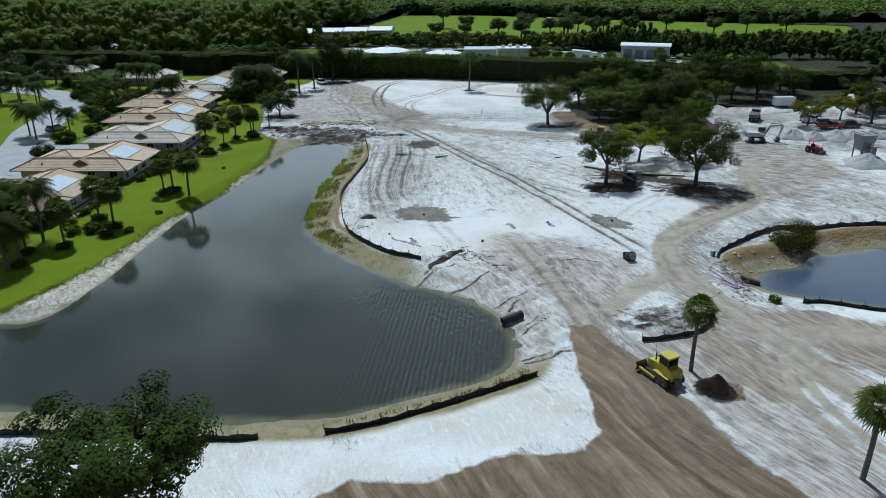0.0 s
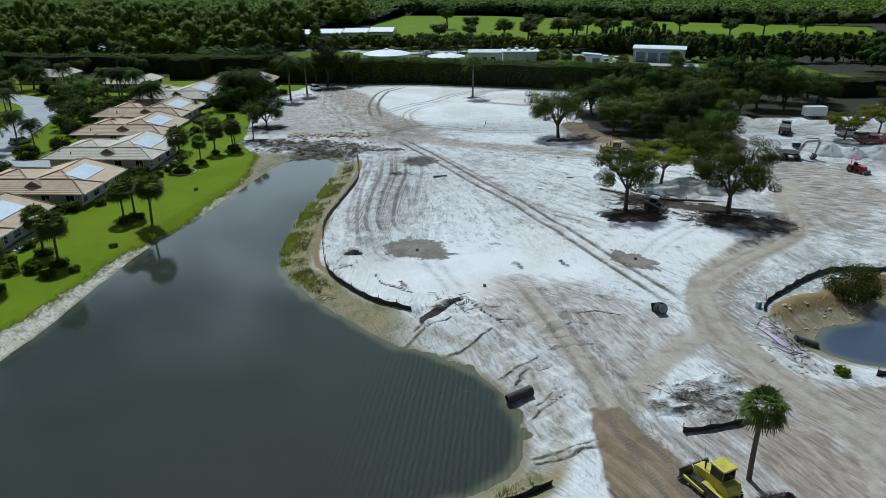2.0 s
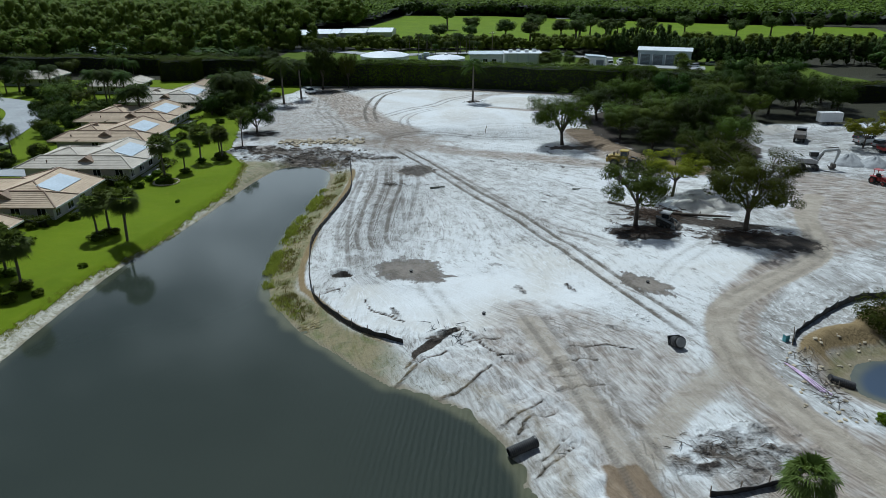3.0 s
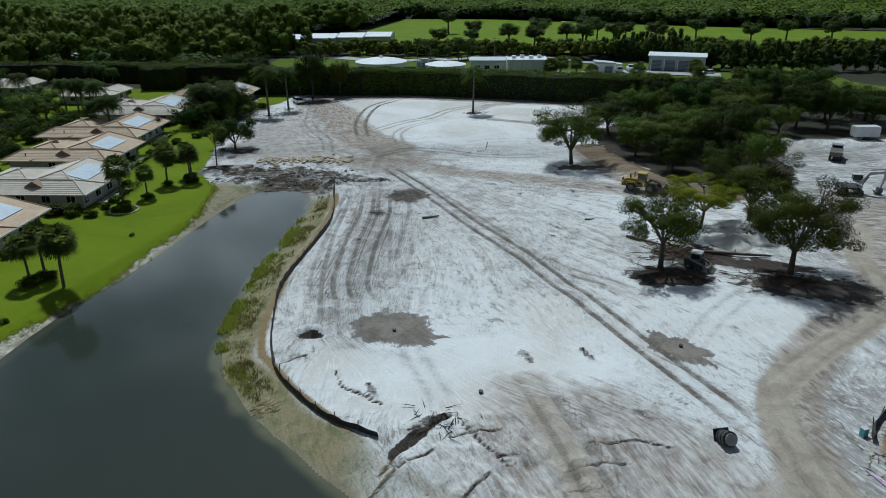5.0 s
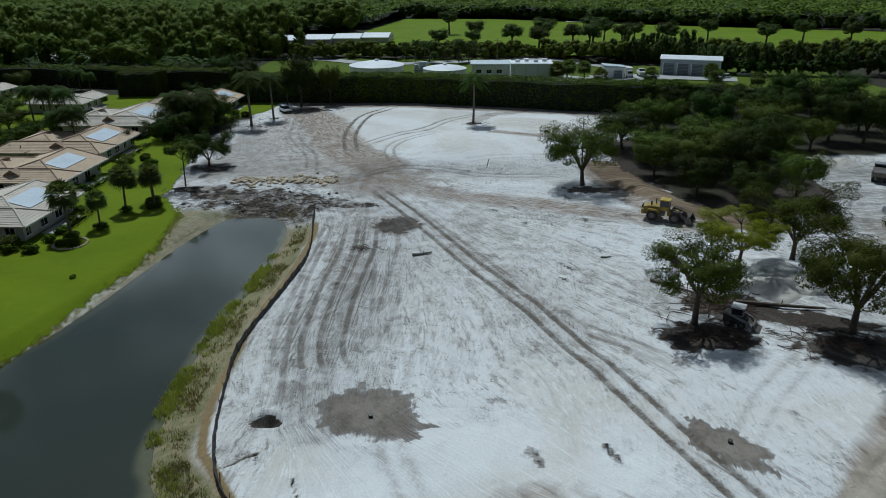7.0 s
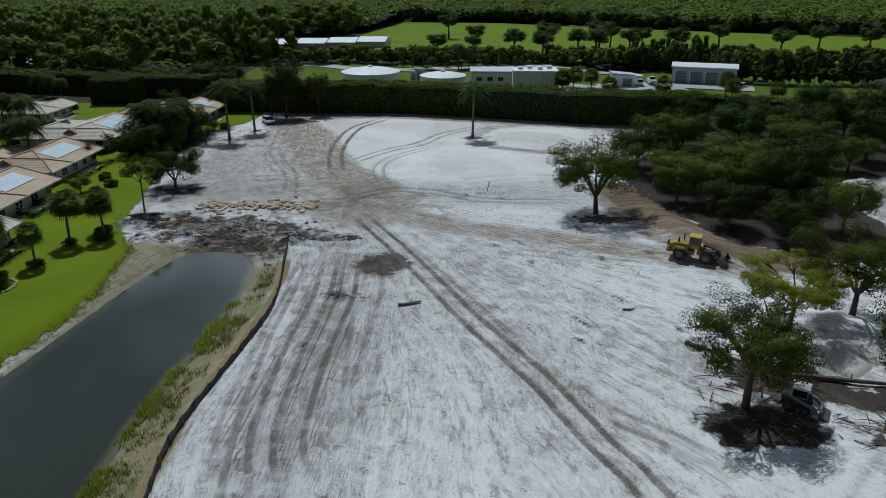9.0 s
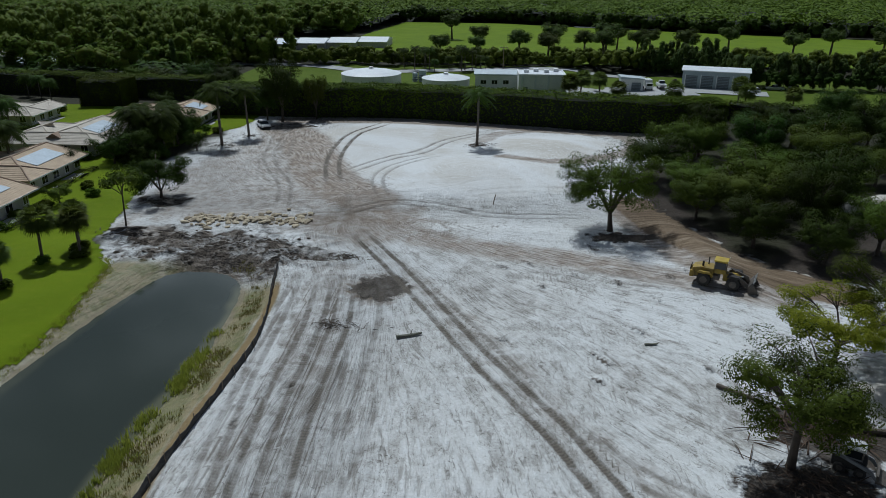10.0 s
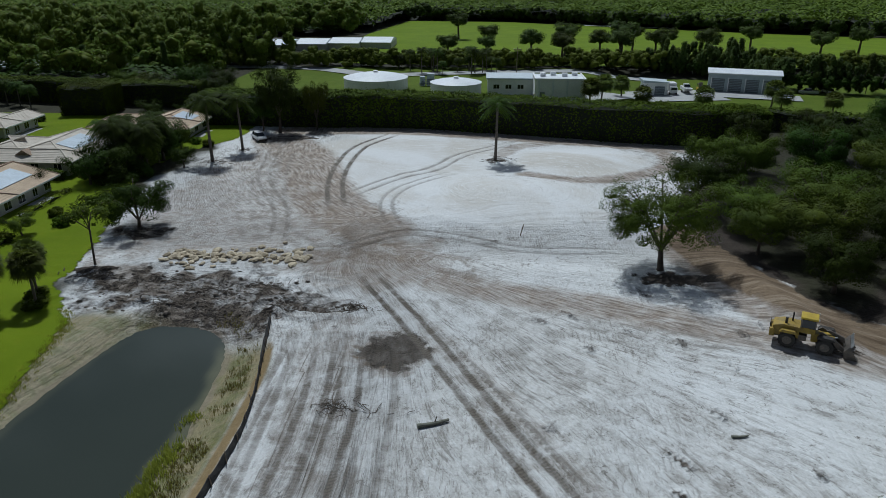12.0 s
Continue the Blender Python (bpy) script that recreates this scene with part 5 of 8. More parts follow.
for k, (x, y, s) in enumerate([(33, 190, 1.05), (37.5, 181, 0.95), (34.5, 171, 0.8), (42, 171.5, 1.0), (40, 161, 0.85), (47, 163, 1.05), (45.5, 178, 1.1), (42, 196, 1.1),
                               (50, 188, 1.1), (54, 173, 1.05), (52, 199, 1.1), (61, 193, 1.1), (45, 208, 1.05), (56, 210, 1.1), (68, 204, 1.15), (66, 217, 1.1), (38, 207, 0.85),
                               (76, 197, 1.0), (78, 212, 1.15), (50, 219, 1.0), (46.5, 154.5, 0.75), (54, 160, 0.8), (58, 180, 1.0), (88, 207, 1.05), (97, 214, 1.0),
                               (90, 224, 1.1), (77, 226, 1.1), (64, 229, 1.0), (70, 190, 0.9), (84, 196, 1.0), (93, 198, 1.0), (84, 234, 1.0), (96, 206, 0.9)]):
    wide, tall = s * rng.uniform(0.72, 1.02), s * rng.uniform(0.62, 1.15)
    if x < 76:
        tall = min(tall, (36.4 - 0.129 * (y - 6)) / 12.3)
    else:
        tall = tall * 0.84
    put(dense if x > 62 and k % 4 else (dense, olive, olive)[(k * 7) % 5 % 3], x + rng.uniform(-1.2, 1.2), y + rng.uniform(-1.2, 1.2), wide, tall, group="grove of shade trees")
for x, y, s in [(82.3, 163.5, 0.7), (93, 170, 0.75), (99, 167, 0.8), (101, 178, 0.8), (110, 170, 0.8)]:
    put(lime if x < 95 else oak_c, x, y, s * 1.15, group="trees by the parked cars")
front = broad_tree("oak_tree", 13.0, 6.6, 330, 0.23, M_DARK, "dark green tree rising beside the sand", 1.25, 62, 8, 0.3, 0.45, 0.8)
put(front, -21.6, 33.8, 1.12, 0.92, turn=220)
sabal = fan_palm("sabal_palm", 6.2, 46, 1.75, "sabal palm with a shaggy head on bare sand")
put(sabal, 22.9, 55.9, 1.0)
put(sabal, 31.1, 40.8, 1.02)
royal = feather_palm("royal_palm", 10.4, 18, 3.6, "tall royal palm with a grey trunk", 1.0, 0.24)
put(royal, 2.9, 213.7, 1.0)
put(royal, -48.6, 210.7, 1.08)
put(royal, -45.8, 219.3, 0.95)
pond_bush = bush("pond_bush", 3.2, 3.8, M_OAK, "dark green bush on the pond bank", 230, 0.2, 34)
put(pond_bush, 46.0, 87.6, 1.0)
small_bush = bush("shrub", 0.85, 1.0, M_HEDGE, "low clipped green shrub on the lawn")
put(small_bush, 36.7, 70.5, 0.85, 0.7, "low yellow-green scrub beside the pond")

# ---- planting: the lawn ----
lawn_palm = fan_palm("cabbage_palm", 5.0, 58, 2.0, "cabbage palm on the lawn with a shrub ring at its foot", 0.16)
for k, (x, y, s) in enumerate([(-52.1, 139.3, 1.15), (-50, 143.1, 0.82), (-49.6, 150.2, 1.05), (-46.2, 152.6, 0.95), (-45.2, 109.5, 1.12), (-48.8, 112, 1.0), (-49.8, 110.4, 0.9),
                               (-54.8, 97.6, 1.0), (-51, 94.4, 1.05), (-53.9, 86.2, 1.0), (-47.4, 154.9, 0.9), (-56.5, 80, 1.0), (-58, 84, 1.1)]):
    put(lawn_palm, x, y, s, group="palms on the lawn")
    if k != 4:
        put(small_bush, x + 0.2, y - 0.3, rng.uniform(1.1, 1.7), 0.85, group="shrub rings under the palms")
queen = feather_palm("queen_palm", 6.2, 30, 2.7, "feathery palm among the houses", 1.15, 0.15)
for x, y, s in [(-61.5, 202, 1.2), (-64, 204.5, 1.15), (-57, 203, 1.1), (-80, 191.5, 1.1), (-78.5, 189, 1.15), (-82, 189.5, 1.0), (-94.3, 149.2, 1.05), (-94.5, 156.6, 1.0), (-98, 153, 1.0), (-99, 133, 1.0), (-104, 137, 1.1), (-60, 205, 1.0),
                (-57.8, 209, 1.1), (-63, 207.5, 1.0), (-60, 213, 1.1), (-66, 214, 1.0), (-58, 88, 1.2), (-61, 84, 1.1), (-63.5, 89.5, 1.1), (-57, 78, 1.0), (-93, 212, 1.1), (-97, 216, 1.1), (-99.4, 213.7, 1.15), (-104, 216, 1.1), (-101, 218.5, 1.0), (-88, 152, 0.9), (-121, 262.5, 0.8), (-111.4, 257, 0.75), (-116, 260, 0.8),
                (-122, 226, 1.1), (-127, 222, 1.0), (-114, 184, 1.0), (-118, 192, 1.1), (-124, 193, 1.0), (-129, 200, 1.0), (-136, 226, 1.0)]:
    put(queen, x, y, s * 1.1, group="palms among the houses")
garden_a = broad_tree("garden_tree", 12.0, 5.8, 130, 0.36, M_DARK, "dark green garden tree among the houses", 1.9, 28, 5, 0.2, 0.36, 0.85, three=True)
garden_b = broad_tree("garden_tree", 10.5, 5.2, 130, 0.35, M_OAK, "dark green garden tree among the houses", 1.8, 26, 5, 0.22, 0.38, 0.8, three=True)
slim = broad_tree("young_tree", 9.2, 2.5, 44, 0.28, M_OAK, "slender young tree at the lawn's edge", 0.8, 12, 5, 0.45, 0.6, 0.8, 0.4)
put(slim, -45.6, 163.4, 1.08)
low_tree = broad_tree("shade_tree", 7.6, 4.7, 260, 0.21, M_DARK, "small dark rounded tree on the sand", 1.35, 46, 6, 0.14, 0.34, 0.8)
put(low_tree, -46.2, 176.3, 1.0, 1.0, label="small dark rounded tree on the sand")
for k, (x, y, s) in enumerate([(-63, 195, 0.6), (-60.5, 199, 0.75), (-58.5, 204, 0.8), (-57.8, 211, 0.8), (-61, 209, 0.75), (-60, 172, 0.4), (-69, 190, 0.35), (-65, 211, 0.6), (-58, 219.5, 0.5), (-63, 218, 0.5), (-52, 206, 0.4),
                               (-93, 171, 0.45), (-95.5, 177.5, 0.5), (-98, 183.5, 0.52), (-99.5, 190, 0.55), (-102.5, 195.5, 0.5), (-94.5, 186, 0.45), (-92.5, 193, 0.45), (-133.5, 228.5, 0.88), (-141, 226, 0.6),
                               (-136, 262.5, 0.72), (-150, 258, 0.7), (-160, 250, 0.8), (-172, 246, 0.9), (-73.8, 242, 0.5), (-66, 243, 0.45), (-121, 231, 0.55), (-117, 224, 0.5), (-70, 88, 0.45), (-76, 84, 0.5), (-112, 150, 0.6), (-118, 142, 0.6), (-150, 236, 0.6), (-84, 273, 0.7), (-77, 275, 0.75), (-91, 277, 0.8), (-70, 271, 0.65), (-65, 268, 0.5), (-98, 279, 0.75), (-80, 283, 0.8), (-72, 284, 0.75)]):
    put((garden_a, garden_a, garden_b)[k % 3], x, y, s, s * rng.uniform(0.8, 1.0), group="garden trees", label="dark green garden tree among the houses")
for x, y, s in [(-106, 205.5, 1.15), (-101.5, 203, 0.85)]:
    put(garden_b, x, y, s, s * 0.66, group="garden trees", label="broad flat yellowish-green garden tree")
STREET = [(-82, 116), (-88, 130), (-95, 146), (-100, 158), (-104, 174), (-109, 190), (-117, 203), (-129, 212), (-150, 219), (-175, 223)]
street_line = spline(STREET, 6)
garden = 0
while garden < 48:
    x, y = rng.uniform(-175, -84), rng.uniform(100, 256)
    if np.hypot(street_line[:, 0] - x, street_line[:, 1] - y).min() < 6.5:
        continue
    if any(a - 2 < x < b + 2 and c - 3 < y < d + 2 for a, b, c, d in [(-90, -58, 92, 240), (-113, -95, 223, 239), (-147, -129, 237, 253), (-167, -148, 221, 236), (-113, -95, 117, 135)]):
        continue
    if x > -128 and y > 140 or -160 < x < -112 and y > 195:
        continue
    garden += 1
    put((garden_b, queen, garden_a, garden_b)[garden % 4], x, y, rng.uniform(0.55, 1.0), rng.uniform(0.55, 0.95), group="garden trees", label="dark green garden tree among the houses")
for x, y, s in [(-64, 113.6, 1.2), (-61, 113.4, 1.1), (-57, 117.5, 1.2), (-56.6, 120.5, 1.0), (-56.6, 123.5, 1.1), (-56.8, 127, 1.2), (-54.5, 133.6, 1.3), (-57.5, 133.8, 1.4), (-60.5, 133.9, 1.3),
                (-63.5, 133.8, 1.2), (-54.2, 137.5, 1.1), (-54.4, 141, 1.1), (-55, 145, 1.1), (-56, 149, 1.2), (-53, 92, 1.5), (-50, 90.3, 1.2), (-55.5, 91.2, 1.5), (-57.5, 94, 1.4), (-58, 99.5, 1.2),
                (-58.2, 103, 1.1), (-57.8, 107, 1.1), (-61.8, 157, 1.2), (-62.5, 161, 1.2), (-63, 166, 1.2), (-61, 170, 1.4), (-47.6, 92.2, 0.9), (-55, 163, 1.4), (-54, 165.5, 1.2), (-57, 176, 1.4),
                (-60, 180, 1.4), (-58, 186, 1.3), (-56.5, 200.5, 1.2), (-53.6, 222, 1.4), (-56.8, 224, 1.4), (-46.6, 100.2, 0.7), (-44.6, 126, 0.5), (-62, 239.5, 1.2)]:
    put(small_bush, x, y, s, s * 0.9, group="garden shrubs", label="rounded dark green garden shrub")

thicket = bush("garden_thicket", 2.6, 3.2, M_DARK, "dense dark shrubbery between garden and street", 150, 0.3, 22)
for x, y, s in [(-86, 146, 0.9), (-84, 154.5, 0.8), (-87, 166, 1.0), (-90, 170, 0.9), (-91, 181, 1.1), (-90.5, 187, 1.0), (-92, 195, 1.2), (-91, 205, 1.0), (-90, 212, 1.0), (-84, 134, 0.9), (-82.5, 113, 0.9), (-66, 220, 1.0), (-61, 221.5, 0.9),
                (-59, 215, 1.0), (-62, 211, 1.1), (-57, 200, 0.9), (-60, 196, 1.0), (-64, 198, 0.9), (-104, 243, 0.5), (-100, 242, 0.5), (-72, 243, 0.8), (-63, 152.5, 0.5), (-112, 200.5, 0.8), (-109, 199, 0.9), (-120, 217.5, 0.9), (-116, 214, 0.8), (-126, 222, 0.9), (-138, 222, 0.8)]:
    put(thicket, x, y, s, s, group="garden shrubbery")

# ---- hedges ----
def hedge(name, line, depth, height, label, size=0.42, per=11):
    """A dense clipped hedge: a body coloured near-black as inner shade, covered with leaves."""
    h = thing(name, Matrix(), label, "hedge")
    p = spline(line, 6)
    t = np.gradient(p, axis=0)
    side = np.stack([t[:, 1], -t[:, 0]], 1) / np.linalg.norm(t, axis=1)[:, None]
    verts, faces, n = [], [], len(p)
    for i in range(n):
        top = height - 0.5 + 0.25 * math.sin(i * 1.7)
        a, b = p[i] + side[i] * (depth / 2 - 0.5), p[i] - side[i] * (depth / 2 - 0.5)
        verts += [(*a, -0.2), (*a, top), (*b, top), (*b, -0.2)]
    for i in range(n - 1):
        for k in range(3):
            faces.append((4 * i + k, 4 * i + k + 1, 4 * i + k + 5, 4 * i + k + 4))
    faces += [(0, 1, 2, 3), (4 * n - 1, 4 * n - 2, 4 * n - 3, 4 * n - 4)]
    # the body's near-black colour stands in for shade between the leaves
    link_mesh("body", verts, faces, M_INNER_SHADE, h)
    length = float(np.linalg.norm(np.diff(p, axis=0), axis=1).sum())
    count = int(length * (depth + 2 * height) * per)
    s = rng.uniform(0, n - 1.001, count)
    i = s.astype(int)
    base = p[i] + (p[i + 1] - p[i]) * (s - i)[:, None]
    q = rng.uniform(0, depth + 2 * height, count)
    q = np.where((q < height) & (rng.rand(count) < 0.6), height + depth * rng.rand(count), q)
    front, top = q < height, (q >= height) & (q < height + depth)
    across = np.where(front, depth / 2, np.where(top, depth / 2 - (q - height), -depth / 2))
    z = np.where(front, q, np.where(top, height, q - height - depth))
    lump = 0.35 * np.sin(base[:, 0] * 0.9) * np.sin(base[:, 1] * 0.7 + across) + rng.normal(0, 0.22, count)
    across = across + np.where(front, lump * 0.7, np.where(top, 0, -lump * 0.7))
    z = np.where(top, z + lump * 0.8, z)
    c = np.column_stack([base + side[i] * across[:, None], z])
    nrm = np.column_stack([side[i] * np.where(front, 1, np.where(top, 0, -1))[:, None], np.where(top, 1.0, -0.45)]) + unit(count) * np.where(top, 0.4, 0.22)[:, None]
    nrm /= np.linalg.norm(nrm, axis=1)[:, None]
    for end, way in ((0, -1), (n - 1, 1)):
        m = int(depth * height * per * 1.5)
        ahead = t[end] / np.linalg.norm(t[end]) * way
        spot = p[end] + ahead * (0.15 + 0.3 * rng.rand(m))[:, None] + side[end] * (rng.uniform(-0.5, 0.5, m) * depth)[:, None]
        c = np.vstack([c, np.column_stack([spot, rng.uniform(0, height, m)])])
        face = np.array([*ahead, -0.2]) + unit(m) * 0.25
        nrm = np.vstack([nrm, face / np.linalg.norm(face, axis=1)[:, None]])
    ln_ = size * rng.uniform(0.6, 1.3, len(c))
    quad_mesh("leaves", leaves(c, nrm, ln_, ln_ * 0.7), M_HEDGE, h)
    return h


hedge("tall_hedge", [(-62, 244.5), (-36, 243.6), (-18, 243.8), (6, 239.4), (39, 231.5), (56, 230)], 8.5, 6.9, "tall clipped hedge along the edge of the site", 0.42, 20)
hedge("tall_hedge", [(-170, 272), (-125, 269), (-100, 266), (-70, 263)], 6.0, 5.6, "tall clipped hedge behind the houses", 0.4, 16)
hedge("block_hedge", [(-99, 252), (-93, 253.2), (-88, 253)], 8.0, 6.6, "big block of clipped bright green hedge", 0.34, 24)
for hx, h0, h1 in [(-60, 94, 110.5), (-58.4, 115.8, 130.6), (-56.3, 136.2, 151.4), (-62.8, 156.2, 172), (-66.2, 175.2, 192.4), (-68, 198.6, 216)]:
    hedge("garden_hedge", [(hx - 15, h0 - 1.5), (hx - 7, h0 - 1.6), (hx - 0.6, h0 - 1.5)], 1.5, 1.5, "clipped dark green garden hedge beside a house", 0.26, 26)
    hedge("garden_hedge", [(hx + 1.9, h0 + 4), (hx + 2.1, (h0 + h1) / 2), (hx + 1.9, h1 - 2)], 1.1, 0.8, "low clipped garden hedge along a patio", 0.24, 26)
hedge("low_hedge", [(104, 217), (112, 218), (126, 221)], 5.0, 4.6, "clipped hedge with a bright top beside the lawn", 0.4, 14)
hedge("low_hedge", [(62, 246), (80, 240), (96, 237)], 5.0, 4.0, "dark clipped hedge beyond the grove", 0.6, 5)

# ---- woods behind ----
pine = pine_tree("casuarina_tree", 13.5, 2.6, M_PINE, "tall dark feathery tree of the windbreak")
slash = broad_tree("pine_tree", 12.0, 3.3, 90, 0.36, M_PINE, "round-headed pine standing in the meadow", 1.2, 30, 6, 0.42, 0.55, 0.75, three=True)
put(dense, -42.6, 234.6, 0.9, 1.22, group="trees by the hedge", label="ragged dark tree at the foot of the hedge")
put(dense, -46.4, 235.4, 0.5, 0.75, group="trees by the hedge", label="ragged dark tree at the foot of the hedge")
put(olive, -35.2, 237.4, 0.52, 1.06, group="trees by the hedge", label="slender tree at the foot of the hedge")
for x, y, s in [(-11, 436, 1.1), (3, 390, 0.95), (18.3, 356, 1.05), (32.7, 373, 1.15), (44.6, 364, 1.0), (55, 376, 1.2), (63, 394, 0.9), (75, 384, 0.9), (109, 388, 1.0), (83, 359, 1.1), (148, 380, 1.0),
                (50, 352, 1.1), (29, 350, 1.0), (-12, 352, 0.9), (2, 360, 0.8), (66, 366, 1.0), (125, 362, 1.0), (165, 372, 1.0)]:
    put(slash, x, y, s * 1.3, s * 1.05, group="meadow pines")
for k in range(44):
    x = rng.uniform(58, 190) if k < 30 else rng.uniform(-150, -96)
    y = ((332 if x < 88 else 301) + rng.uniform(-2, 6)) if k < 30 else 300 + rng.uniform(0, 50)
    put(pine, x, y, rng.uniform(0.5, 0.8), rng.uniform(0.55, 0.85), group="windbreak trees")
for k in range(16):
    put(royal if k % 3 else queen, rng.uniform(-30, 6), rng.uniform(318, 332), rng.uniform(0.6, 0.75), group="palms behind the tanks", label="small palm behind the water tanks")
for x, y in [(31.8, 276.5), (38.5, 284), (42, 272), (56.2, 269.5), (77, 279), (28, 272), (88, 268), (75, 268)]:
    put(lawn_palm, x, y, rng.uniform(1.2, 1.45), label="bushy palm on the utility lawn", group="palms on the utility lawn", sink=rng.uniform(2.6, 3.4))


ball = bmesh.new()
bmesh.ops.create_icosphere(ball, subdivisions=1, radius=1.0)
KNOB = np.array([tuple(v.co) for v in ball.verts])
KNOB_FACES = np.array([[v.index for v in f.verts] for f in ball.faces])
ball.free()


def woods(name, places, tall, label, size, per, material, slim=1.0, n=8):
    """Far trees that nobody could count: clumped crowns in one mesh."""
    cents, rad, hearts = [], [], []
    for x, y, s in places:
        d = unit(n)
        h = tall * s * rng.uniform(0.75, 1.25)
        w = tall * 0.42 * s
        middle = np.array([x, y, h * (0.62 if slim == 1 else 0.52)])
        cents.append(d * [w * slim, w * slim, h * 0.28 / slim] + middle)
        rad.append(np.full(n, w * 0.6 * slim) * rng.uniform(0.7, 1.2, n))
        hearts.append(np.repeat(middle[None] - [0, 0, h * 0.15], n, 0))
    cents, rad = np.vstack(cents), np.concatenate(rad)
    ob = quad_mesh(name, clumps(cents, rad, per, size, 0.85 / slim, 0.2, np.vstack(hearts), True, 0.62), material)
    knobs = cents[:, None] + KNOB[None] * (rad[:, None] * rng.uniform(0.66, 0.84, (len(rad), len(KNOB))))[..., None] * np.array([1, 1, 0.85 / slim])
    faces = (KNOB_FACES[None] + (np.arange(len(rad)) * len(KNOB))[:, None, None]).reshape(-1, 3)
    inner = link_mesh(name + "_inside", knobs.reshape(-1, 3), faces.tolist(), material, smooth=True)
    tagged(inner, "dense inner leaves of the " + name.replace("_", " "), "trees", kind="stuff")
    return tagged(ob, label, "trees", kind="stuff")


def canopy(name, x0, x1, y0, y1, step, tall, keep, material, label, crown=7.5, low=0.7):
    """The closed top of a wood: one sheet over the domes of its crowns."""
    gx, gy = np.meshgrid(np.arange(x0, x1, step), np.arange(y0, y1, step))
    gx, gy = gx + step * 0.7 * (rng.rand(*gx.shape) - 0.5), gy + step * 0.7 * (rng.rand(*gx.shape) - 0.5)
    seat = np.random.RandomState(97).rand(3, 128, 128)
    ci, cj = np.floor(gx / crown).astype(int), np.floor(gy / crown).astype(int)
    z = np.zeros(gx.shape)
    for di in (-1, 0, 1):
        for dj in (-1, 0, 1):
            i, j = ci + di, cj + dj
            u, v, w = (seat[k][i % 128, j % 128] for k in range(3))
            r2 = (gx - (i + u) * crown) ** 2 + (gy - (j + v) * crown) ** 2
            z = np.maximum(z, tall * (0.55 + 0.45 * w) * np.sqrt(np.maximum(0, 1 - r2 / (crown * (0.6 + 0.45 * w)) ** 2)))
    z = np.maximum(z, 0.1 * tall) + tall * 0.3 * lattice_noise(gx, gy, 0.03, 91)
    ok = keep(gx, gy)
    slope = np.stack([-np.gradient(z, axis=1), -np.gradient(z, axis=0), np.full(z.shape, step * 0.9)], -1)
    slope /= np.linalg.norm(slope, axis=-1)[..., None]
    leafy = ok & (z > tall * (0.3 + 0.25 * rng.rand(*z.shape)))
    tops = np.stack([gx, gy, z], -1)[leafy]
    nrm = slope[leafy] + unit(len(tops)) * 0.22
    nrm /= np.linalg.norm(nrm, axis=1)[:, None]
    size = step * 1.25 * rng.uniform(0.6, 1.3, len(tops))
    ob = quad_mesh(name, leaves(tops + unit(len(tops)) * step * 0.25, nrm, size, size * 0.8, True), material)
    tagged(ob, label, "trees", kind="stuff")
    # added near-black sheet below the leaves, painting the shade between crowns
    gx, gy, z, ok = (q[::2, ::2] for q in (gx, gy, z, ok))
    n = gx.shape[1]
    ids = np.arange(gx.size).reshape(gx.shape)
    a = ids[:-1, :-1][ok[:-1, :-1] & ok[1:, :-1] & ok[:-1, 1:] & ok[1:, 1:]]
    shade_sheet = link_mesh(name + "_shade", np.stack([gx, gy, z * low - 0.6], -1).reshape(-1, 3), np.stack([a, a + 1, a + 1 + n, a + n], 1).tolist(), M_INNER_SHADE, smooth=True)
    return tagged(shade_sheet, "near-black sheet painting the shade inside the wood under its leaves", "trees", kind="stuff")


def scatter(n, x0, x1, y0, y1, test=None):
    out = []
    while len(out) < n:
        x, y = rng.uniform(x0, x1), rng.uniform(y0, y1)
        if test is None or test(x, y):
            out.append((x, y, rng.uniform(0.7, 1.25)))
    return out


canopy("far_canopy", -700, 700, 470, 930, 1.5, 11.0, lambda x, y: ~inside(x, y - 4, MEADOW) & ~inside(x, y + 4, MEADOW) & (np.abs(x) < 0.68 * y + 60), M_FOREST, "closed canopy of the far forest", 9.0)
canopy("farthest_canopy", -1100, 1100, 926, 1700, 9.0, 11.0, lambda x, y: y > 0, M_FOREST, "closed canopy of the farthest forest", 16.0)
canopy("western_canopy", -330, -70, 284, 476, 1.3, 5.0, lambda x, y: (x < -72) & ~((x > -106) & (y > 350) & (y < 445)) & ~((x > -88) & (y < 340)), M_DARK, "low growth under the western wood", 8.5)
woods("treeline_wood", scatter(430, -100, 210, 332, 346), 5.2, "thick belt of low dark trees", 0.55, 30, M_FOREST)
woods("western_wood", scatter(360, -330, -64, 281, 480, lambda x, y: x < -66 and not (-200 < x < -135 and 318 < y < 348) and not (-106 < x and 346 < y < 440) and not (x > -82 and y < 336)), 12.0, "thick dark wood behind the houses", 0.95, 70, M_FOREST)
woods("casuarina_wood", scatter(260, -230, -66, 335, 392, lambda x, y: not (x > -106 and y > 350)), 14.0, "tall dark stand of feathery trees", 0.75, 60, M_FOREST, 0.6)
wind_line = spline([(60, 333), (82, 325), (93, 303), (118, 298), (160, 301), (235, 309)], 26)
woods("windbreak_wood", [(x + rng.normal(0, 2.2), y + rng.uniform(0, 7), s) for (x, y), s in zip(wind_line, rng.uniform(0.6, 1.15, len(wind_line)))], 7.4, "dense dark windbreak of feathery trees", 0.5, 64, M_PINE, 0.5)
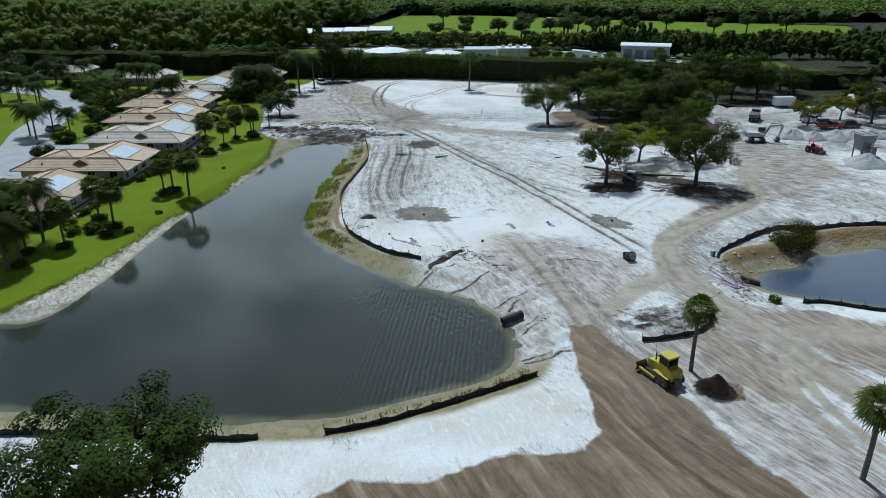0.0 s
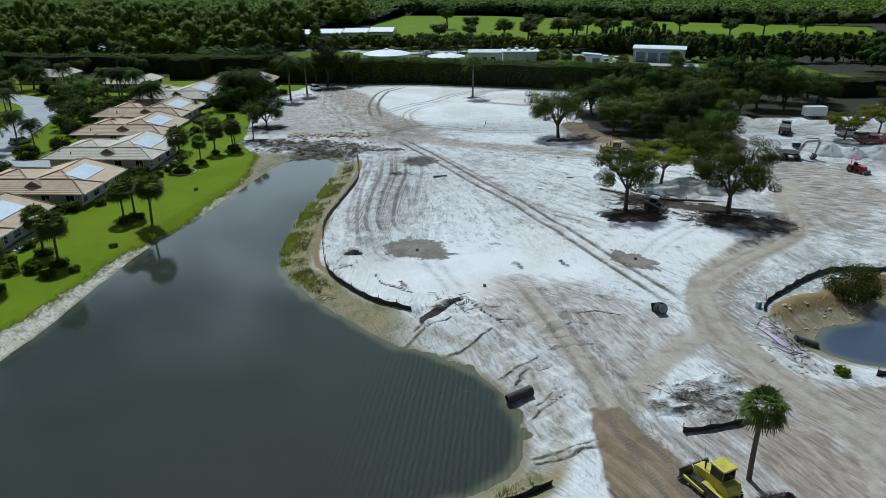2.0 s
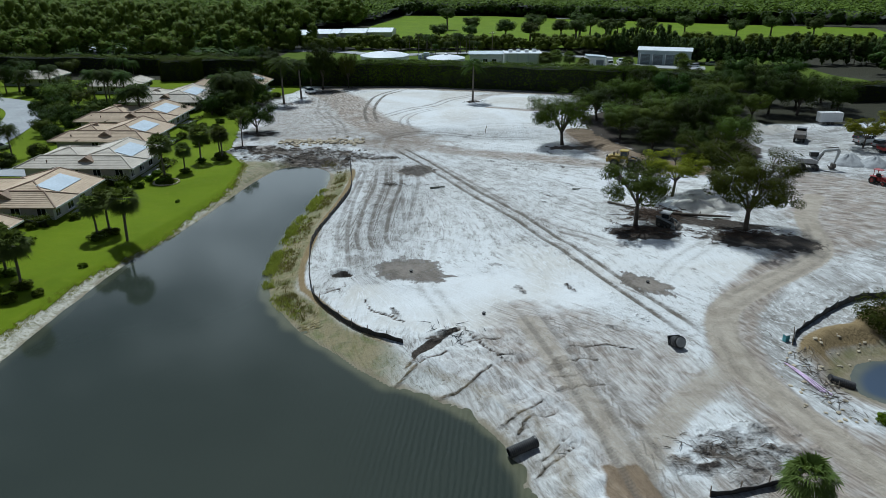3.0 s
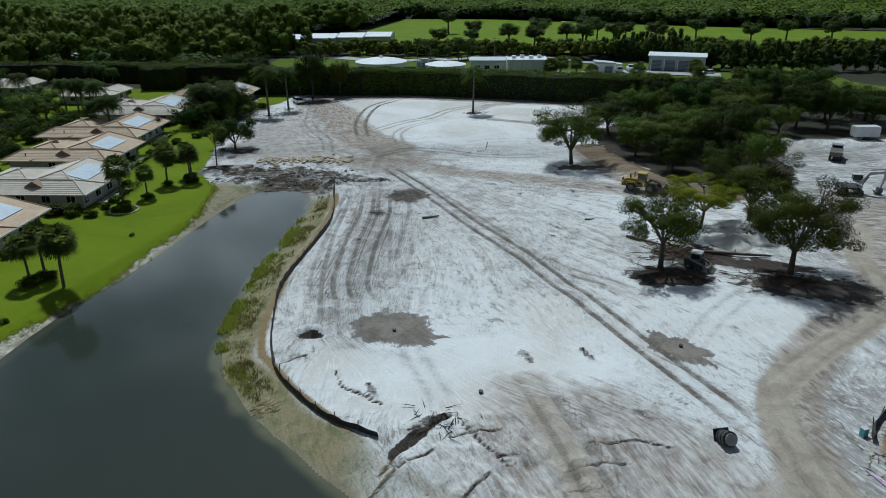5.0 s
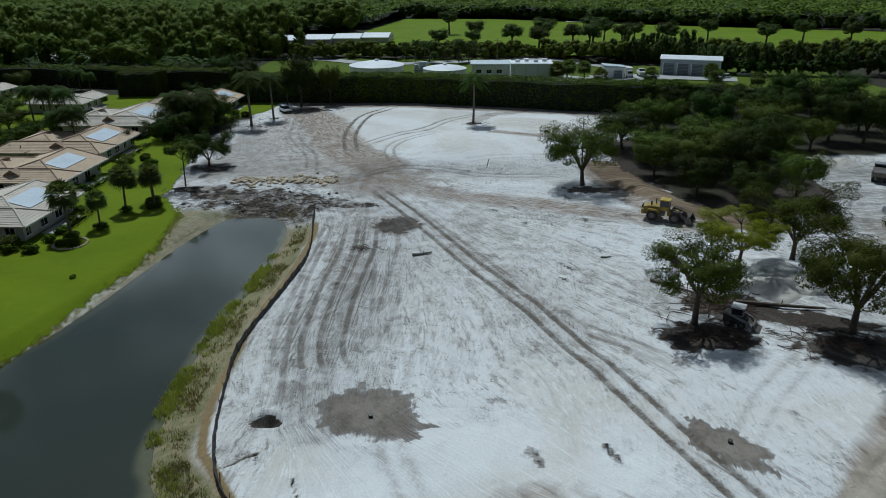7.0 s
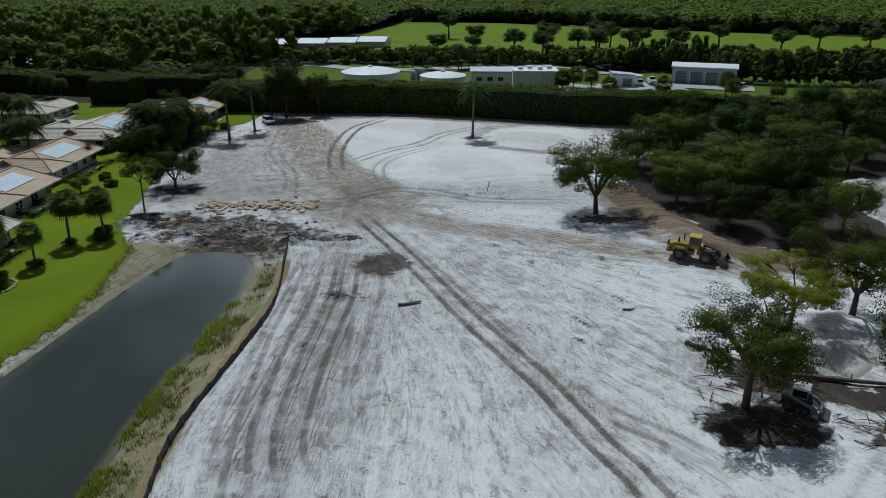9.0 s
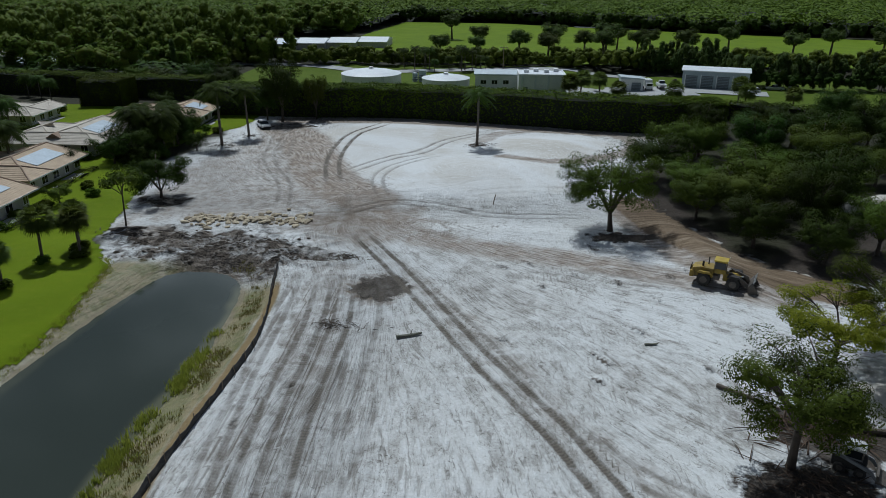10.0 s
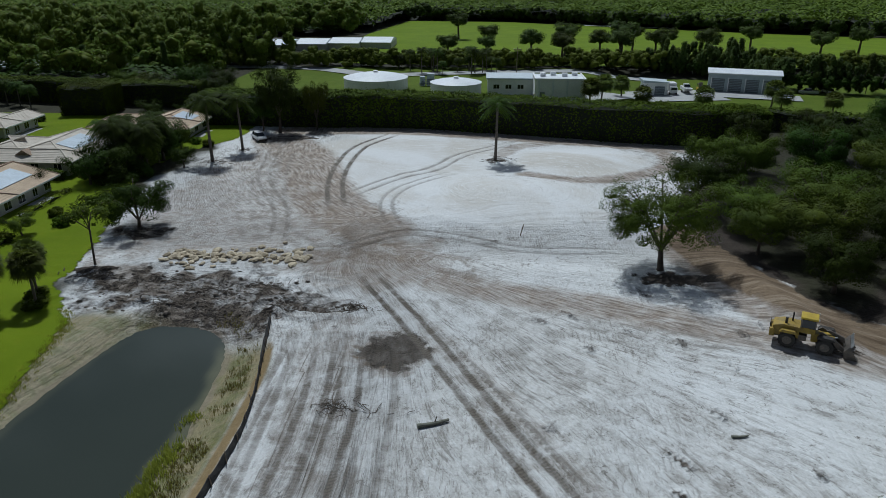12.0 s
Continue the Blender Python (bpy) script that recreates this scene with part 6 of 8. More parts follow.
woods("windbreak_foot", [(x, y + rng.uniform(-1, 4), s) for (x, y), s in zip(wind_line, rng.uniform(0.7, 1.2, len(wind_line)))], 3.4, "dark undergrowth at the foot of the windbreak", 0.45, 30, M_DARK)
woods("forest_edge", [(x, y, s) for (x, y), s in zip(spline([(-70, 552), (-46, 558), (16, 553), (80, 516), (140, 486), (232, 448)], 12)[:, :2], rng.uniform(0.7, 1.0, 61))] * 2, 9.0, "low dark edge of the far forest", 0.8, 40, M_DARK)
woods("eastern_wood", scatter(330, 132, 330, 175, 330, lambda x, y: x > 134 + max(0, y - 262) * 0.6), 8.0, "dark wood east of the site", 0.85, 40, M_DARK)
woods("western_garden_wood", scatter(200, -300, -150, 90, 262), 8.0, "garden trees beyond the western houses", 0.75, 44, M_DARK)

# ---- buildings ----
M_TILE = plain("roof_tile", (0.52, 0.405, 0.285), (0.42, 0.32, 0.225), 0.6, 0.85, vary=0.1)
M_TILE_PALE = plain("pale_roof_tile", (0.58, 0.53, 0.455), (0.46, 0.41, 0.345), 0.6, 0.85)
M_CAP = plain("ridge_tile", (0.33, 0.24, 0.17), (0.24, 0.17, 0.125), 1.5, 0.85)
M_STUCCO = plain("stucco", (0.56, 0.55, 0.52), (0.45, 0.44, 0.41), 0.8, 0.9)
M_PATIO = plain("blue_white_patio_sheet", (0.44, 0.52, 0.60), (0.36, 0.43, 0.50), 0.35, 0.4)
M_PANEL = plain("white_roof_sheet", (0.70, 0.74, 0.78), (0.60, 0.64, 0.68), 0.4, 0.45)
M_WHITE = plain("white_paint", (0.82, 0.83, 0.84), (0.74, 0.75, 0.76), 0.5, 0.6)
M_GREYBLUE = plain("grey_blue_sheet", (0.46, 0.53, 0.58), (0.38, 0.44, 0.48), 0.6, 0.5)
M_SHUTTER = plain("grey_shutter", (0.17, 0.20, 0.225), (0.13, 0.15, 0.17), 1.0, 0.55)
M_TRIM = plain("brown_trim", (0.20, 0.14, 0.10), None, 1.0, 0.7)
M_PAVING = plain("pale_concrete", (0.40, 0.41, 0.41), (0.31, 0.315, 0.31), 0.25, 0.9)
M_STREET = plain("street_concrete", (0.36, 0.38, 0.40), (0.29, 0.30, 0.31), 0.2, 0.9)


def make_glass():
    m, ns, ln = nodes_of("dark_glass")
    b = ns["Principled BSDF"]
    b.inputs["Base Color"].default_value = (0.012, 0.016, 0.02, 1)
    b.inputs["Roughness"].default_value = 0.06
    return m


M_GLASS = make_glass()


def hip_roof(x0, x1, y0, y1, eave, slope, ridge_on_x=True, course=0.42, thick=0.035, gable=False):
    """Four slopes laid in overlapping courses, with the ridge along the longer way."""
    verts, faces, caps = [], [], []
    half = (y1 - y0) / 2 if ridge_on_x else (x1 - x0) / 2
    top = eave + slope * half
    if ridge_on_x:
        a, b = Vector((x0 + half, (y0 + y1) / 2, top)), Vector((x1 - half, (y0 + y1) / 2, top))
    else:
        a, b = Vector(((x0 + x1) / 2, y0 + half, top)), Vector(((x0 + x1) / 2, y1 - (0.0 if gable else half), top))
    c = [Vector((x0, y0, eave)), Vector((x1, y0, eave)), Vector((x1, y1, eave)), Vector((x0, y1, eave))]
    if ridge_on_x:
        sides = [(c[0], c[1], a, b), (c[1], c[2], b, b), (c[2], c[3], b, a), (c[3], c[0], a, a)]
        hips = [(c[0], a), (c[1], b), (c[2], b), (c[3], a), (a, b)]
    else:
        sides = [(c[0], c[1], a, a), (c[1], c[2], a, b), (c[2], c[3], b, b), (c[3], c[0], b, a)]
        hips = [(c[0], a), (c[1], a), (c[2], b), (c[3], b), (a, b)]
    n = max(3, int(half * math.sqrt(1 + slope * slope) / course))
    lift = Vector((0, 0, thick))
    for p, q, r, s in sides:
        i = len(verts)
        verts += [p - lift * 0.2, q - lift * 0.2, p + lift, q + lift]
        for k in range(1, n + 1):
            lo, hi = p.lerp(r, k / n), q.lerp(s, k / n)
            verts += [lo, hi] + ([lo + lift, hi + lift] if k < n else [])
        for j in range(i, len(verts) - 2, 2):
            faces.append((j, j + 1, j + 3, j + 2))
    i = len(verts)
    verts += [v - Vector((0, 0, 0.16)) for v in c] + [v.copy() for v in c]
    faces += [(i + 3, i + 2, i + 1, i)] + [(i + k, i + (k + 1) % 4, i + 4 + (k + 1) % 4, i + 4 + k) for k in range(4)]
    for p, q in hips:
        caps.append(tube([p + Vector((0, 0, 0.04)), q + Vector((0, 0, 0.05))], [0.13, 0.13], 6))
    return (verts, faces), caps


def window_part(parent, m, w, h):
    fr = part("window", box((w + 0.16, 0.12, h + 0.16), m, 0.02), M_WHITE, parent)
    part("pane", box((w, 0.14, h), m @ pose(0, -0.01, 0)), M_GLASS, fr)
    part("sill", box((w + 0.3, 0.2, 0.07), m @ pose(0, -0.06, -h / 2 - 0.1)), M_WHITE, fr)
    part("mullion", box((0.06, 0.17, h), m @ pose(0, -0.01, 0)), M_WHITE, fr)


def house(x0, x1, y0, y1, label, tile, wing=14.4, eave=2.45, panel=True, vent=True):
    """A low house of crossed hip roofs; the lake side is towards +x."""
    cx, cy = (x0 + x1) / 2, (y0 + y1) / 2
    h = thing("house", pose(cx, cy, height_at(cx, cy)), label, "house", "row of low houses")
    a, b, c, d = x0 - cx, x1 - cx, y0 - cy, y1 - cy
    e = 1.2
    part("wall", box((b - a - 2 * e, d - c - 2 * e, eave + 0.1), pose(0, 0, eave / 2 - 0.1)), M_STUCCO, h)
    tubes = []
    blocks = [(a, b, c, c + 6.6, True, 0.45), (b - wing, b, c, d, False, 0.27), (a, b - wing * 0.7, c + 3.6, d, True, 0.28)]
    for k, (p, q, r, s, along, pitch) in enumerate(blocks):
        (v, f), caps = hip_roof(p, q, r + (0.004 * k), s - 0.004 * k, eave + 0.012 * k, pitch, along, gable=k == 1)
        roof = link_mesh("roof", v, f, tile, h)
        bm = bmesh.new()
        bm.from_mesh(roof.data)
        bmesh.ops.remove_doubles(bm, verts=bm.verts, dist=0.012)
        bm.to_mesh(roof.data)
        bm.free()
        tubes += caps
    for v, f in tubes:
        link_mesh("ridge_cap", v, f, M_CAP if tile is M_TILE else M_TILE_PALE, h)
    sl = math.degrees(math.atan(0.27))
    if panel:
        part("patio_roof", box((3.5, (d - c) * 0.46, 0.1), pose(b - wing * 0.29, c + (d - c) * 0.6, eave + 0.27 * wing * 0.29 + 0.1, 0, sl, 0), 0.02), M_PATIO, h, "pale blue-white sheet patio roof")
    if vent:
        g = prism([(-1.4, 0), (1.4, 0), (0, 0.85)], 2.2, pose(b - wing * 0.62, c + 2.6, eave + 0.85))
        vent_ob = part("gable_vent", g, M_CAP, h, "brown gabled roof vent")
        part("louvre", box((1.3, 0.06, 0.3), pose(b - wing * 0.62, c + 1.48, eave + 1.08)), M_TRIM, vent_ob)
    for k in range(2):
        part("vent_pipe", cyl(0.12, 0.5, pose(b - wing - 1.5 - k * 2.4, c + 1.6 + k * 0.5, eave + 0.85), 10), M_TRIM, h)
    n = int((d - c - 3) / 2.6)
    for k in range(n):
        y = c + 2.2 + k * (d - c - 4.2) / max(1, n - 1)
        window_part(h, pose(b - e + 0.02, y, 1.35, 0, 0, 90), 1.5 if k % 3 else 1.0, 1.5)
    for k in range(3):
        window_part(h, pose(b - 3 - k * 4.0, c + e - 0.02, 1.45), 1.3, 1.1)
    part("fascia", box((0.06, d - c + 0.1, 0.24), pose(b + 0.05, 0, eave - 0.08)), M_WHITE, h)
    part("patio_slab", box((1.8, (d - c) * 0.5, 0.2), pose(b + 0.3, 0, 0.05)), M_PAVING, h, "pale concrete patio slab")
    return h


house(-80, -60.0, 94.0, 110.5, "low house with tan tiled hip roofs beside the lawn", M_TILE)
house(-79.5, -58.4, 115.8, 130.6, "low house with tan tiled hip roofs and grey walls", M_TILE)
house(-77.5, -56.3, 136.2, 151.4, "low house with pale cream tiled hip roofs", M_TILE_PALE)
house(-83, -62.8, 156.2, 172, "low house with tan tiled hip roofs and white patio sheet", M_TILE)
house(-88, -66.2, 175.2, 192.4, "low house with tan tiled hip roofs behind palms", M_TILE)
house(-88.5, -68, 198.6, 216, "low house with beige tiled hip roofs among trees", M_TILE_PALE)
house(-80, -58.5, 225.5, 238, "low brown-roofed house with a bright white patio roof", M_TILE, 12.4)
house(-112, -96, 224, 238, "low house with a grey-brown hip roof under trees", M_TILE_PALE, 8, panel=False, vent=False)
house(-146, -130, 238, 252, "low house with a beige hip roof far among trees", M_TILE_PALE, 8, panel=False, vent=False)
house(-166, -149, 222, 235, "low house with a tan hip roof far among trees", M_TILE, 8, panel=False, vent=False)
house(-160, -143, 312, 325, "low house with a white roof glimpsed in the wood", M_WHITE, 8, panel=False, vent=False)
house(-196, -172, 326, 340, "low pale-roofed house glimpsed in the wood", M_TILE_PALE, 8, panel=False, vent=False)
house(-112, -96, 118, 134, "low house with a tan hip roof across the street", M_TILE, 8, panel=False, vent=False)

# a pavilion east of the site
pav = thing("pavilion", pose(109, 184, height_at(109, 184)), "square pavilion with a cream hip roof", "pavilion")
(pv, pf), pc = hip_roof(-6.5, 6.5, -6.0, 6.0, 2.7, 0.42, True)
link_mesh("roof", pv, pf, M_TILE_PALE, pav)
for cv, cf in pc:
    link_mesh("ridge_cap", cv, cf, M_TILE_PALE, pav)
for px in (-5.6, 5.6):
    for py in (-5.2, 0, 5.2):
        part("post", box((0.3, 0.3, 2.9), pose(px, py, 1.3), 0.03), M_WHITE, pav)
part("wall", box((8, 7, 2.7), pose(0, 1, 1.3)), M_STUCCO, pav)


def tank(x, y, radius, height, label):
    t = thing("water_tank", pose(x, y, height_at(x, y)), label, "tank", "water tanks")
    part("shell", cyl(radius, height, pose(0, 0, height / 2), 48), M_WHITE, t, smooth=False)
    bm = bmesh.new()
    rings = [(radius + 0.12, height), (radius + 0.12, height + 0.12), (radius * 0.72, height + radius * 0.085), (radius * 0.4, height + radius * 0.135), (0.6, height + radius * 0.16)]
    rows = [[bm.verts.new((r * math.cos(a), r * math.sin(a), z)) for a in np.linspace(0, 2 * math.pi, 48, endpoint=False)] for r, z in rings]
    for lo, hi in zip(rows, rows[1:]):
        for k in range(48):
            bm.faces.new((lo[k], lo[(k + 1) % 48], hi[(k + 1) % 48], hi[k]))
    bm.faces.new(rows[-1])
    part("dome", bm, M_PANEL, t, "bright white domed roof")
    part("roof_hatch", cyl(0.7, 0.55, pose(0, 0, height + radius * 0.16 + 0.2), 14), M_WHITE, t)
    lad = part("ladder", box((0.06, 0.06, height + 0.8), pose(radius * 0.5 - 0.25, -radius * 0.88, height / 2)), M_GREYBLUE, t)
    part("ladder_rail", box((0.06, 0.06, height + 0.8), pose(radius * 0.5 + 0.25, -radius * 0.88, height / 2)), M_GREYBLUE, lad)
    for k in range(int(height / 0.35)):
        part("rung", box((0.5, 0.04, 0.04), pose(radius * 0.5, -radius * 0.88, 0.3 + k * 0.35)), M_GREYBLUE, lad)
    for k in range(3):
        part("seam", cyl(radius + 0.02, 0.06, pose(0, 0, 0.7 + k * height / 3.2), 48), M_WHITE, t)
    return t


tank(-30.3, 293, 9.2, 3.1, "wide white water tank with a shallow domed roof")
tank(-6.9, 286.5, 7.1, 2.9, "smaller white water tank with a domed roof")
flue = thing("pipework", pose(-17.2, 298, height_at(-17.2, 298)), "blue-grey pump and pipes beside the tank", "machinery")
part("motor", cyl(0.8, 2.6, pose(0, 0, 1.4), 16), M_GREYBLUE, flue)
part("tower", box((2.2, 1.8, 3.6), pose(2.4, 0, 1.8), 0.08), M_GREYBLUE, flue)
for k in range(3):
    part("pipe", cyl(0.18, 3.4, pose(0.8 + k * 0.8, -1.3, 0.8 + k * 0.6, 0, 90, 0), 12), M_SHUTTER, flue)

pump = thing("pump_house", pose(14.6, 285, height_at(14.6, 285)), "white flat-roofed pump house in two parts", "building")
part("wall", box((13.0, 10, 4.3), pose(-6.2, 3.5, 2.15), 0.05), M_WHITE, pump)
part("roof", box((13.8, 10.8, 0.35), pose(-6.2, 3.5, 4.45), 0.05), M_GREYBLUE, pump)
part("wall", box((13.2, 10.5, 5.4), pose(6.2, -4.6, 2.7), 0.05), M_WHITE, pump)
part("parapet", box((13.5, 0.3, 0.5), pose(6.2, -9.8, 5.6), 0.05), M_WHITE, pump)
part("parapet", box((0.3, 10.5, 0.5), pose(-0.3, -4.6, 5.6), 0.05), M_WHITE, pump)
part("parapet", box((0.3, 10.5, 0.5), pose(12.7, -4.6, 5.6), 0.05), M_WHITE, pump)
part("roof", box((12.9, 10.2, 0.2), pose(6.2, -4.6, 5.48)), M_PANEL, pump)
for k in range(3):
    window_part(pump, pose(-10.3 + k * 3.3, -1.52, 2.3), 1.6, 1.1)
for k in range(4):
    part("pilaster", box((0.5, 0.3, 5.5), pose(0.6 + k * 3.7, -10.0, 2.75), 0.03), M_PANEL, pump)
pd = part("door", box((1.2, 0.14, 2.3), pose(1.6, -9.92, 1.15)), M_SHUTTER, pump, "grey steel door")
part("handle", box((0.08, 0.1, 0.2), pose(2.0, -10.02, 1.1)), M_WHITE, pd)
for k in range(4):
    part("roof_unit", box((1.4, 1.2, 0.9), pose(2 + k * 2.9, -4 + (k % 2) * 2, 6.0), 0.05), M_WHITE, pump)

shed = thing("shed", pose(50, 296.5, height_at(50, 296.5)), "small white shed with a grey shutter", "shed")
part("wall", box((6.6, 5, 3.8), pose(0, 0, 1.9), 0.04), M_WHITE, shed)
part("roof", prism([(-3.7, 0), (3.7, 0), (3.7, 0.2), (-3.7, 0.75)], 5.8, pose(0, 0, 3.8)), M_GREYBLUE, shed)
sd = part("shutter", box((2.8, 0.12, 2.8), pose(1.2, -2.52, 1.4)), M_SHUTTER, shed)
for k in range(6):
    part("slat", box((2.7, 0.05, 0.06), pose(1.2, -2.6, 0.4 + k * 0.45)), M_GREYBLUE, sd)

ware = thing("warehouse", pose(78.4, 305.5, height_at(78.4, 305.5), 0, 0, -17) @ Matrix.Diagonal((1.07, 1.07, 1.0, 1)), "pale grey-blue metal warehouse with four roller doors", "warehouse")
part("wall", box((18.4, 9.5, 5.4), pose(0, 0, 2.7), 0.04), M_GREYBLUE, ware, "pale ribbed metal walls")
part("roof", prism([(-5.0, 0), (5.0, 0), (5.0, 0.2), (0, 1.0), (-5.0, 0.2)], 19.2, pose(0, 0, 5.4, 0, 0, 90)), M_PANEL, ware, "white sheet metal gable roof")
for k in range(30):
    part("rib", box((0.08, 0.06, 5.3), pose(-9.0 + k * 0.62, -4.78, 2.65)), M_GREYBLUE, ware)
for k in range(4):
    dr = part("roller_door", box((3.3, 0.16, 4.0), pose(-6.6 + k * 4.4, -4.8, 2.0)), M_SHUTTER, ware, "dark grey roller door")
    for j in range(8):
        part("slat", box((3.2, 0.05, 0.06), pose(-6.6 + k * 4.4, -4.9, 0.3 + j * 0.48)), M_GREYBLUE, dr)
    part("door_frame", box((0.25, 0.22, 4.3), pose(-8.4 + k * 4.4, -4.82, 2.15)), M_WHITE, ware)
part("gutter", box((19.2, 0.18, 0.18), pose(0, -5.05, 5.45)), M_WHITE, ware)

nursery = thing("nursery_building", pose(-64, 391, 0), "long low building with a white sheet roof", "building")
for k in range(4):
    part("wall", box((13, 20, 2.6), pose(-20 + k * 13.1, k * 4.2, 1.3)), M_STUCCO, nursery)
    part("roof", prism([(-10.8, 0), (10.8, 0), (10.8, 0.15), (0, 1.5), (-10.8, 0.15)], 13.0, pose(-20 + k * 13.1, k * 4.2, 2.6, 0, 0, 90)), M_PANEL, nursery, "white sheet roof bay")


def slab(name, line, width, material, label, lift=0.16):
    p = spline(line, 8)
    t = np.gradient(p, axis=0)
    side = np.stack([t[:, 1], -t[:, 0]], 1) / np.linalg.norm(t, axis=1)[:, None]
    verts, faces = [], []
    for c, s in zip(p, side):
        for k in (-0.5, 0.5):
            q = c + s * width * k
            verts.append((*q, height_at(*c) + lift))
    for i in range(len(p) - 1):
        faces.append((2 * i, 2 * i + 1, 2 * i + 3, 2 * i + 2))
    ob = link_mesh(name, verts, faces, material)
    return tagged(ob, label, "road", kind="structure")


slab("street", STREET, 9.0, M_STREET, "pale concrete street curving between gardens", 0.2)
slab("driveway", [(-97, 150), (-88, 143), (-78, 142)], 5.0, M_STREET, "pale concrete driveway", 0.21)
slab("driveway", [(-92, 137), (-84, 124), (-78, 122)], 4.5, M_STREET, "pale concrete driveway", 0.21)
slab("service_road", [(-100, 334), (-60, 332), (-34, 318), (-12, 322), (30, 330), (60, 322)], 7.0, M_PAVING, "pale concrete service road behind the tanks", 0.3)
slab("paved_yard", [(26, 280), (44, 291), (68, 296)], 17.0, M_PAVING, "pale concrete yard between the buildings", 0.32)
slab("paved_apron", [(62, 299), (90, 291)], 9.0, M_PAVING, "pale concrete apron before the warehouse", 0.34)

# ---- machines and vehicles ----
M_YELLOW = plain("machine_yellow", (0.50, 0.36, 0.015), (0.33, 0.235, 0.02), 1.4, 0.45)
M_MUDDY = plain("muddy_machine_yellow", (0.36, 0.245, 0.018), (0.16, 0.115, 0.03), 1.1, 0.6)
M_DOZER = plain("dozer_yellow", (0.55, 0.47, 0.04), (0.36, 0.30, 0.04), 1.4, 0.45)
M_STEEL = plain("worn_steel", (0.10, 0.095, 0.09), (0.20, 0.17, 0.14), 1.8, 0.55, 0.6)
M_BLACK = plain("black_rubber", (0.022, 0.021, 0.02), (0.05, 0.045, 0.04), 2.0, 0.85)
M_GREY = plain("grey_machine_paint", (0.24, 0.25, 0.26), (0.15, 0.155, 0.16), 1.2, 0.5)
M_LIGHT = plain("pale_machine_paint", (0.55, 0.56, 0.56), (0.40, 0.40, 0.39), 1.2, 0.45)
M_RED = plain("red_paint", (0.36, 0.025, 0.022), (0.24, 0.02, 0.02), 1.2, 0.4)
M_NAVY = plain("navy_paint", (0.03, 0.045, 0.08), None, 1.0, 0.35)
M_SILVER = plain("silver_paint", (0.40, 0.42, 0.44), None, 1.0, 0.35, 0.3)
M_CARWHITE = plain("white_car_paint", (0.74, 0.75, 0.76), (0.66, 0.67, 0.68), 0.8, 0.3, bump=0.0)
M_DARKCAR = plain("dark_car_paint", (0.02, 0.022, 0.025), None, 0.8, 0.3, bump=0.0)
M_LAMP = plain("lamp_glass", (0.70, 0.70, 0.66), None, 1.0, 0.15, bump=0.0)


def wheel(parent, x, y, r, w, rim=None, name="wheel"):
    turn = pose(x, y, r, 90, 0, 0)
    hub = part(name, cyl(r, w, turn, 24, bevel=0.07 * r), M_BLACK, parent)
    part("rim", cyl(r * 0.56, w + 0.06, turn, 16, bevel=0.03), rim or M_STEEL, hub)
    part("hub", cyl(r * 0.2, w + 0.16, turn, 10), M_STEEL, hub)
    if r > 0.5:
        for k in range(14):
            a = 360 * k / 14
            part("tread", box((0.12 * r, w * 0.9, 0.16 * r), pose(x, y, r, 0, a, 0) @ pose(0, 0, r * 0.98, 0, 0, 14)), M_BLACK, hub)
    return hub


def track_unit(parent, y, length, height, width):
    """An endless track: a rounded belt with shoes round rollers."""
    n, r = 34, height / 2
    run = length - height
    total = 2 * run + 2 * math.pi * r
    bm = bmesh.new()
    prism([(x, z) for x, z in [(-run / 2 + r * 0.86 * math.cos(a), r + r * 0.86 * math.sin(a)) for a in np.linspace(math.pi / 2, 1.5 * math.pi, 9)]
           + [(run / 2 + r * 0.86 * math.cos(a), r + r * 0.86 * math.sin(a)) for a in np.linspace(-math.pi / 2, math.pi / 2, 9)]], width * 0.8, pose(0, y, 0), bm)
    tr = part("track", bm, M_STEEL, parent)
    for k in range(n):
        s = total * k / n
        if s < run:
            m = pose(-run / 2 + s, y, 0.03)
        elif s < run + math.pi * r:
            a = (s - run) / r
            m = pose(run / 2 + r * math.sin(a), y, r - r * math.cos(a), 0, -math.degrees(a), 0)
        elif s < 2 * run + math.pi * r:
            m = pose(run / 2 - (s - run - math.pi * r), y, height - 0.03)
        else:
            a = (s - 2 * run - math.pi * r) / r
            m = pose(-run / 2 - r * math.sin(a), y, r + r * math.cos(a), 0, -math.degrees(a), 0)
        part("track_shoe", box((total / n * 0.8, width, 0.07), m), M_BLACK, tr)
    for k in range(4):
        part("roller", cyl(r * 0.4, width * 0.9, pose(-run / 2 + run * k / 3, y, r * 0.5, 90, 0, 0), 14), M_GREY, tr)
    return tr


def cab(parent, x, z, l, w, h, roof, colour, tilt=0.0):
    c = part("cab", box((l, w, h * 0.36), pose(x, 0, z + h * 0.18), 0.05), colour, parent)
    part("cab_glass", box((l * 0.94, w * 0.94, h * 0.55), pose(x, 0, z + h * 0.62), 0.03), M_GLASS, c, "dark cab windows")
    for sx in (-1, 1):
        for sy in (-1, 1):
            part("cab_post", box((0.1, 0.1, h * 0.6), pose(x + sx * l * 0.46, sy * w * 0.46, z + h * 0.64), 0.02), M_STEEL, c)
    part("cab_roof", box((l * 1.14, w * 1.1, 0.2), pose(x, 0, z + h, 0, tilt, 0), 0.07), roof, c)
    part("seat", box((0.5, 0.5, 0.6), pose(x - 0.1, 0, z + h * 0.35), 0.05), M_BLACK, c)
    return c


def ground_pose(x, y, turn):
    return pose(x, y, height_at(x, y), 0, 0, turn)


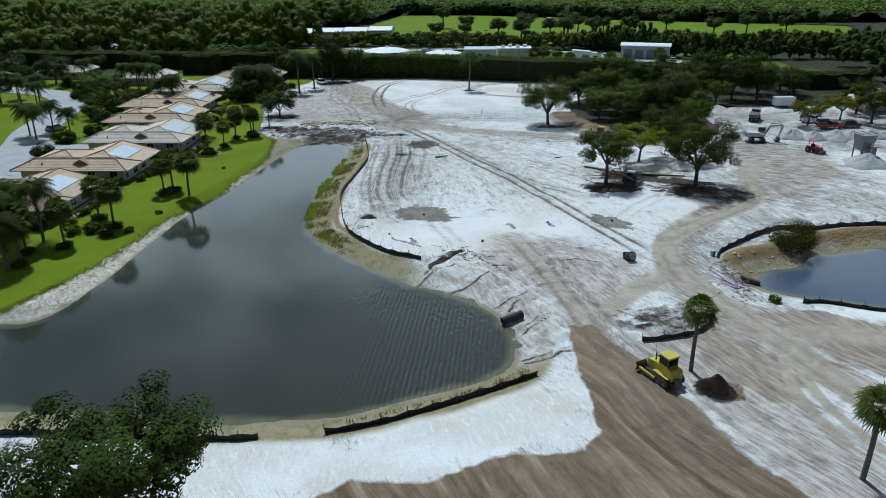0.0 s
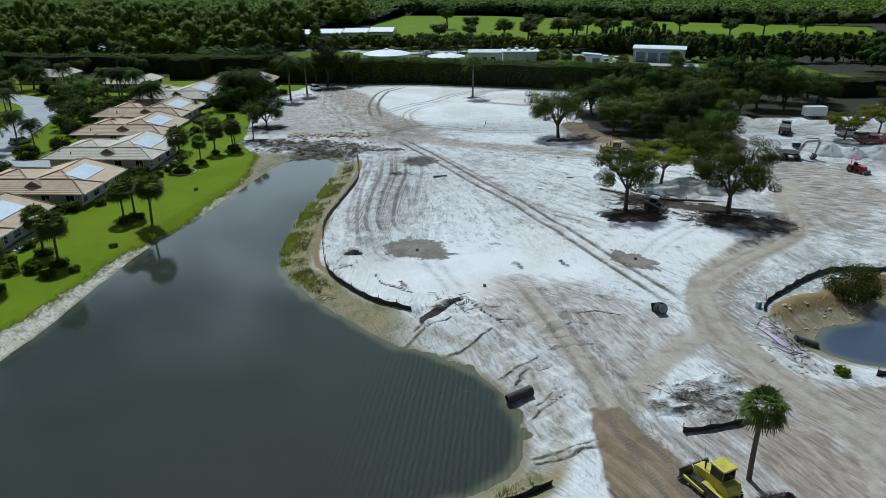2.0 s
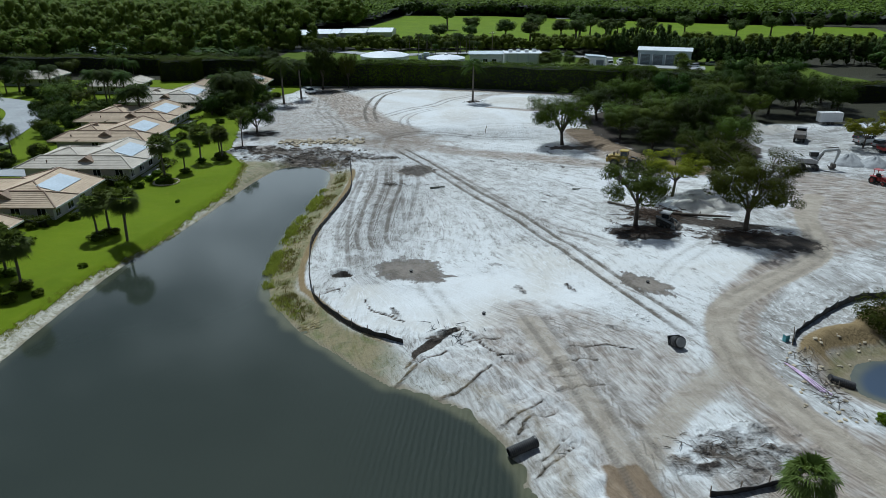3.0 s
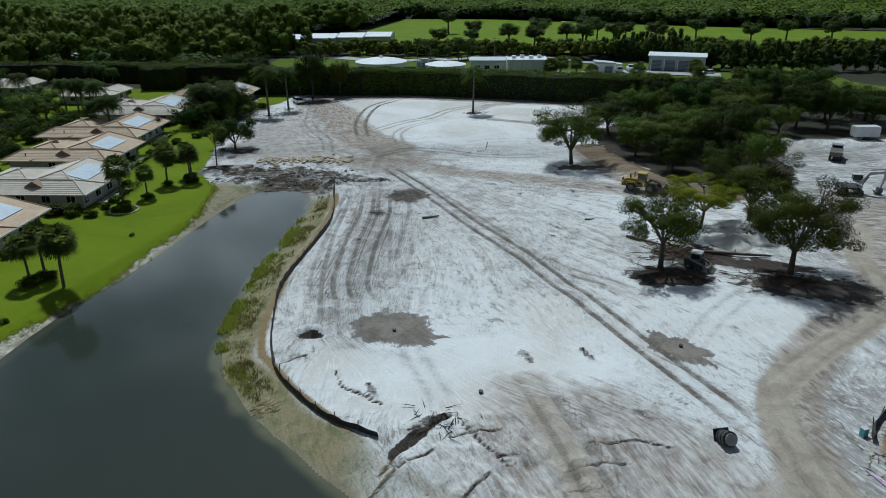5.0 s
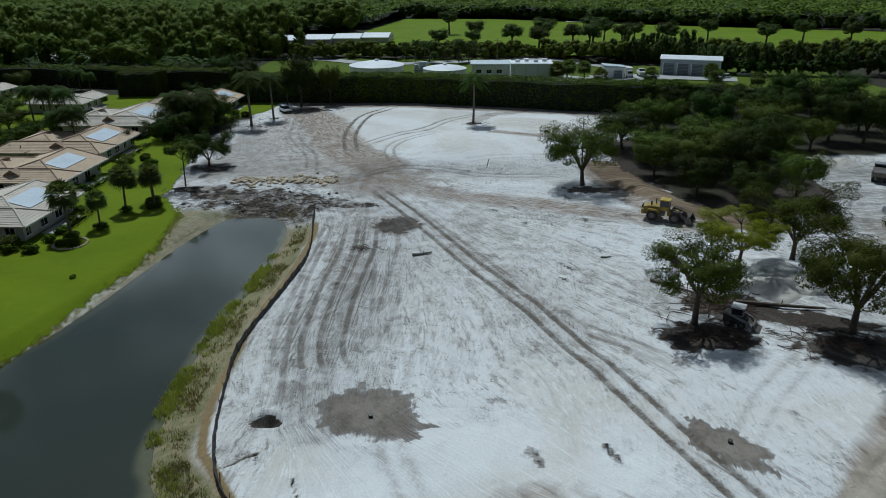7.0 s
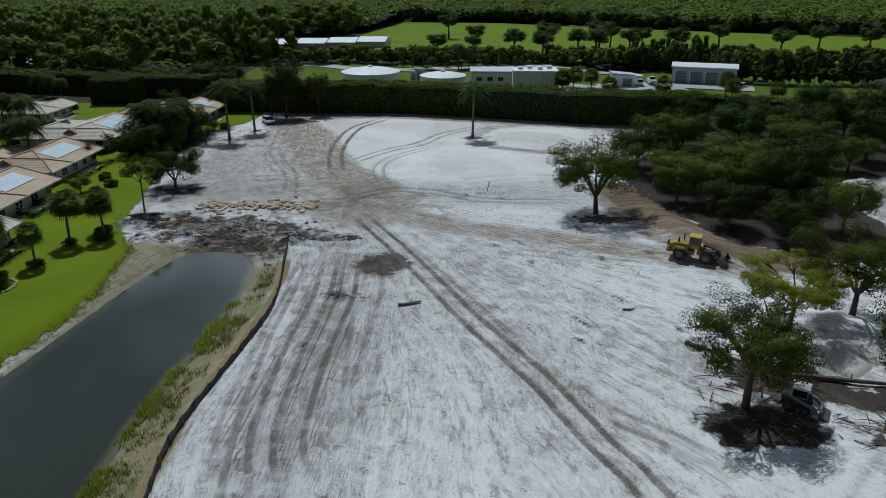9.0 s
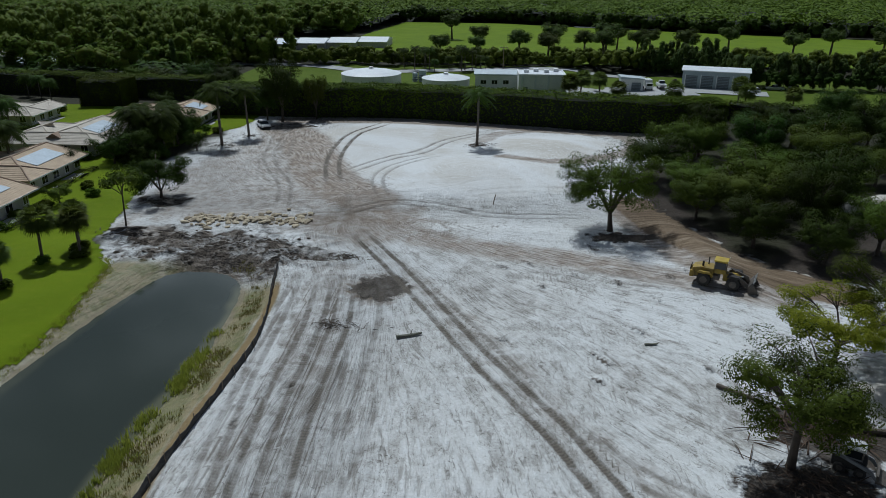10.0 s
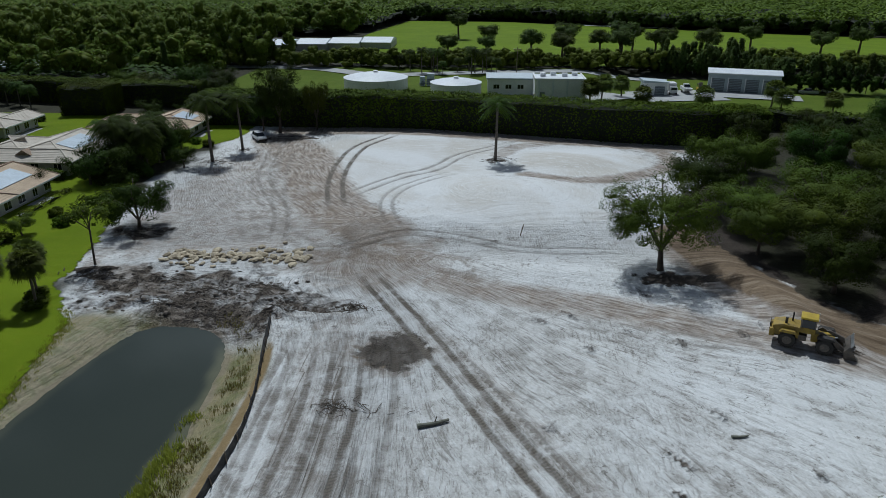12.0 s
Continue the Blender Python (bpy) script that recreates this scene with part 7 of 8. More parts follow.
def wheel_loader(x, y, turn):
    v = thing("wheel_loader", ground_pose(x, y, turn), "yellow articulated wheel loader with a dark bucket", "wheel loader")
    part("engine_cover", prism([(-3.3, 0.95), (-1.0, 0.95), (-1.0, 2.05), (-2.4, 2.1), (-3.25, 1.85)], 1.75), M_MUDDY, v)
    part("rear_frame", box((3.0, 1.0, 0.55), pose(-1.8, 0, 0.9), 0.06), M_STEEL, v)
    part("counterweight", box((0.5, 2.1, 0.8), pose(-3.25, 0, 1.15), 0.12), M_MUDDY, v)
    part("front_frame", box((1.9, 0.95, 0.9), pose(1.0, 0, 1.15), 0.08), M_MUDDY, v)
    cab(v, -0.35, 1.5, 1.3, 1.3, 1.5, M_YELLOW, M_MUDDY)
    part("exhaust", cyl(0.07, 0.9, pose(-1.7, 0.4, 2.5), 10), M_BLACK, v)
    part("air_intake", cyl(0.12, 0.6, pose(-2.2, -0.4, 2.35), 10), M_BLACK, v)
    part("grille", box((0.05, 1.2, 0.7), pose(-3.5, 0, 1.55)), M_BLACK, v)
    for sx in (-1.9, 1.25):
        for sy in (-1, 1):
            wheel(v, sx, sy * 1.02, 0.74, 0.55, M_STEEL)
            part("mudguard", prism([(-0.75, 0), (0.75, 0), (0.55, 0.25), (-0.55, 0.25)], 0.62, pose(sx, sy * 1.02, 1.48)), M_BLACK if sx > 0 else M_MUDDY, v)
    for sy in (-0.55, 0.55):
        part("lift_arm", prism([(0.6, 1.75), (0.85, 1.95), (2.1, 1.35), (3.1, 0.55), (2.9, 0.3), (1.9, 0.9)], 0.2, pose(0, sy, 0)), M_STEEL, v)
        part("hydraulic_ram", cyl(0.09, 1.5, pose(1.5, sy * 0.6, 1.25, 0, 62, 0), 10), M_LIGHT, v)
    part("tilt_link", prism([(1.2, 1.9), (1.4, 2.05), (2.7, 1.6), (2.9, 1.0), (2.6, 1.2)], 0.22), M_STEEL, v)
    bucket = part("bucket", prism([(2.9, 0.1), (4.0, 0.04), (4.05, 0.1), (3.15, 0.28), (3.0, 0.75), (3.3, 1.3), (3.2, 1.36), (2.8, 0.8)], 2.6), M_STEEL, v, "worn dark steel bucket")
    for sy in (-1.28, 1.28):
        part("bucket_side", prism([(2.9, 0.1), (4.0, 0.06), (3.3, 1.32), (2.85, 0.8)], 0.06, pose(0, sy, 0)), M_STEEL, bucket)
    for k in range(7):
        part("bucket_bar", box((0.1, 0.06, 0.7), pose(3.32, -1.2 + k * 0.4, 1.35, 0, 25, 0)), M_LIGHT, bucket)
    for sy in (-0.7, 0.7):
        part("headlight", box((0.08, 0.2, 0.16), pose(0.42, sy, 3.1), 0.03), M_LAMP, v)
    return v


def bulldozer(x, y, turn):
    v = thing("bulldozer", ground_pose(x, y, turn) @ Matrix.Diagonal((0.88, 0.88, 0.88, 1)), "yellow tracked bulldozer on brown soil", "bulldozer")
    for sy in (-0.95, 0.95):
        track_unit(v, sy, 3.5, 0.95, 0.6)
    part("engine_cover", prism([(0.3, 0.7), (2.05, 0.7), (2.05, 1.5), (1.8, 1.65), (0.3, 1.85)], 1.05), M_DOZER, v)
    part("body", box((1.9, 1.35, 1.0), pose(-0.7, 0, 1.15), 0.08), M_DOZER, v)
    part("rear_tank", prism([(-1.85, 0.8), (-1.2, 0.8), (-1.2, 2.0), (-1.65, 1.95), (-1.85, 1.6)], 1.5), M_DOZER, v)
    cab(v, -0.45, 1.5, 1.35, 1.35, 1.6, M_DOZER, M_DOZER)
    part("exhaust", cyl(0.07, 0.9, pose(1.1, 0.25, 2.2), 10), M_BLACK, v)
    part("antenna", cyl(0.02, 1.6, pose(1.8, -0.3, 2.4, 0, 8, 0), 6), M_STEEL, v)
    blade = part("blade", prism([(2.55, 0.05), (2.68, 0.05), (2.5, 0.35), (2.48, 0.75), (2.66, 1.12), (2.52, 1.12), (2.36, 0.75), (2.38, 0.35)], 3.2), M_STEEL, v, "curved steel blade")
    for sy in (-1.3, 1.3):
        part("push_arm", box((2.6, 0.18, 0.25), pose(1.25, sy, 0.5), 0.03), M_DOZER, blade)
    for sy in (-0.5, 0.5):
        part("lift_ram", cyl(0.07, 1.3, pose(1.95, sy, 1.15, 0, 60, 0), 10), M_LIGHT, v)
    part("ripper", prism([(-2.3, 0.15), (-2.1, 0.15), (-1.85, 0.9), (-2.1, 1.05)], 0.9), M_STEEL, v)
    for sy in (-0.6, 0.6):
        part("fender", box((2.2, 0.5, 0.06), pose(-0.6, sy * 1.5, 1.1), 0.02), M_DOZER, v)
    return v


def excavator(x, y, turn, slew):
    v = thing("excavator", ground_pose(x, y, turn), "pale grey tracked excavator with a folded arm", "excavator")
    for sy in (-1.1, 1.1):
        track_unit(v, sy, 3.9, 0.85, 0.6)
    part("turntable", cyl(0.8, 0.5, pose(0, 0, 1.0), 20), M_STEEL, v)
    m = pose(0, 0, 0, 0, 0, slew)
    part("house", prism([(-2.4, 1.2), (1.3, 1.2), (1.3, 1.6), (0.2, 2.0), (-2.1, 2.1), (-2.4, 1.8)], 2.5, m), M_LIGHT, v)
    part("counterweight", prism([(-2.65, 1.2), (-2.1, 1.2), (-2.1, 2.05), (-2.5, 2.0)], 2.4, m), M_GREY, v)
    c = part("cab", box((1.5, 0.95, 0.7), m @ pose(0.9, 0.75, 1.75), 0.05), M_LIGHT, v)
    part("cab_glass", box((1.4, 0.9, 0.85), m @ pose(0.9, 0.75, 2.5), 0.05), M_GLASS, c)
    part("cab_roof", box((1.55, 1.0, 0.12), m @ pose(0.88, 0.75, 2.98), 0.04), M_LIGHT, c)
    part("boom", prism([(0.9, 1.4), (1.2, 1.3), (2.4, 3.1), (4.6, 3.5), (4.6, 3.8), (2.2, 3.6)], 0.42, m), M_LIGHT, v)
    part("stick", prism([(4.3, 3.9), (4.7, 3.9), (5.1, 3.3), (4.4, 0.9), (4.2, 0.9), (4.55, 3.2)], 0.32, m), M_LIGHT, v)
    b = part("bucket", prism([(4.0, 1.1), (4.5, 1.1), (4.7, 0.5), (4.3, 0.05), (3.7, 0.1), (3.5, 0.5), (3.9, 0.4)], 1.0, m), M_STEEL, v)
    for k in range(4):
        part("tooth", box((0.22, 0.1, 0.08), m @ pose(3.5, -0.38 + k * 0.25, 0.5, 0, 40, 0)), M_STEEL, b)
    for sy in (-0.35, 0.35):
        part("boom_ram", cyl(0.08, 1.9, m @ pose(1.75, sy, 2.05, 0, 28, 0), 10), M_STEEL, v)
    part("stick_ram", cyl(0.08, 2.2, m @ pose(3.5, 0, 4.0, 0, 85, 0), 10), M_STEEL, v)
    return v


def red_tractor(x, y, turn):
    v = thing("compact_tractor", ground_pose(x, y, turn), "small red tractor with an open frame on sand", "tractor")
    part("hood", prism([(0.2, 0.6), (1.6, 0.6), (1.6, 1.2), (1.4, 1.35), (0.2, 1.4)], 0.85), M_RED, v)
    part("body", box((1.8, 1.2, 0.6), pose(-0.6, 0, 0.9), 0.1), M_RED, v)
    part("seat", box((0.5, 0.55, 0.6), pose(-0.5, 0, 1.45), 0.06), M_BLACK, v)
    for sy in (-0.55, 0.55):
        part("roll_bar", box((0.08, 0.08, 1.4), pose(-1.0, sy, 1.7), 0.02), M_RED, v)
        wheel(v, -0.8, sy * 1.5, 0.62, 0.4, M_RED)
        wheel(v, 1.2, sy * 1.35, 0.42, 0.3, M_RED)
        part("fender", box((1.2, 0.4, 0.08), pose(-0.8, sy * 1.5, 1.32), 0.03), M_RED, v)
    part("canopy", box((1.4, 1.35, 0.08), pose(-0.6, 0, 2.42), 0.03), M_RED, v)
    part("loader_bucket", prism([(1.9, 0.1), (2.7, 0.08), (2.1, 0.3), (2.1, 0.8), (1.9, 0.8)], 1.6), M_STEEL, v)
    for sy in (-0.6, 0.6):
        part("loader_arm", prism([(0.3, 1.1), (0.45, 1.2), (2.0, 0.55), (1.9, 0.4)], 0.1, pose(0, sy, 0)), M_RED, v)
    return v


def site_truck(x, y, turn, paint, label):
    v = thing("dump_truck", ground_pose(x, y, turn), label, "truck")
    part("chassis", box((5.0, 0.9, 0.3), pose(0, 0, 0.75), 0.04), M_BLACK, v)
    cab(v, 1.75, 0.85, 1.5, 1.9, 1.6, paint, paint)
    part("hood", box((0.9, 1.7, 0.7), pose(2.7, 0, 1.15), 0.12), paint, v)
    tb = part("tipper_body", prism([(-2.5, 1.0), (0.7, 1.0), (0.85, 2.0), (-2.7, 1.85)], 2.1), M_STEEL, v)
    for k in range(5):
        part("body_rib", box((0.1, 2.16, 0.9), pose(-2.2 + k * 0.65, 0, 1.45)), M_GREY, tb)
    for sx in (-1.7, -0.7, 2.3):
        for sy in (-0.9, 0.9):
            wheel(v, sx, sy, 0.5, 0.34)
    return v


def car_body(length, width, profile, belt):
    """A rounded car shell from a side outline, drawn in towards the roof."""
    bm = prism(profile, width)
    for v in bm.verts:
        if v.co.z > belt:
            v.co.y *= 1 - 0.22 * (v.co.z - belt) / 0.6
    bmesh.ops.bevel(bm, geom=list(bm.edges), offset=0.05, segments=2, affect="EDGES")
    return bm


def car(x, y, turn, paint, label, kind="suv"):
    v = thing("pickup_truck" if kind == "pickup" else "car", ground_pose(x, y, turn), label, "car", "parked cars")
    if kind == "pickup":
        shape = [(-2.7, 0.45), (2.65, 0.45), (2.7, 0.85), (2.5, 1.05), (1.35, 1.15), (-2.65, 1.15)]
        roof = [(-0.75, 1.13), (1.4, 1.13), (0.75, 1.78), (-0.55, 1.8)]
    else:
        shape = [(-2.3, 0.4), (2.25, 0.4), (2.3, 0.75), (2.05, 0.95), (1.1, 1.05), (-2.25, 1.05)]
        roof = [(-2.1, 1.03), (1.2, 1.03), (0.5, 1.65), (-1.8, 1.68)]
    part("body", car_body(5, 1.85, shape, 5), paint, v)
    gl = part("windows", car_body(3, 1.66, [(px, pz - 0.03) for px, pz in roof], 1.1), M_GLASS, v)
    part("roof", box((abs(roof[2][0] - roof[3][0]) * 0.98, 1.3, 0.07), pose((roof[2][0] + roof[3][0]) / 2, 0, roof[3][1] - 0.02), 0.03), paint, v)
    for sy in (-0.72, 0.72):
        part("door_pillar", box((0.09, 0.06, 0.62), pose((roof[0][0] + roof[1][0]) / 2, sy, 1.38, -12 * np.sign(sy), 0, 0)), paint, gl)
    end = shape[1][0]
    for sx in (-end * 0.62, end * 0.62):
        for sy in (-0.82, 0.82):
            wheel(v, sx, sy, 0.36, 0.24, M_SILVER)
    for sy in (-0.65, 0.65):
        part("headlight", box((0.12, 0.36, 0.16), pose(end - 0.02, sy, 0.75), 0.03), M_LAMP, v)
        part("tail_light", box((0.08, 0.25, 0.25), pose(shape[0][0] + 0.02, sy, 0.85), 0.03), M_RED, v)
        part("mirror", box((0.16, 0.22, 0.14), pose(roof[1][0] - 0.3, sy * 1.5, 1.12), 0.03), paint, v)
    part("bumper", box((0.18, 1.8, 0.24), pose(end, 0, 0.5), 0.05), M_BLACK, v)
    part("bumper", box((0.18, 1.8, 0.24), pose(shape[0][0], 0, 0.5), 0.05), M_BLACK, v)
    if kind == "pickup":
        part("cargo_bed", box((1.75, 1.5, 0.06), pose(-1.75, 0, 1.17)), M_BLACK, v)
    return v


wheel_loader(31.2, 148.3, -25)
bulldozer(19.9, 54.4, 117)
excavator(64.6, 148.4, 80, -88)
red_tractor(72.4, 138.6, -65)
site_truck(72.4, 170, 62, M_GREY, "dark dump truck parked on the sand")
for cx_, cy_, ct, paint, lab, kd in [(84.9, 167.4, 18, M_CARWHITE, "white pickup truck parked under a tree", "pickup"), (86.6, 164.2, 16, M_SILVER, "silver car parked in the row", "suv"),
                                     (86.2, 170.8, 18, M_NAVY, "dark blue car parked under a tree", "suv"), (86.4, 160.6, 8, M_RED, "red pickup truck parked on the sand", "pickup"),
                                     (91.5, 162.0, 8, M_DARKCAR, "black car parked behind the sand piles", "suv"), (88.5, 174.6, 18, M_CARWHITE, "white car parked under a tree", "suv"),
                                     (-45.0, 227.6, -55, M_CARWHITE, "white car parked on the sand by the hedge", "suv"), (86.5, 294.5, 190, M_CARWHITE, "white car before the warehouse", "suv"),
                                     (95.5, 300, 170, M_SILVER, "pale pickup truck beside the warehouse", "pickup"), (102, 302, 90, M_CARWHITE, "white car beside the warehouse", "suv"),
                                     (-95, 158.5, 70, M_SILVER, "silver car parked beside the street", "suv"), (-92.5, 128.5, 60, M_CARWHITE, "white car parked on the street", "suv")]:
    car(cx_, cy_, ct, paint, lab, kd)

van = thing("box_trailer", ground_pose(86.6, 187.4, 2), "white box trailer parked under the trees", "trailer")
part("box_body", box((5.2, 2.2, 2.2), pose(0, 0, 1.75), 0.08), M_CARWHITE, van)
part("rear_door", box((0.08, 2.0, 2.0), pose(-2.62, 0, 1.75), 0.02), M_LIGHT, van)
part("drawbar", prism([(2.6, 0.5), (3.9, 0.5), (3.9, 0.62), (2.6, 0.7)], 0.3), M_STEEL, van)
for sx in (-0.6, 0.4):
    for sy in (-1.0, 1.0):
        wheel(van, sx, sy, 0.38, 0.25)
lori = thing("delivery_truck", pose(55.4, 297, height_at(55.4, 297) + 0.32, 0, 0, -90), "white box truck beside the shed", "truck")
part("box_body", box((3.6, 2.2, 2.3), pose(-0.8, 0, 1.95), 0.06), M_CARWHITE, lori)
part("cab", box((1.4, 2.0, 1.7), pose(1.9, 0, 1.4), 0.15), M_CARWHITE, lori)
part("windscreen", box((0.1, 1.7, 0.7), pose(2.6, 0, 1.75), 0.03), M_GLASS, lori)
for sx in (-1.6, 1.7):
    for sy in (-0.95, 0.95):
        wheel(lori, sx, sy, 0.42, 0.28)
boat = thing("boat_on_trailer", pose(60.0, 299, height_at(60, 299) + 0.32, 0, 0, -90), "white motor boat on a trailer", "boat")
part("hull", prism([(-2.8, 0.9), (1.8, 0.7), (3.2, 1.7), (-2.8, 1.7)], 2.1), M_CARWHITE, boat)
part("cabin", prism([(-0.8, 1.7), (1.5, 1.7), (0.6, 2.6), (-0.6, 2.6)], 1.6), M_CARWHITE, boat)
part("windscreen", prism([(0.66, 1.9), (1.4, 1.9), (0.7, 2.5), (0.5, 2.5)], 1.64), M_GLASS, boat)
part("trailer_frame", box((5.6, 0.9, 0.16), pose(0, 0, 0.55)), M_STEEL, boat)
for sy in (-0.95, 0.95):
    wheel(boat, -0.6, sy, 0.36, 0.24)
fork = thing("forklift", pose(64.4, 301, height_at(64.4, 301) + 0.32, 0, 0, -90), "small yellow forklift by the warehouse", "forklift")
part("body", box((1.9, 1.2, 0.9), pose(-0.2, 0, 0.85), 0.1), M_YELLOW, fork)
part("mast", box((0.2, 1.0, 2.6), pose(1.0, 0, 1.6), 0.03), M_STEEL, fork)
part("overhead_guard", box((1.3, 1.1, 0.1), pose(-0.1, 0, 2.3), 0.03), M_BLACK, fork)
for sx in (-0.8, 0.7):
    for sy in (-0.5, 0.5):
        wheel(fork, sx, sy, 0.32, 0.24)
        part("guard_post", box((0.07, 0.07, 1.1), pose(-0.1 + sx * 0.7, sy, 1.8)), M_BLACK, fork)

# screening plant on its gravel
plant = thing("screening_plant", ground_pose(78.8, 133.0, 8), "tall grey screening plant discharging gravel", "machine")
part("hopper", prism([(-1.2, 3.6), (1.2, 3.6), (1.5, 5.0), (-1.5, 5.0)], 2.8), M_GREY, plant)
part("screen_box", box((2.4, 2.6, 1.5), pose(0, 0, 2.8), 0.06), M_GREY, plant)
part("engine_box", box((1.6, 2.2, 1.3), pose(1.7, 0.4, 1.6), 0.08), M_GREY, plant)
for sx in (-1.05, 1.05):
    for sy in (-1.15, 1.15):
        part("leg", box((0.18, 0.18, 2.6), pose(sx, sy, 1.1)), M_STEEL, plant)
for k in range(3):
    part("hopper_rail", box((0.08, 2.9, 0.08), pose(-1.5 + 1.5 * k, 0, 5.25)), M_STEEL, plant)
part("conveyor", prism([(-0.5, 2.2), (-0.2, 2.4), (-3.6, 3.3), (-3.7, 3.1)], 0.9, pose(0, 0, 0, 0, 0, 90)), M_STEEL, plant)
part("access_ladder", box((0.4, 0.06, 3.4), pose(0.8, -1.36, 2.5)), M_LIGHT, plant)

skid = thing("skid_steer", ground_pose(30.6, 117.0, -30), "dark skid-steer loader working among felled branches", "skid steer")
part("body", box((2.2, 1.3, 0.9), pose(-0.2, 0, 0.8), 0.1), M_BLACK, skid)
cab(skid, 0.0, 0.9, 1.2, 1.2, 1.2, M_LIGHT, M_GREY)
for sx in (-0.7, 0.6):
    for sy in (-0.75, 0.75):
        wheel(skid, sx, sy, 0.4, 0.32)
for sy in (-0.85, 0.85):
    part("lift_arm", prism([(-1.3, 1.5), (-1.2, 1.7), (1.3, 0.9), (1.7, 0.3), (1.5, 0.3), (1.1, 0.7)], 0.14, pose(0, sy, 0)), M_GREY, skid)
part("bucket", prism([(1.6, 0.05), (2.4, 0.05), (1.8, 0.25), (1.75, 0.7), (1.6, 0.7)], 1.8), M_STEEL, skid)

# ---- silt fences, pipes, stones, wood ----
M_FABRIC = plain("black_silt_fabric", (0.018, 0.018, 0.019), (0.05, 0.045, 0.04), 1.5, 0.8)
M_STAKE = plain("weathered_stake", (0.26, 0.20, 0.14), (0.16, 0.12, 0.09), 3.0, 0.9)
M_PIPE = plain("black_plastic_pipe", (0.02, 0.02, 0.022), (0.045, 0.043, 0.04), 1.5, 0.5)
M_STONE = plain("pale_limestone", (0.50, 0.43, 0.31), (0.36, 0.30, 0.21), 1.1, 0.9, bump=0.5, vary=0.25)
M_GRAVEL = plain("grey_gravel", (0.40, 0.41, 0.42), (0.29, 0.295, 0.30), 1.5, 0.95, bump=0.8)
M_PILE = plain("pale_sand_pile", (0.56, 0.54, 0.50), (0.42, 0.39, 0.35), 0.7, 0.95, bump=0.6)
M_LOG = plain("dead_wood", (0.15, 0.122, 0.095), (0.075, 0.06, 0.046), 2.5, 0.95, bump=0.6)
M_GREYLOG = plain("grey_green_wood", (0.23, 0.235, 0.19), (0.11, 0.11, 0.085), 3.0, 0.95, bump=0.6)
M_BRUSH = plain("root_mass", (0.11, 0.07, 0.045), (0.06, 0.04, 0.028), 2.5, 0.95, bump=0.6)
M_PURPLE = plain("purple_pipe", (0.50, 0.33, 0.56), (0.60, 0.48, 0.62), 2.0, 0.4)
M_TEAL = plain("teal_plastic", (0.16, 0.48, 0.52), None, 2.0, 0.4)
M_CONCRETE = plain("concrete_ring", (0.35, 0.35, 0.34), (0.24, 0.24, 0.23), 2.0, 0.85)


def silt_fence(line, label, high=0.75, spacing=2.4):
    p = spline(line, 14)
    fence = thing("silt_fence", pose(float(p[0][0]), float(p[0][1]), height_at(*p[0])), label, "fence", "silt fences")
    z0 = height_at(*p[0])
    gaps = np.r_[0, np.cumsum(np.linalg.norm(np.diff(p, axis=0), axis=1))]
    s = np.arange(0, gaps[-1], 0.4)
    q = np.stack([np.interp(s, gaps, p[:, 0]), np.interp(s, gaps, p[:, 1])], 1)
    t = np.gradient(q, axis=0)
    side = np.stack([t[:, 1], -t[:, 0]], 1) / np.linalg.norm(t, axis=1)[:, None]
    verts, faces = [], []
    for i, (c, n) in enumerate(zip(q, side)):
        h = height_at(*c)
        sag = high * (1 - 0.22 * abs(math.sin(s[i] * math.pi / spacing)) - 0.12 * rng.rand())
        lean = 0.12 * math.sin(s[i] * 0.35) + 0.1
        for off in (-0.02, 0.02):
            for z, l in ((-0.25, 0), (sag * 0.55, lean * 0.4 + 0.03 * math.sin(s[i] * 4)), (sag, lean)):
                w = c + n * (off + l) - p[0]
                verts.append((w[0], w[1], h + z - z0))
    for i in range(len(q) - 1):
        a, b = 6 * i, 6 * i + 6
        for k in (0, 1):
            faces.append((a + k, b + k, b + k + 1, a + k + 1))
            faces.append((a + 3 + k, a + 4 + k, b + 4 + k, b + 3 + k))
        faces.append((a + 2, b + 2, b + 5, a + 5))
    link_mesh("fabric", verts, faces, M_FABRIC, fence)
    stake = None
    for k in np.arange(0, gaps[-1], spacing):
        x, y = np.interp(k, gaps, p[:, 0]), np.interp(k, gaps, p[:, 1])
        m = pose(x - p[0][0], y - p[0][1], height_at(x, y) - z0 + 0.3, rng.uniform(-7, 7), rng.uniform(-7, 7), rng.uniform(0, 90))
        if stake is None:
            stake = part("stake", box((0.06, 0.06, 1.4)), M_STAKE, fence)
            stake.matrix_basis = m
        else:
            o = new("stake", stake.data)
            o.parent = fence
            o.matrix_basis = m
    return fence


silt_fence([(-20.6, 150.5), (-19.6, 145), (-18.4, 138), (-17.7, 131), (-18.3, 124), (-19.0, 117.5), (-19.2, 110), (-18.5, 104.3), (-17.2, 98.1), (-15.3, 92.7), (-12.6, 88.6), (-8.9, 84.9), (-4.2, 82.4)],
           "long black silt fence on stakes along the lake bank")
silt_fence([(-10.3, 45.9), (-7.3, 46.9), (-4.1, 48.2), (-0.2, 50.2), (3.9, 52.7), (8.3, 55.3)], "black silt fence above the lake's sandy shore")
silt_fence([(-46, 44.4), (-37, 44.7), (-24.4, 45.1), (-20.2, 45), (-16.8, 44.8), (-15.4, 45.2)], "sagging black silt fence behind a tree")
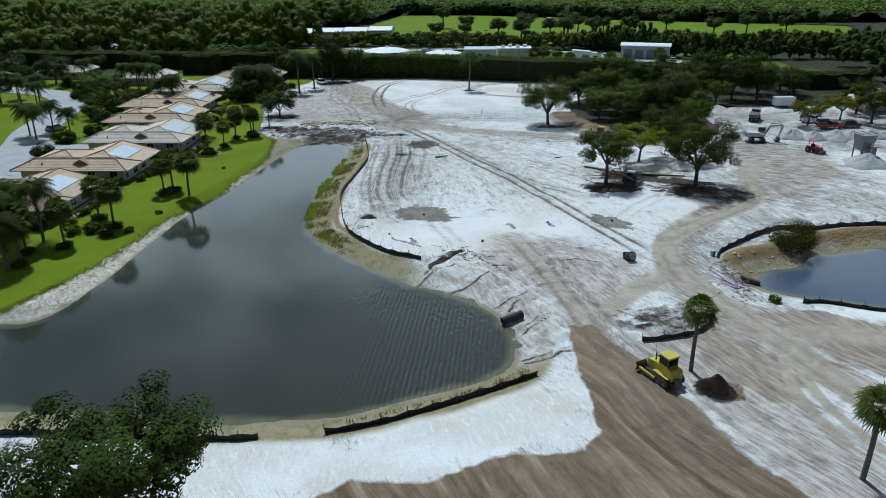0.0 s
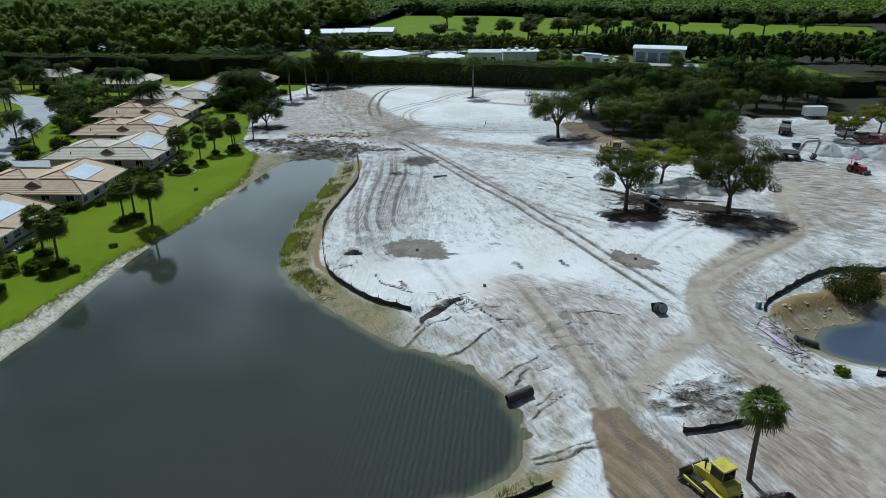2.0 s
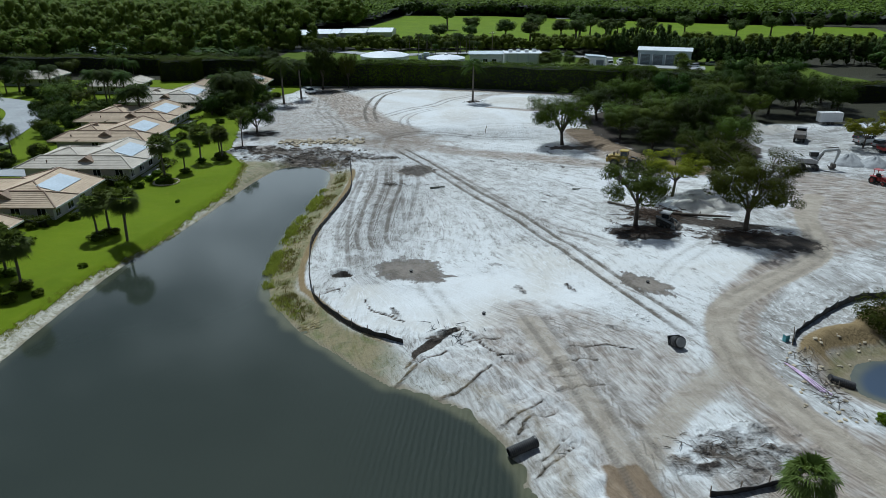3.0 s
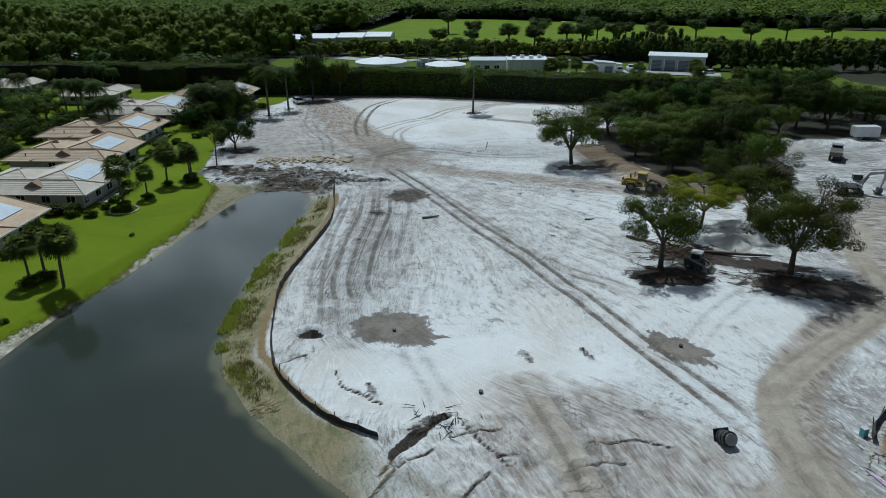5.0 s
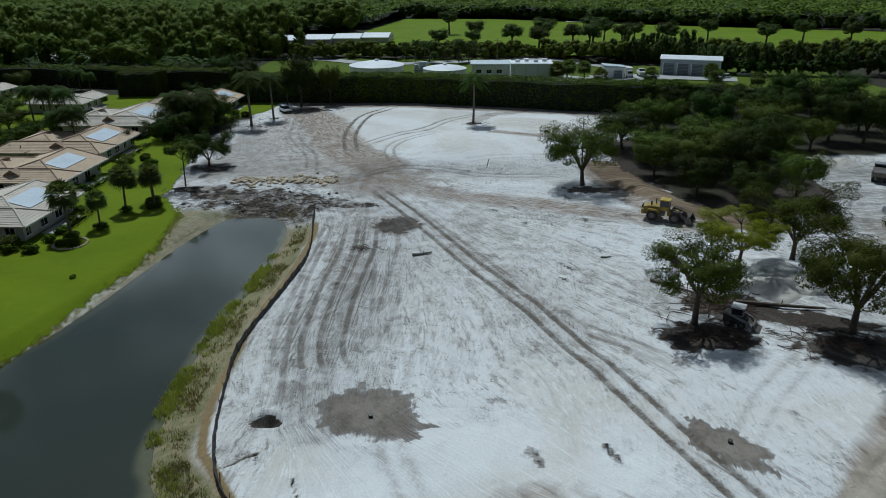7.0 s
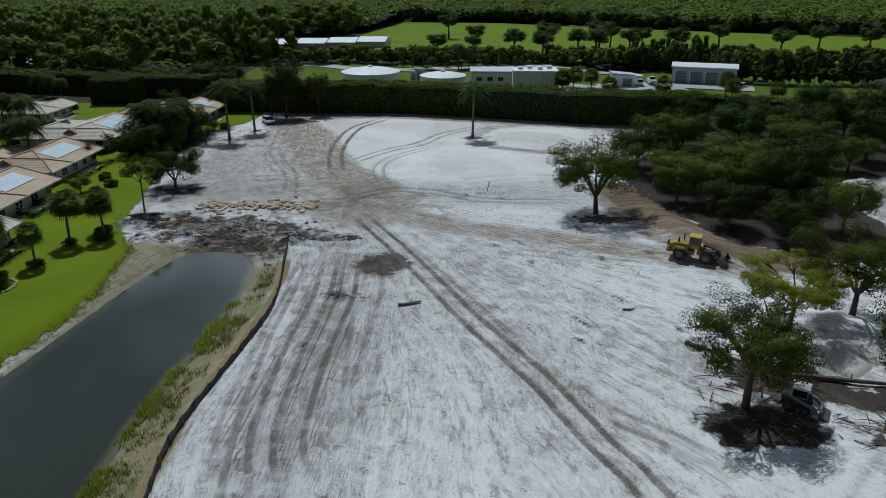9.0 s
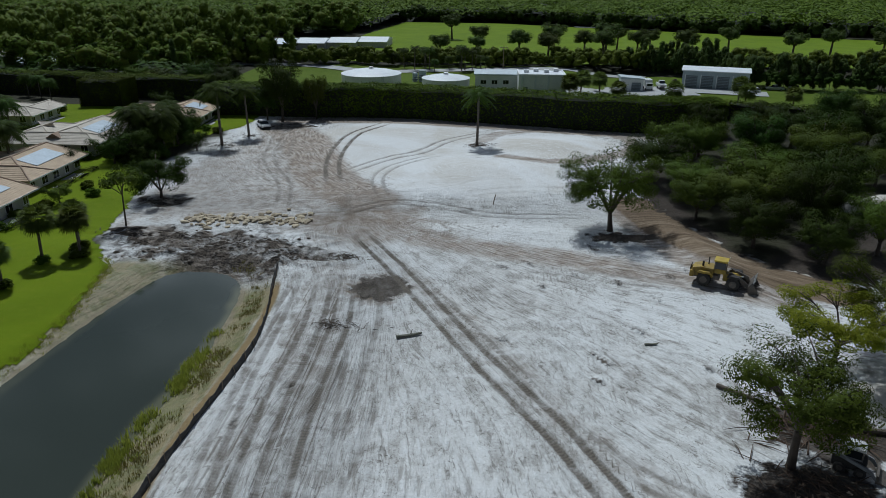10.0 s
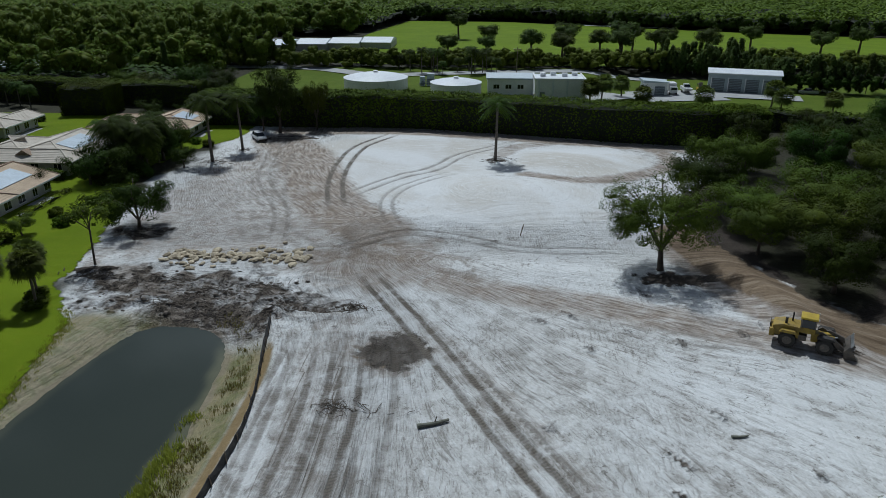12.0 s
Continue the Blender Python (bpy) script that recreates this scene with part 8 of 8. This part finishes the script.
silt_fence([(34.2, 82.6), (35.2, 84.6), (37.4, 86.9), (41.8, 90.5), (47, 93.7), (51.9, 93.9), (57.3, 95), (63, 94.4), (70, 94.8)], "black silt fence round the pond bank", 0.9)
silt_fence([(39.9, 70.4), (43, 71.4), (45.7, 70.4), (48.8, 69.3), (56, 67.5)], "black silt fence below the pond", 0.7)
silt_fence([(19.6, 61.4), (22.3, 62.1), (25.6, 63.3), (28, 65.3)], "short black silt fence behind the palm", 0.7)


def corrugated(name, a, b, radius, label, wall=0.08):
    a, b = Vector(a), Vector(b)
    length = (b - a).length
    t = thing(name, Matrix.Translation(a) @ (b - a).to_track_quat("Z", "Y").to_matrix().to_4x4(), label, "pipe")
    n = int(length / 0.16) * 2
    rows, verts, faces, k = [], [], [], 24
    prof = [(radius * (1.0 if i % 2 else 0.93), length * i / n) for i in range(n + 1)] + [(radius - wall * 1.6, length), (radius - wall * 1.6, 0)]
    for r, z in prof:
        for j in range(k):
            verts.append((r * math.cos(2 * math.pi * j / k), r * math.sin(2 * math.pi * j / k), z))
    m = len(prof)
    for i in range(m):
        for j in range(k):
            faces.append((i * k + j, i * k + (j + 1) % k, ((i + 1) % m) * k + (j + 1) % k, ((i + 1) % m) * k + j))
    link_mesh("pipe_wall", verts, faces, M_PIPE, t)
    link_mesh("collar", *tube([(0, 0, length - 0.12), (0, 0, length + 0.05)], [radius * 1.06, radius * 1.06], 24), M_PIPE, t)
    return t


corrugated("culvert_pipe", (5.5, 66.3, -0.5), (7.7, 67.3, -0.1), 0.46, "black corrugated culvert pipe opening over the lake")
corrugated("culvert_pipe", (37.7, 77.1, -0.85), (35.6, 77.6, -0.35), 0.45, "black culvert pipe end at the pond")
ring = thing("manhole_barrel", pose(23.0, 82.6, height_at(23.0, 82.6) + 0.55, 64, 0, 12), "black manhole barrel with a grey lid lying tipped on sand", "barrel")
part("shell", cyl(0.58, 1.35, None, 28, bevel=0.06), M_PIPE, ring)
part("lid", cyl(0.5, 0.12, pose(0, 0, 0.69), 24, bevel=0.03), M_CONCRETE, ring, "pale grey round lid")
for zz in (-0.4, 0.1, 0.5):
    part("band", cyl(0.62, 0.1, pose(0, 0, zz), 28), M_PIPE, ring)
part("base_flange", box((1.3, 1.3, 0.12), pose(0, 0, -0.72), 0.03), M_PIPE, ring)
box_t = thing("teal_bin", ground_pose(34.0, 83.6, 20), "small teal plastic bin at the fence's end", "bin")
part("tub", box((0.5, 0.45, 0.75), pose(0, 0, 0.37), 0.05), M_TEAL, box_t)
part("lid", box((0.56, 0.5, 0.06), pose(0, 0, 0.77), 0.02), M_LIGHT, box_t)
for k in range(5):
    a = Vector((32.3 + 0.12 * k, 79.6 - 0.25 * k, 0))
    b = a + Vector((1.1 + 0.25 * math.sin(k * 2), -4.6 - 0.3 * math.cos(k), 0))
    a.z, b.z = height_at(a.x, a.y) + 0.08 + 0.05 * (k % 2), height_at(b.x, b.y) + 0.1
    pp = thing("purple_pipe", Matrix.Translation(a), "long purple plastic pipe lying on rubble", "pipe", "purple pipes")
    link_mesh("pipe_wall", *tube([(0, 0, 0), (b - a) * 0.5 + Vector((0, 0, 0.06)), b - a], [0.055, 0.055, 0.055], 10), M_PURPLE, pp)
    link_mesh("socket_end", *tube([(b - a) * 0.97, b - a], [0.08, 0.08], 10), M_PURPLE, pp)
for x, y in [(-4.9, 99.7), (23.6, 97.6), (3.9, 89.0)]:
    dr = thing("drain_inlet", pose(x, y, height_at(x, y)), "small black drain pipe standing in a grey hollow", "drain", "drain inlets")
    part("pipe_wall", cyl(0.18, 0.6, pose(0, 0, -0.1), 16), M_PIPE, dr)
    part("rim", cyl(0.21, 0.06, pose(0, 0, 0.2), 16), M_PIPE, dr)
mark = thing("survey_stake", pose(5.6, 175.6, height_at(5.6, 175.6), 8, 12, 0), "thin leaning stake on the sand", "stake")
part("post", cyl(0.07, 1.8, pose(0, 0, 0.7), 8), M_STAKE, mark)
part("tip", cyl(0.07, 0.25, pose(0, 0, 1.7), 8, 0.02), M_STAKE, mark)


def rock_mesh(seed):
    r = np.random.RandomState(seed)
    bm = bmesh.new()
    bmesh.ops.create_icosphere(bm, subdivisions=1, radius=0.5)
    for v in bm.verts:
        v.co *= r.uniform(0.75, 1.2)
        v.co.z *= 0.6
    me = bpy.data.meshes.new("stone")
    bm.to_mesh(me)
    bm.free()
    me.materials.append(M_STONE)
    return me


rocks = [rock_mesh(k) for k in range(6)]
heap = thing("limestone_rocks", pose(-29.5, 165.5, height_at(-29.5, 165.5)), "row of pale limestone boulders on mud", "rocks")
for k in range(150):
    x = rng.uniform(-38.5, -20.5)
    y = 166.4 + 0.05 * (x + 30) + rng.normal(0, 1.15) + (1.2 if rng.rand() < 0.2 else 0)
    o = new("stone", rocks[k % 6])
    o.parent = heap
    s = rng.uniform(0.45, 1.35)
    o.matrix_basis = pose(x + 29.5, y - 165.5, height_at(x, y) - height_at(-29.5, 165.5) + 0.12 * s, rng.uniform(-15, 15), rng.uniform(-15, 15), rng.uniform(0, 360)) @ Matrix.Diagonal((s * 1.2, s * 0.8, s * 0.8, 1))
bed = thing("planter_ring", pose(-50.8, 136.6, height_at(-50.8, 136.6)), "ring of pale edging stones round a shrub bed on the lawn", "planter")
for k in range(30):
    a = 2 * math.pi * k / 30
    x, y = -50.8 + 2.1 * math.cos(a), 136.6 + 2.1 * math.sin(a)
    o = new("stone", rocks[k % 6])
    o.parent = bed
    o.matrix_basis = pose(x + 50.8, y - 136.6, height_at(x, y) - height_at(-50.8, 136.6) + 0.16, 0, 0, rng.uniform(0, 360)) @ Matrix.Diagonal((0.5, 0.42, 0.55, 1))
for x, y in [(-51.6, 136.2), (-50.2, 136.1), (-50.9, 137.3)]:
    put(small_bush, x, y, 1.05, 0.9, label="low dark shrub in a stone-edged bed", group="shrubs in the ring bed")
shore = thing("shore_stones", pose(40, 80, 0), "scattered pale rubble beside the pond", "rocks")
for k in range(70):
    x, y = (rng.uniform(31, 36), rng.uniform(70, 82)) if k < 40 else (rng.uniform(36, 46), rng.uniform(80.5, 85))
    if lake_side(POND, np.array([x]), np.array([y]))[0] < 0.3:
        continue
    o = new("stone", rocks[k % 6])
    o.parent = shore
    s = rng.uniform(0.15, 0.5)
    o.matrix_basis = pose(x - 40, y - 80, height_at(x, y) + 0.04, 0, 0, rng.uniform(0, 360)) @ Matrix.Diagonal((s * 1.3, s, s, 1))


def pile(x, y, r, h, material, label, name="gravel_pile", group=""):
    t = thing(name, pose(x, y, height_at(x, y)), label, "pile", group)
    n, m = 30, 9
    verts = [(0, 0, h)]
    for i in range(1, m + 1):
        for k in range(n):
            a = 2 * math.pi * k / n
            rr = r * i / m * (1 + 0.12 * math.sin(3 * a + x) + 0.06 * math.sin(7 * a + y))
            z = h * (1 - i / m) ** 1.0 * (1 + 0.1 * math.sin(5 * a + i)) - (0.3 if i == m else 0)
            verts.append((rr * math.cos(a), rr * math.sin(a), z + rng.normal(0, 0.03)))
    faces = [(0, 1 + k, 1 + (k + 1) % n) for k in range(n)]
    for i in range(m - 1):
        for k in range(n):
            faces.append((1 + i * n + k, 1 + (i + 1) * n + k, 1 + (i + 1) * n + (k + 1) % n, 1 + i * n + (k + 1) % n))
    link_mesh("pile_surface", verts, faces, material, t, smooth=True)
    return t


for x, y, r, h in [(73.4, 151.8, 3.2, 2.0), (77.8, 150.6, 3.0, 1.9), (82.2, 149.8, 3.3, 2.0), (86.5, 151.5, 2.8, 1.7), (91, 152, 3.2, 1.8), (75.6, 154.5, 2.2, 1.4), (84, 153.5, 2.6, 1.5)]:
    pile(x, y, r, h, M_GRAVEL, "grey cone of gravel dumped on the sand", group="gravel piles")
pile(78, 129.4, 4.6, 2.2, M_GRAVEL, "wide grey gravel cone below the screening plant")
for x, y, r, h in [(61.4, 177, 4.2, 1.6), (66.5, 179.2, 4.8, 2.0), (71, 179.8, 3.6, 1.4), (37.4, 125.6, 3.6, 1.2), (41.4, 126.8, 3.2, 1.0)]:
    pile(x, y, r, h, M_PILE, "pale sand heap at the edge of the trees", "sand_pile", "sand piles")


def brushwood(x, y, spread, count, label, length=1.6, material=None, name="brush_pile", thick=0.05):
    """Torn branches and roots lying over one another."""
    t = thing(name, pose(x, y, height_at(x, y)), label, "debris")
    tubes = []
    for k in range(int(count * 1.7)):
        a, b = rng.normal(0, spread[0] / 2), rng.normal(0, spread[1] / 2)
        d = rng.uniform(0, 6.28)
        l = length * rng.uniform(0.4, 1.3)
        base = height_at(x + a, y + b) - height_at(x, y)
        p0 = np.array([a, b, base + rng.uniform(-0.05, 0.12)])
        p2 = p0 + [math.cos(d) * l, math.sin(d) * l, rng.uniform(-0.05, 0.22)]
        p1 = (p0 + p2) / 2 + [0, 0, rng.uniform(0.0, 0.15)]
        tubes.append(tube([p0, p1, p2], [thick * rng.uniform(0.4, 1.1), thick * 0.6, thick * 0.2], 4))
    v, f = joined(tubes)
    tagged(link_mesh("tangle", v, f, material or M_LOG, t), kind="stuff")
    return t


brushwood(-15.6, 153.6, (5.5, 0.7), 24, "line of torn dark branches on the sand", 1.3, thick=0.04)
brushwood(-13.2, 153.8, (1.6, 0.9), 40, "small heap of torn roots on the sand", 0.8, thick=0.07)
brushwood(-11.2, 136.4, (1.6, 0.8), 26, "heap of torn dark roots in the sand", 1.0, thick=0.05)
brushwood(-9.2, 135.8, (3.4, 0.3), 9, "scatter of dark roots on the sand", 1.7, thick=0.05)
brushwood(30.0, 122.0, (4.5, 3.0), 120, "heap of felled branches under the trees", 2.2, M_BRUSH, thick=0.08)
brushwood(27.5, 115.0, (4.0, 2.4), 70, "dark scatter of cut branches under an oak", 1.8, M_BRUSH, thick=0.06)
brushwood(39.5, 114.0, (6.0, 2.6), 80, "dark scatter of cut branches under a big oak", 1.8, M_BRUSH, thick=0.06)
brushwood(3.0, 213.5, (2.6, 1.4), 30, "dry fallen fronds round a palm's foot", 1.6)
brushwood(-48.4, 210.2, (2.8, 1.8), 24, "dry fallen fronds below a royal palm", 1.6)
brushwood(-45.8, 218.8, (2.2, 1.6), 20, "dry fallen fronds below a palm", 1.5)
root_ball = pile(24.2, 52.7, 1.25, 1.15, M_BRUSH, "round mass of torn brown roots beside the bulldozer", "root_ball")
brushwood(24.2, 52.8, (1.2, 1.0), 60, "torn brown roots round a root ball", 0.8, M_BRUSH, thick=0.04)
brushwood(34.5, 77.0, (1.8, 6.0), 70, "grey rubble and sticks along the pond bank", 1.2)
brushwood(0.2, 84.6, (2.6, 1.8), 26, "torn black sheet and roots at a washout", 1.3, M_FABRIC)
brushwood(-44, 160.2, (3.0, 1.0), 40, "dark uprooted stumps at the lawn's edge", 1.2, thick=0.08)
brushwood(34, 147.2, (1.2, 0.8), 20, "broken wood before the loader's bucket", 1.0)
brushwood(22.5, 66.8, (4.0, 2.0), 26, "dark rooty spoil on pale sand", 1.0)
for x, y, w in [(-41.5, 157.5, 3.0), (-35.0, 159.5, 4.0), (-29.0, 157.0, 3.5), (-23.5, 158.5, 3.0), (-20.0, 153.0, 2.4), (-33.0, 154.0, 3.0)]:
    brushwood(x, y, (w, 0.8), 20, "torn dark roots and branches in churned mud", 1.3, thick=0.06)
clods = []
for k in range(260):
    x, y, s = rng.uniform(-44, -19), rng.normal(156.6, 2.4), 0.06 + 0.3 * rng.rand() ** 3
    if lake_side(LAKE, np.array([x]), np.array([y]))[0] < 1.0:
        continue
    d = unit(9) * [s, s * 0.8, s * 0.5]
    d = d[np.argsort(np.arctan2(d[:, 1], d[:, 0]))]
    z = height_at(x, y)
    ring_pts = [(x + 1.2 * s * math.cos(q) * rng.uniform(0.7, 1.2), y + 0.8 * s * math.sin(q) * rng.uniform(0.7, 1.2), z - 0.05) for q in np.linspace(0, 6.28, 6, endpoint=False)]
    top_pts = [(x + (p[0] - x) * 0.55, y + (p[1] - y) * 0.55, z + s * rng.uniform(0.3, 0.6)) for p in ring_pts]
    clods.append((ring_pts + top_pts, [(i, (i + 1) % 6, 6 + (i + 1) % 6, 6 + i) for i in range(6)] + [tuple(range(6, 12))]))
M_CLOD = plain("dark_mud", (0.19, 0.16, 0.13), (0.09, 0.075, 0.062), 1.5, 0.9, bump=0.6)
tagged(link_mesh("mud_clods", *joined(clods), M_CLOD), "dark lumps of churned mud", "mud", kind="stuff")
pole = thing("utility_pole", pose(10.6, 302, height_at(10.6, 302)), "thin grey utility pole behind the pump house", "pole")
part("post", cyl(0.16, 11.0, pose(0, 0, 5.4), 10, 0.1), M_STAKE, pole)
part("crossarm", box((2.4, 0.12, 0.14), pose(0, 0, 10.2)), M_STAKE, pole)
for k in (-1.0, -0.4, 0.4, 1.0):
    part("insulator", cyl(0.06, 0.25, pose(k, 0, 10.4), 8), M_WHITE, pole)
for a, b, r, lab in [((24.2, 127.2), (28.2, 123.8), 0.2, "long bare log lying towards the trees"), ((-4.4, 133.9), (-2.0, 134.9), 0.19, "short grey-green weathered log on the sand"),
                     ((19.5, 134.0), (20.8, 134.2), 0.12, "short stick lying on sand"), ((32, 121.5), (41, 120.2), 0.26, "fallen brown trunk under the oaks")]:
    z0, z1 = height_at(*a) + r, height_at(*b) + r
    lg = thing("log", pose(a[0], a[1], z0), lab, "log")
    mid = [(b[0] - a[0]) * 0.5 + 0.1, (b[1] - a[1]) * 0.5 - 0.08, (z1 - z0) / 2]
    link_mesh("stem", *tube(spline([(0, 0, 0), mid, (b[0] - a[0], b[1] - a[1], z1 - z0)], 4), np.linspace(r, r * 0.55, 9), 8), M_GREYLOG if r < 0.2 else M_LOG, lg)
    if r > 0.15:
        link_mesh("branch_stub", *tube([mid, np.array(mid) + [0.2, 0.3, 0.5]], [r * 0.4, r * 0.15], 5), M_LOG, lg)


# ---- weeds on the banks ----
def blades(points, tall, wide, per):
    c = np.repeat(points, per, 0)
    n = len(c)
    c = c + np.column_stack([rng.normal(0, 0.16, (n, 2)), np.zeros(n)])
    h = tall * rng.uniform(0.5, 1.25, n)
    a = rng.uniform(0, 6.28, n)
    lean = np.column_stack([np.cos(a), np.sin(a), np.zeros(n)]) * (h * rng.uniform(0.1, 0.6, n))[:, None]
    s = np.column_stack([-np.sin(a), np.cos(a), np.zeros(n)]) * (wide / 2)
    up = np.column_stack([np.zeros((n, 2)), h])
    return np.stack([c - s, c + s, c + lean + up + s * 0.2, c + lean + up - s * 0.2], 1)


def along_bank(count, y0, y1, d0, d1):
    out = []
    ok = [(p, q) for p, q in zip(LAKE, np.roll(LAKE, -1, 0)) if y0 < p[1] < y1 and p[0] > -30]
    while len(out) < count:
        p, q = ok[rng.randint(len(ok))]
        s, d = rng.rand(), rng.uniform(d0, d1)
        t = (q - p) / (np.linalg.norm(q - p) + 1e-9)
        w = p + (q - p) * s + np.array([t[1], -t[0]]) * d
        if 0.7 * math.sin(w[1] * 0.5) + 0.5 * math.sin(w[1] * 1.3 + 1) + rng.normal(0, 0.45) > -0.1:
            out.append((w[0], w[1], max(height_at(*w), WATER) - 0.02))
    return np.array(out)


tagged(quad_mesh("bank_reeds", np.vstack([blades(along_bank(380, 96, 136, -0.5, 0.8), 0.5, 0.08, 14), blades(along_bank(260, 88, 132, 0.4, 2.2), 0.3, 0.06, 10)]), M_REED),
       "green reeds along the waterline", "reeds", kind="stuff")
tagged(quad_mesh("bank_weeds", np.vstack([blades(np.vstack([along_bank(500, 86, 140, 1.0, 3.2), along_bank(120, 47, 58, 1.0, 2.6)]), 0.28, 0.06, 8), blades(along_bank(260, 92, 150, 1.2, 3.2), 0.35, 0.06, 9)]), M_TUFT),
       "dry yellow weeds on the sandy bank", "weeds", kind="stuff")
edge = []
for k in range(1500):
    i = rng.randint(8, 80)
    p = LAWN[i] + (LAWN[i + 1] - LAWN[i]) * rng.rand() + rng.normal(0, 0.35, 2)
    if p[1] < 152:
        edge.append((p[0], p[1], height_at(*p)))
tagged(quad_mesh("lawn_edge_grass", blades(np.array(edge), 0.22, 0.05, 10), M_REED), "uneven grass at the edge of the lawn", "grass", kind="stuff")
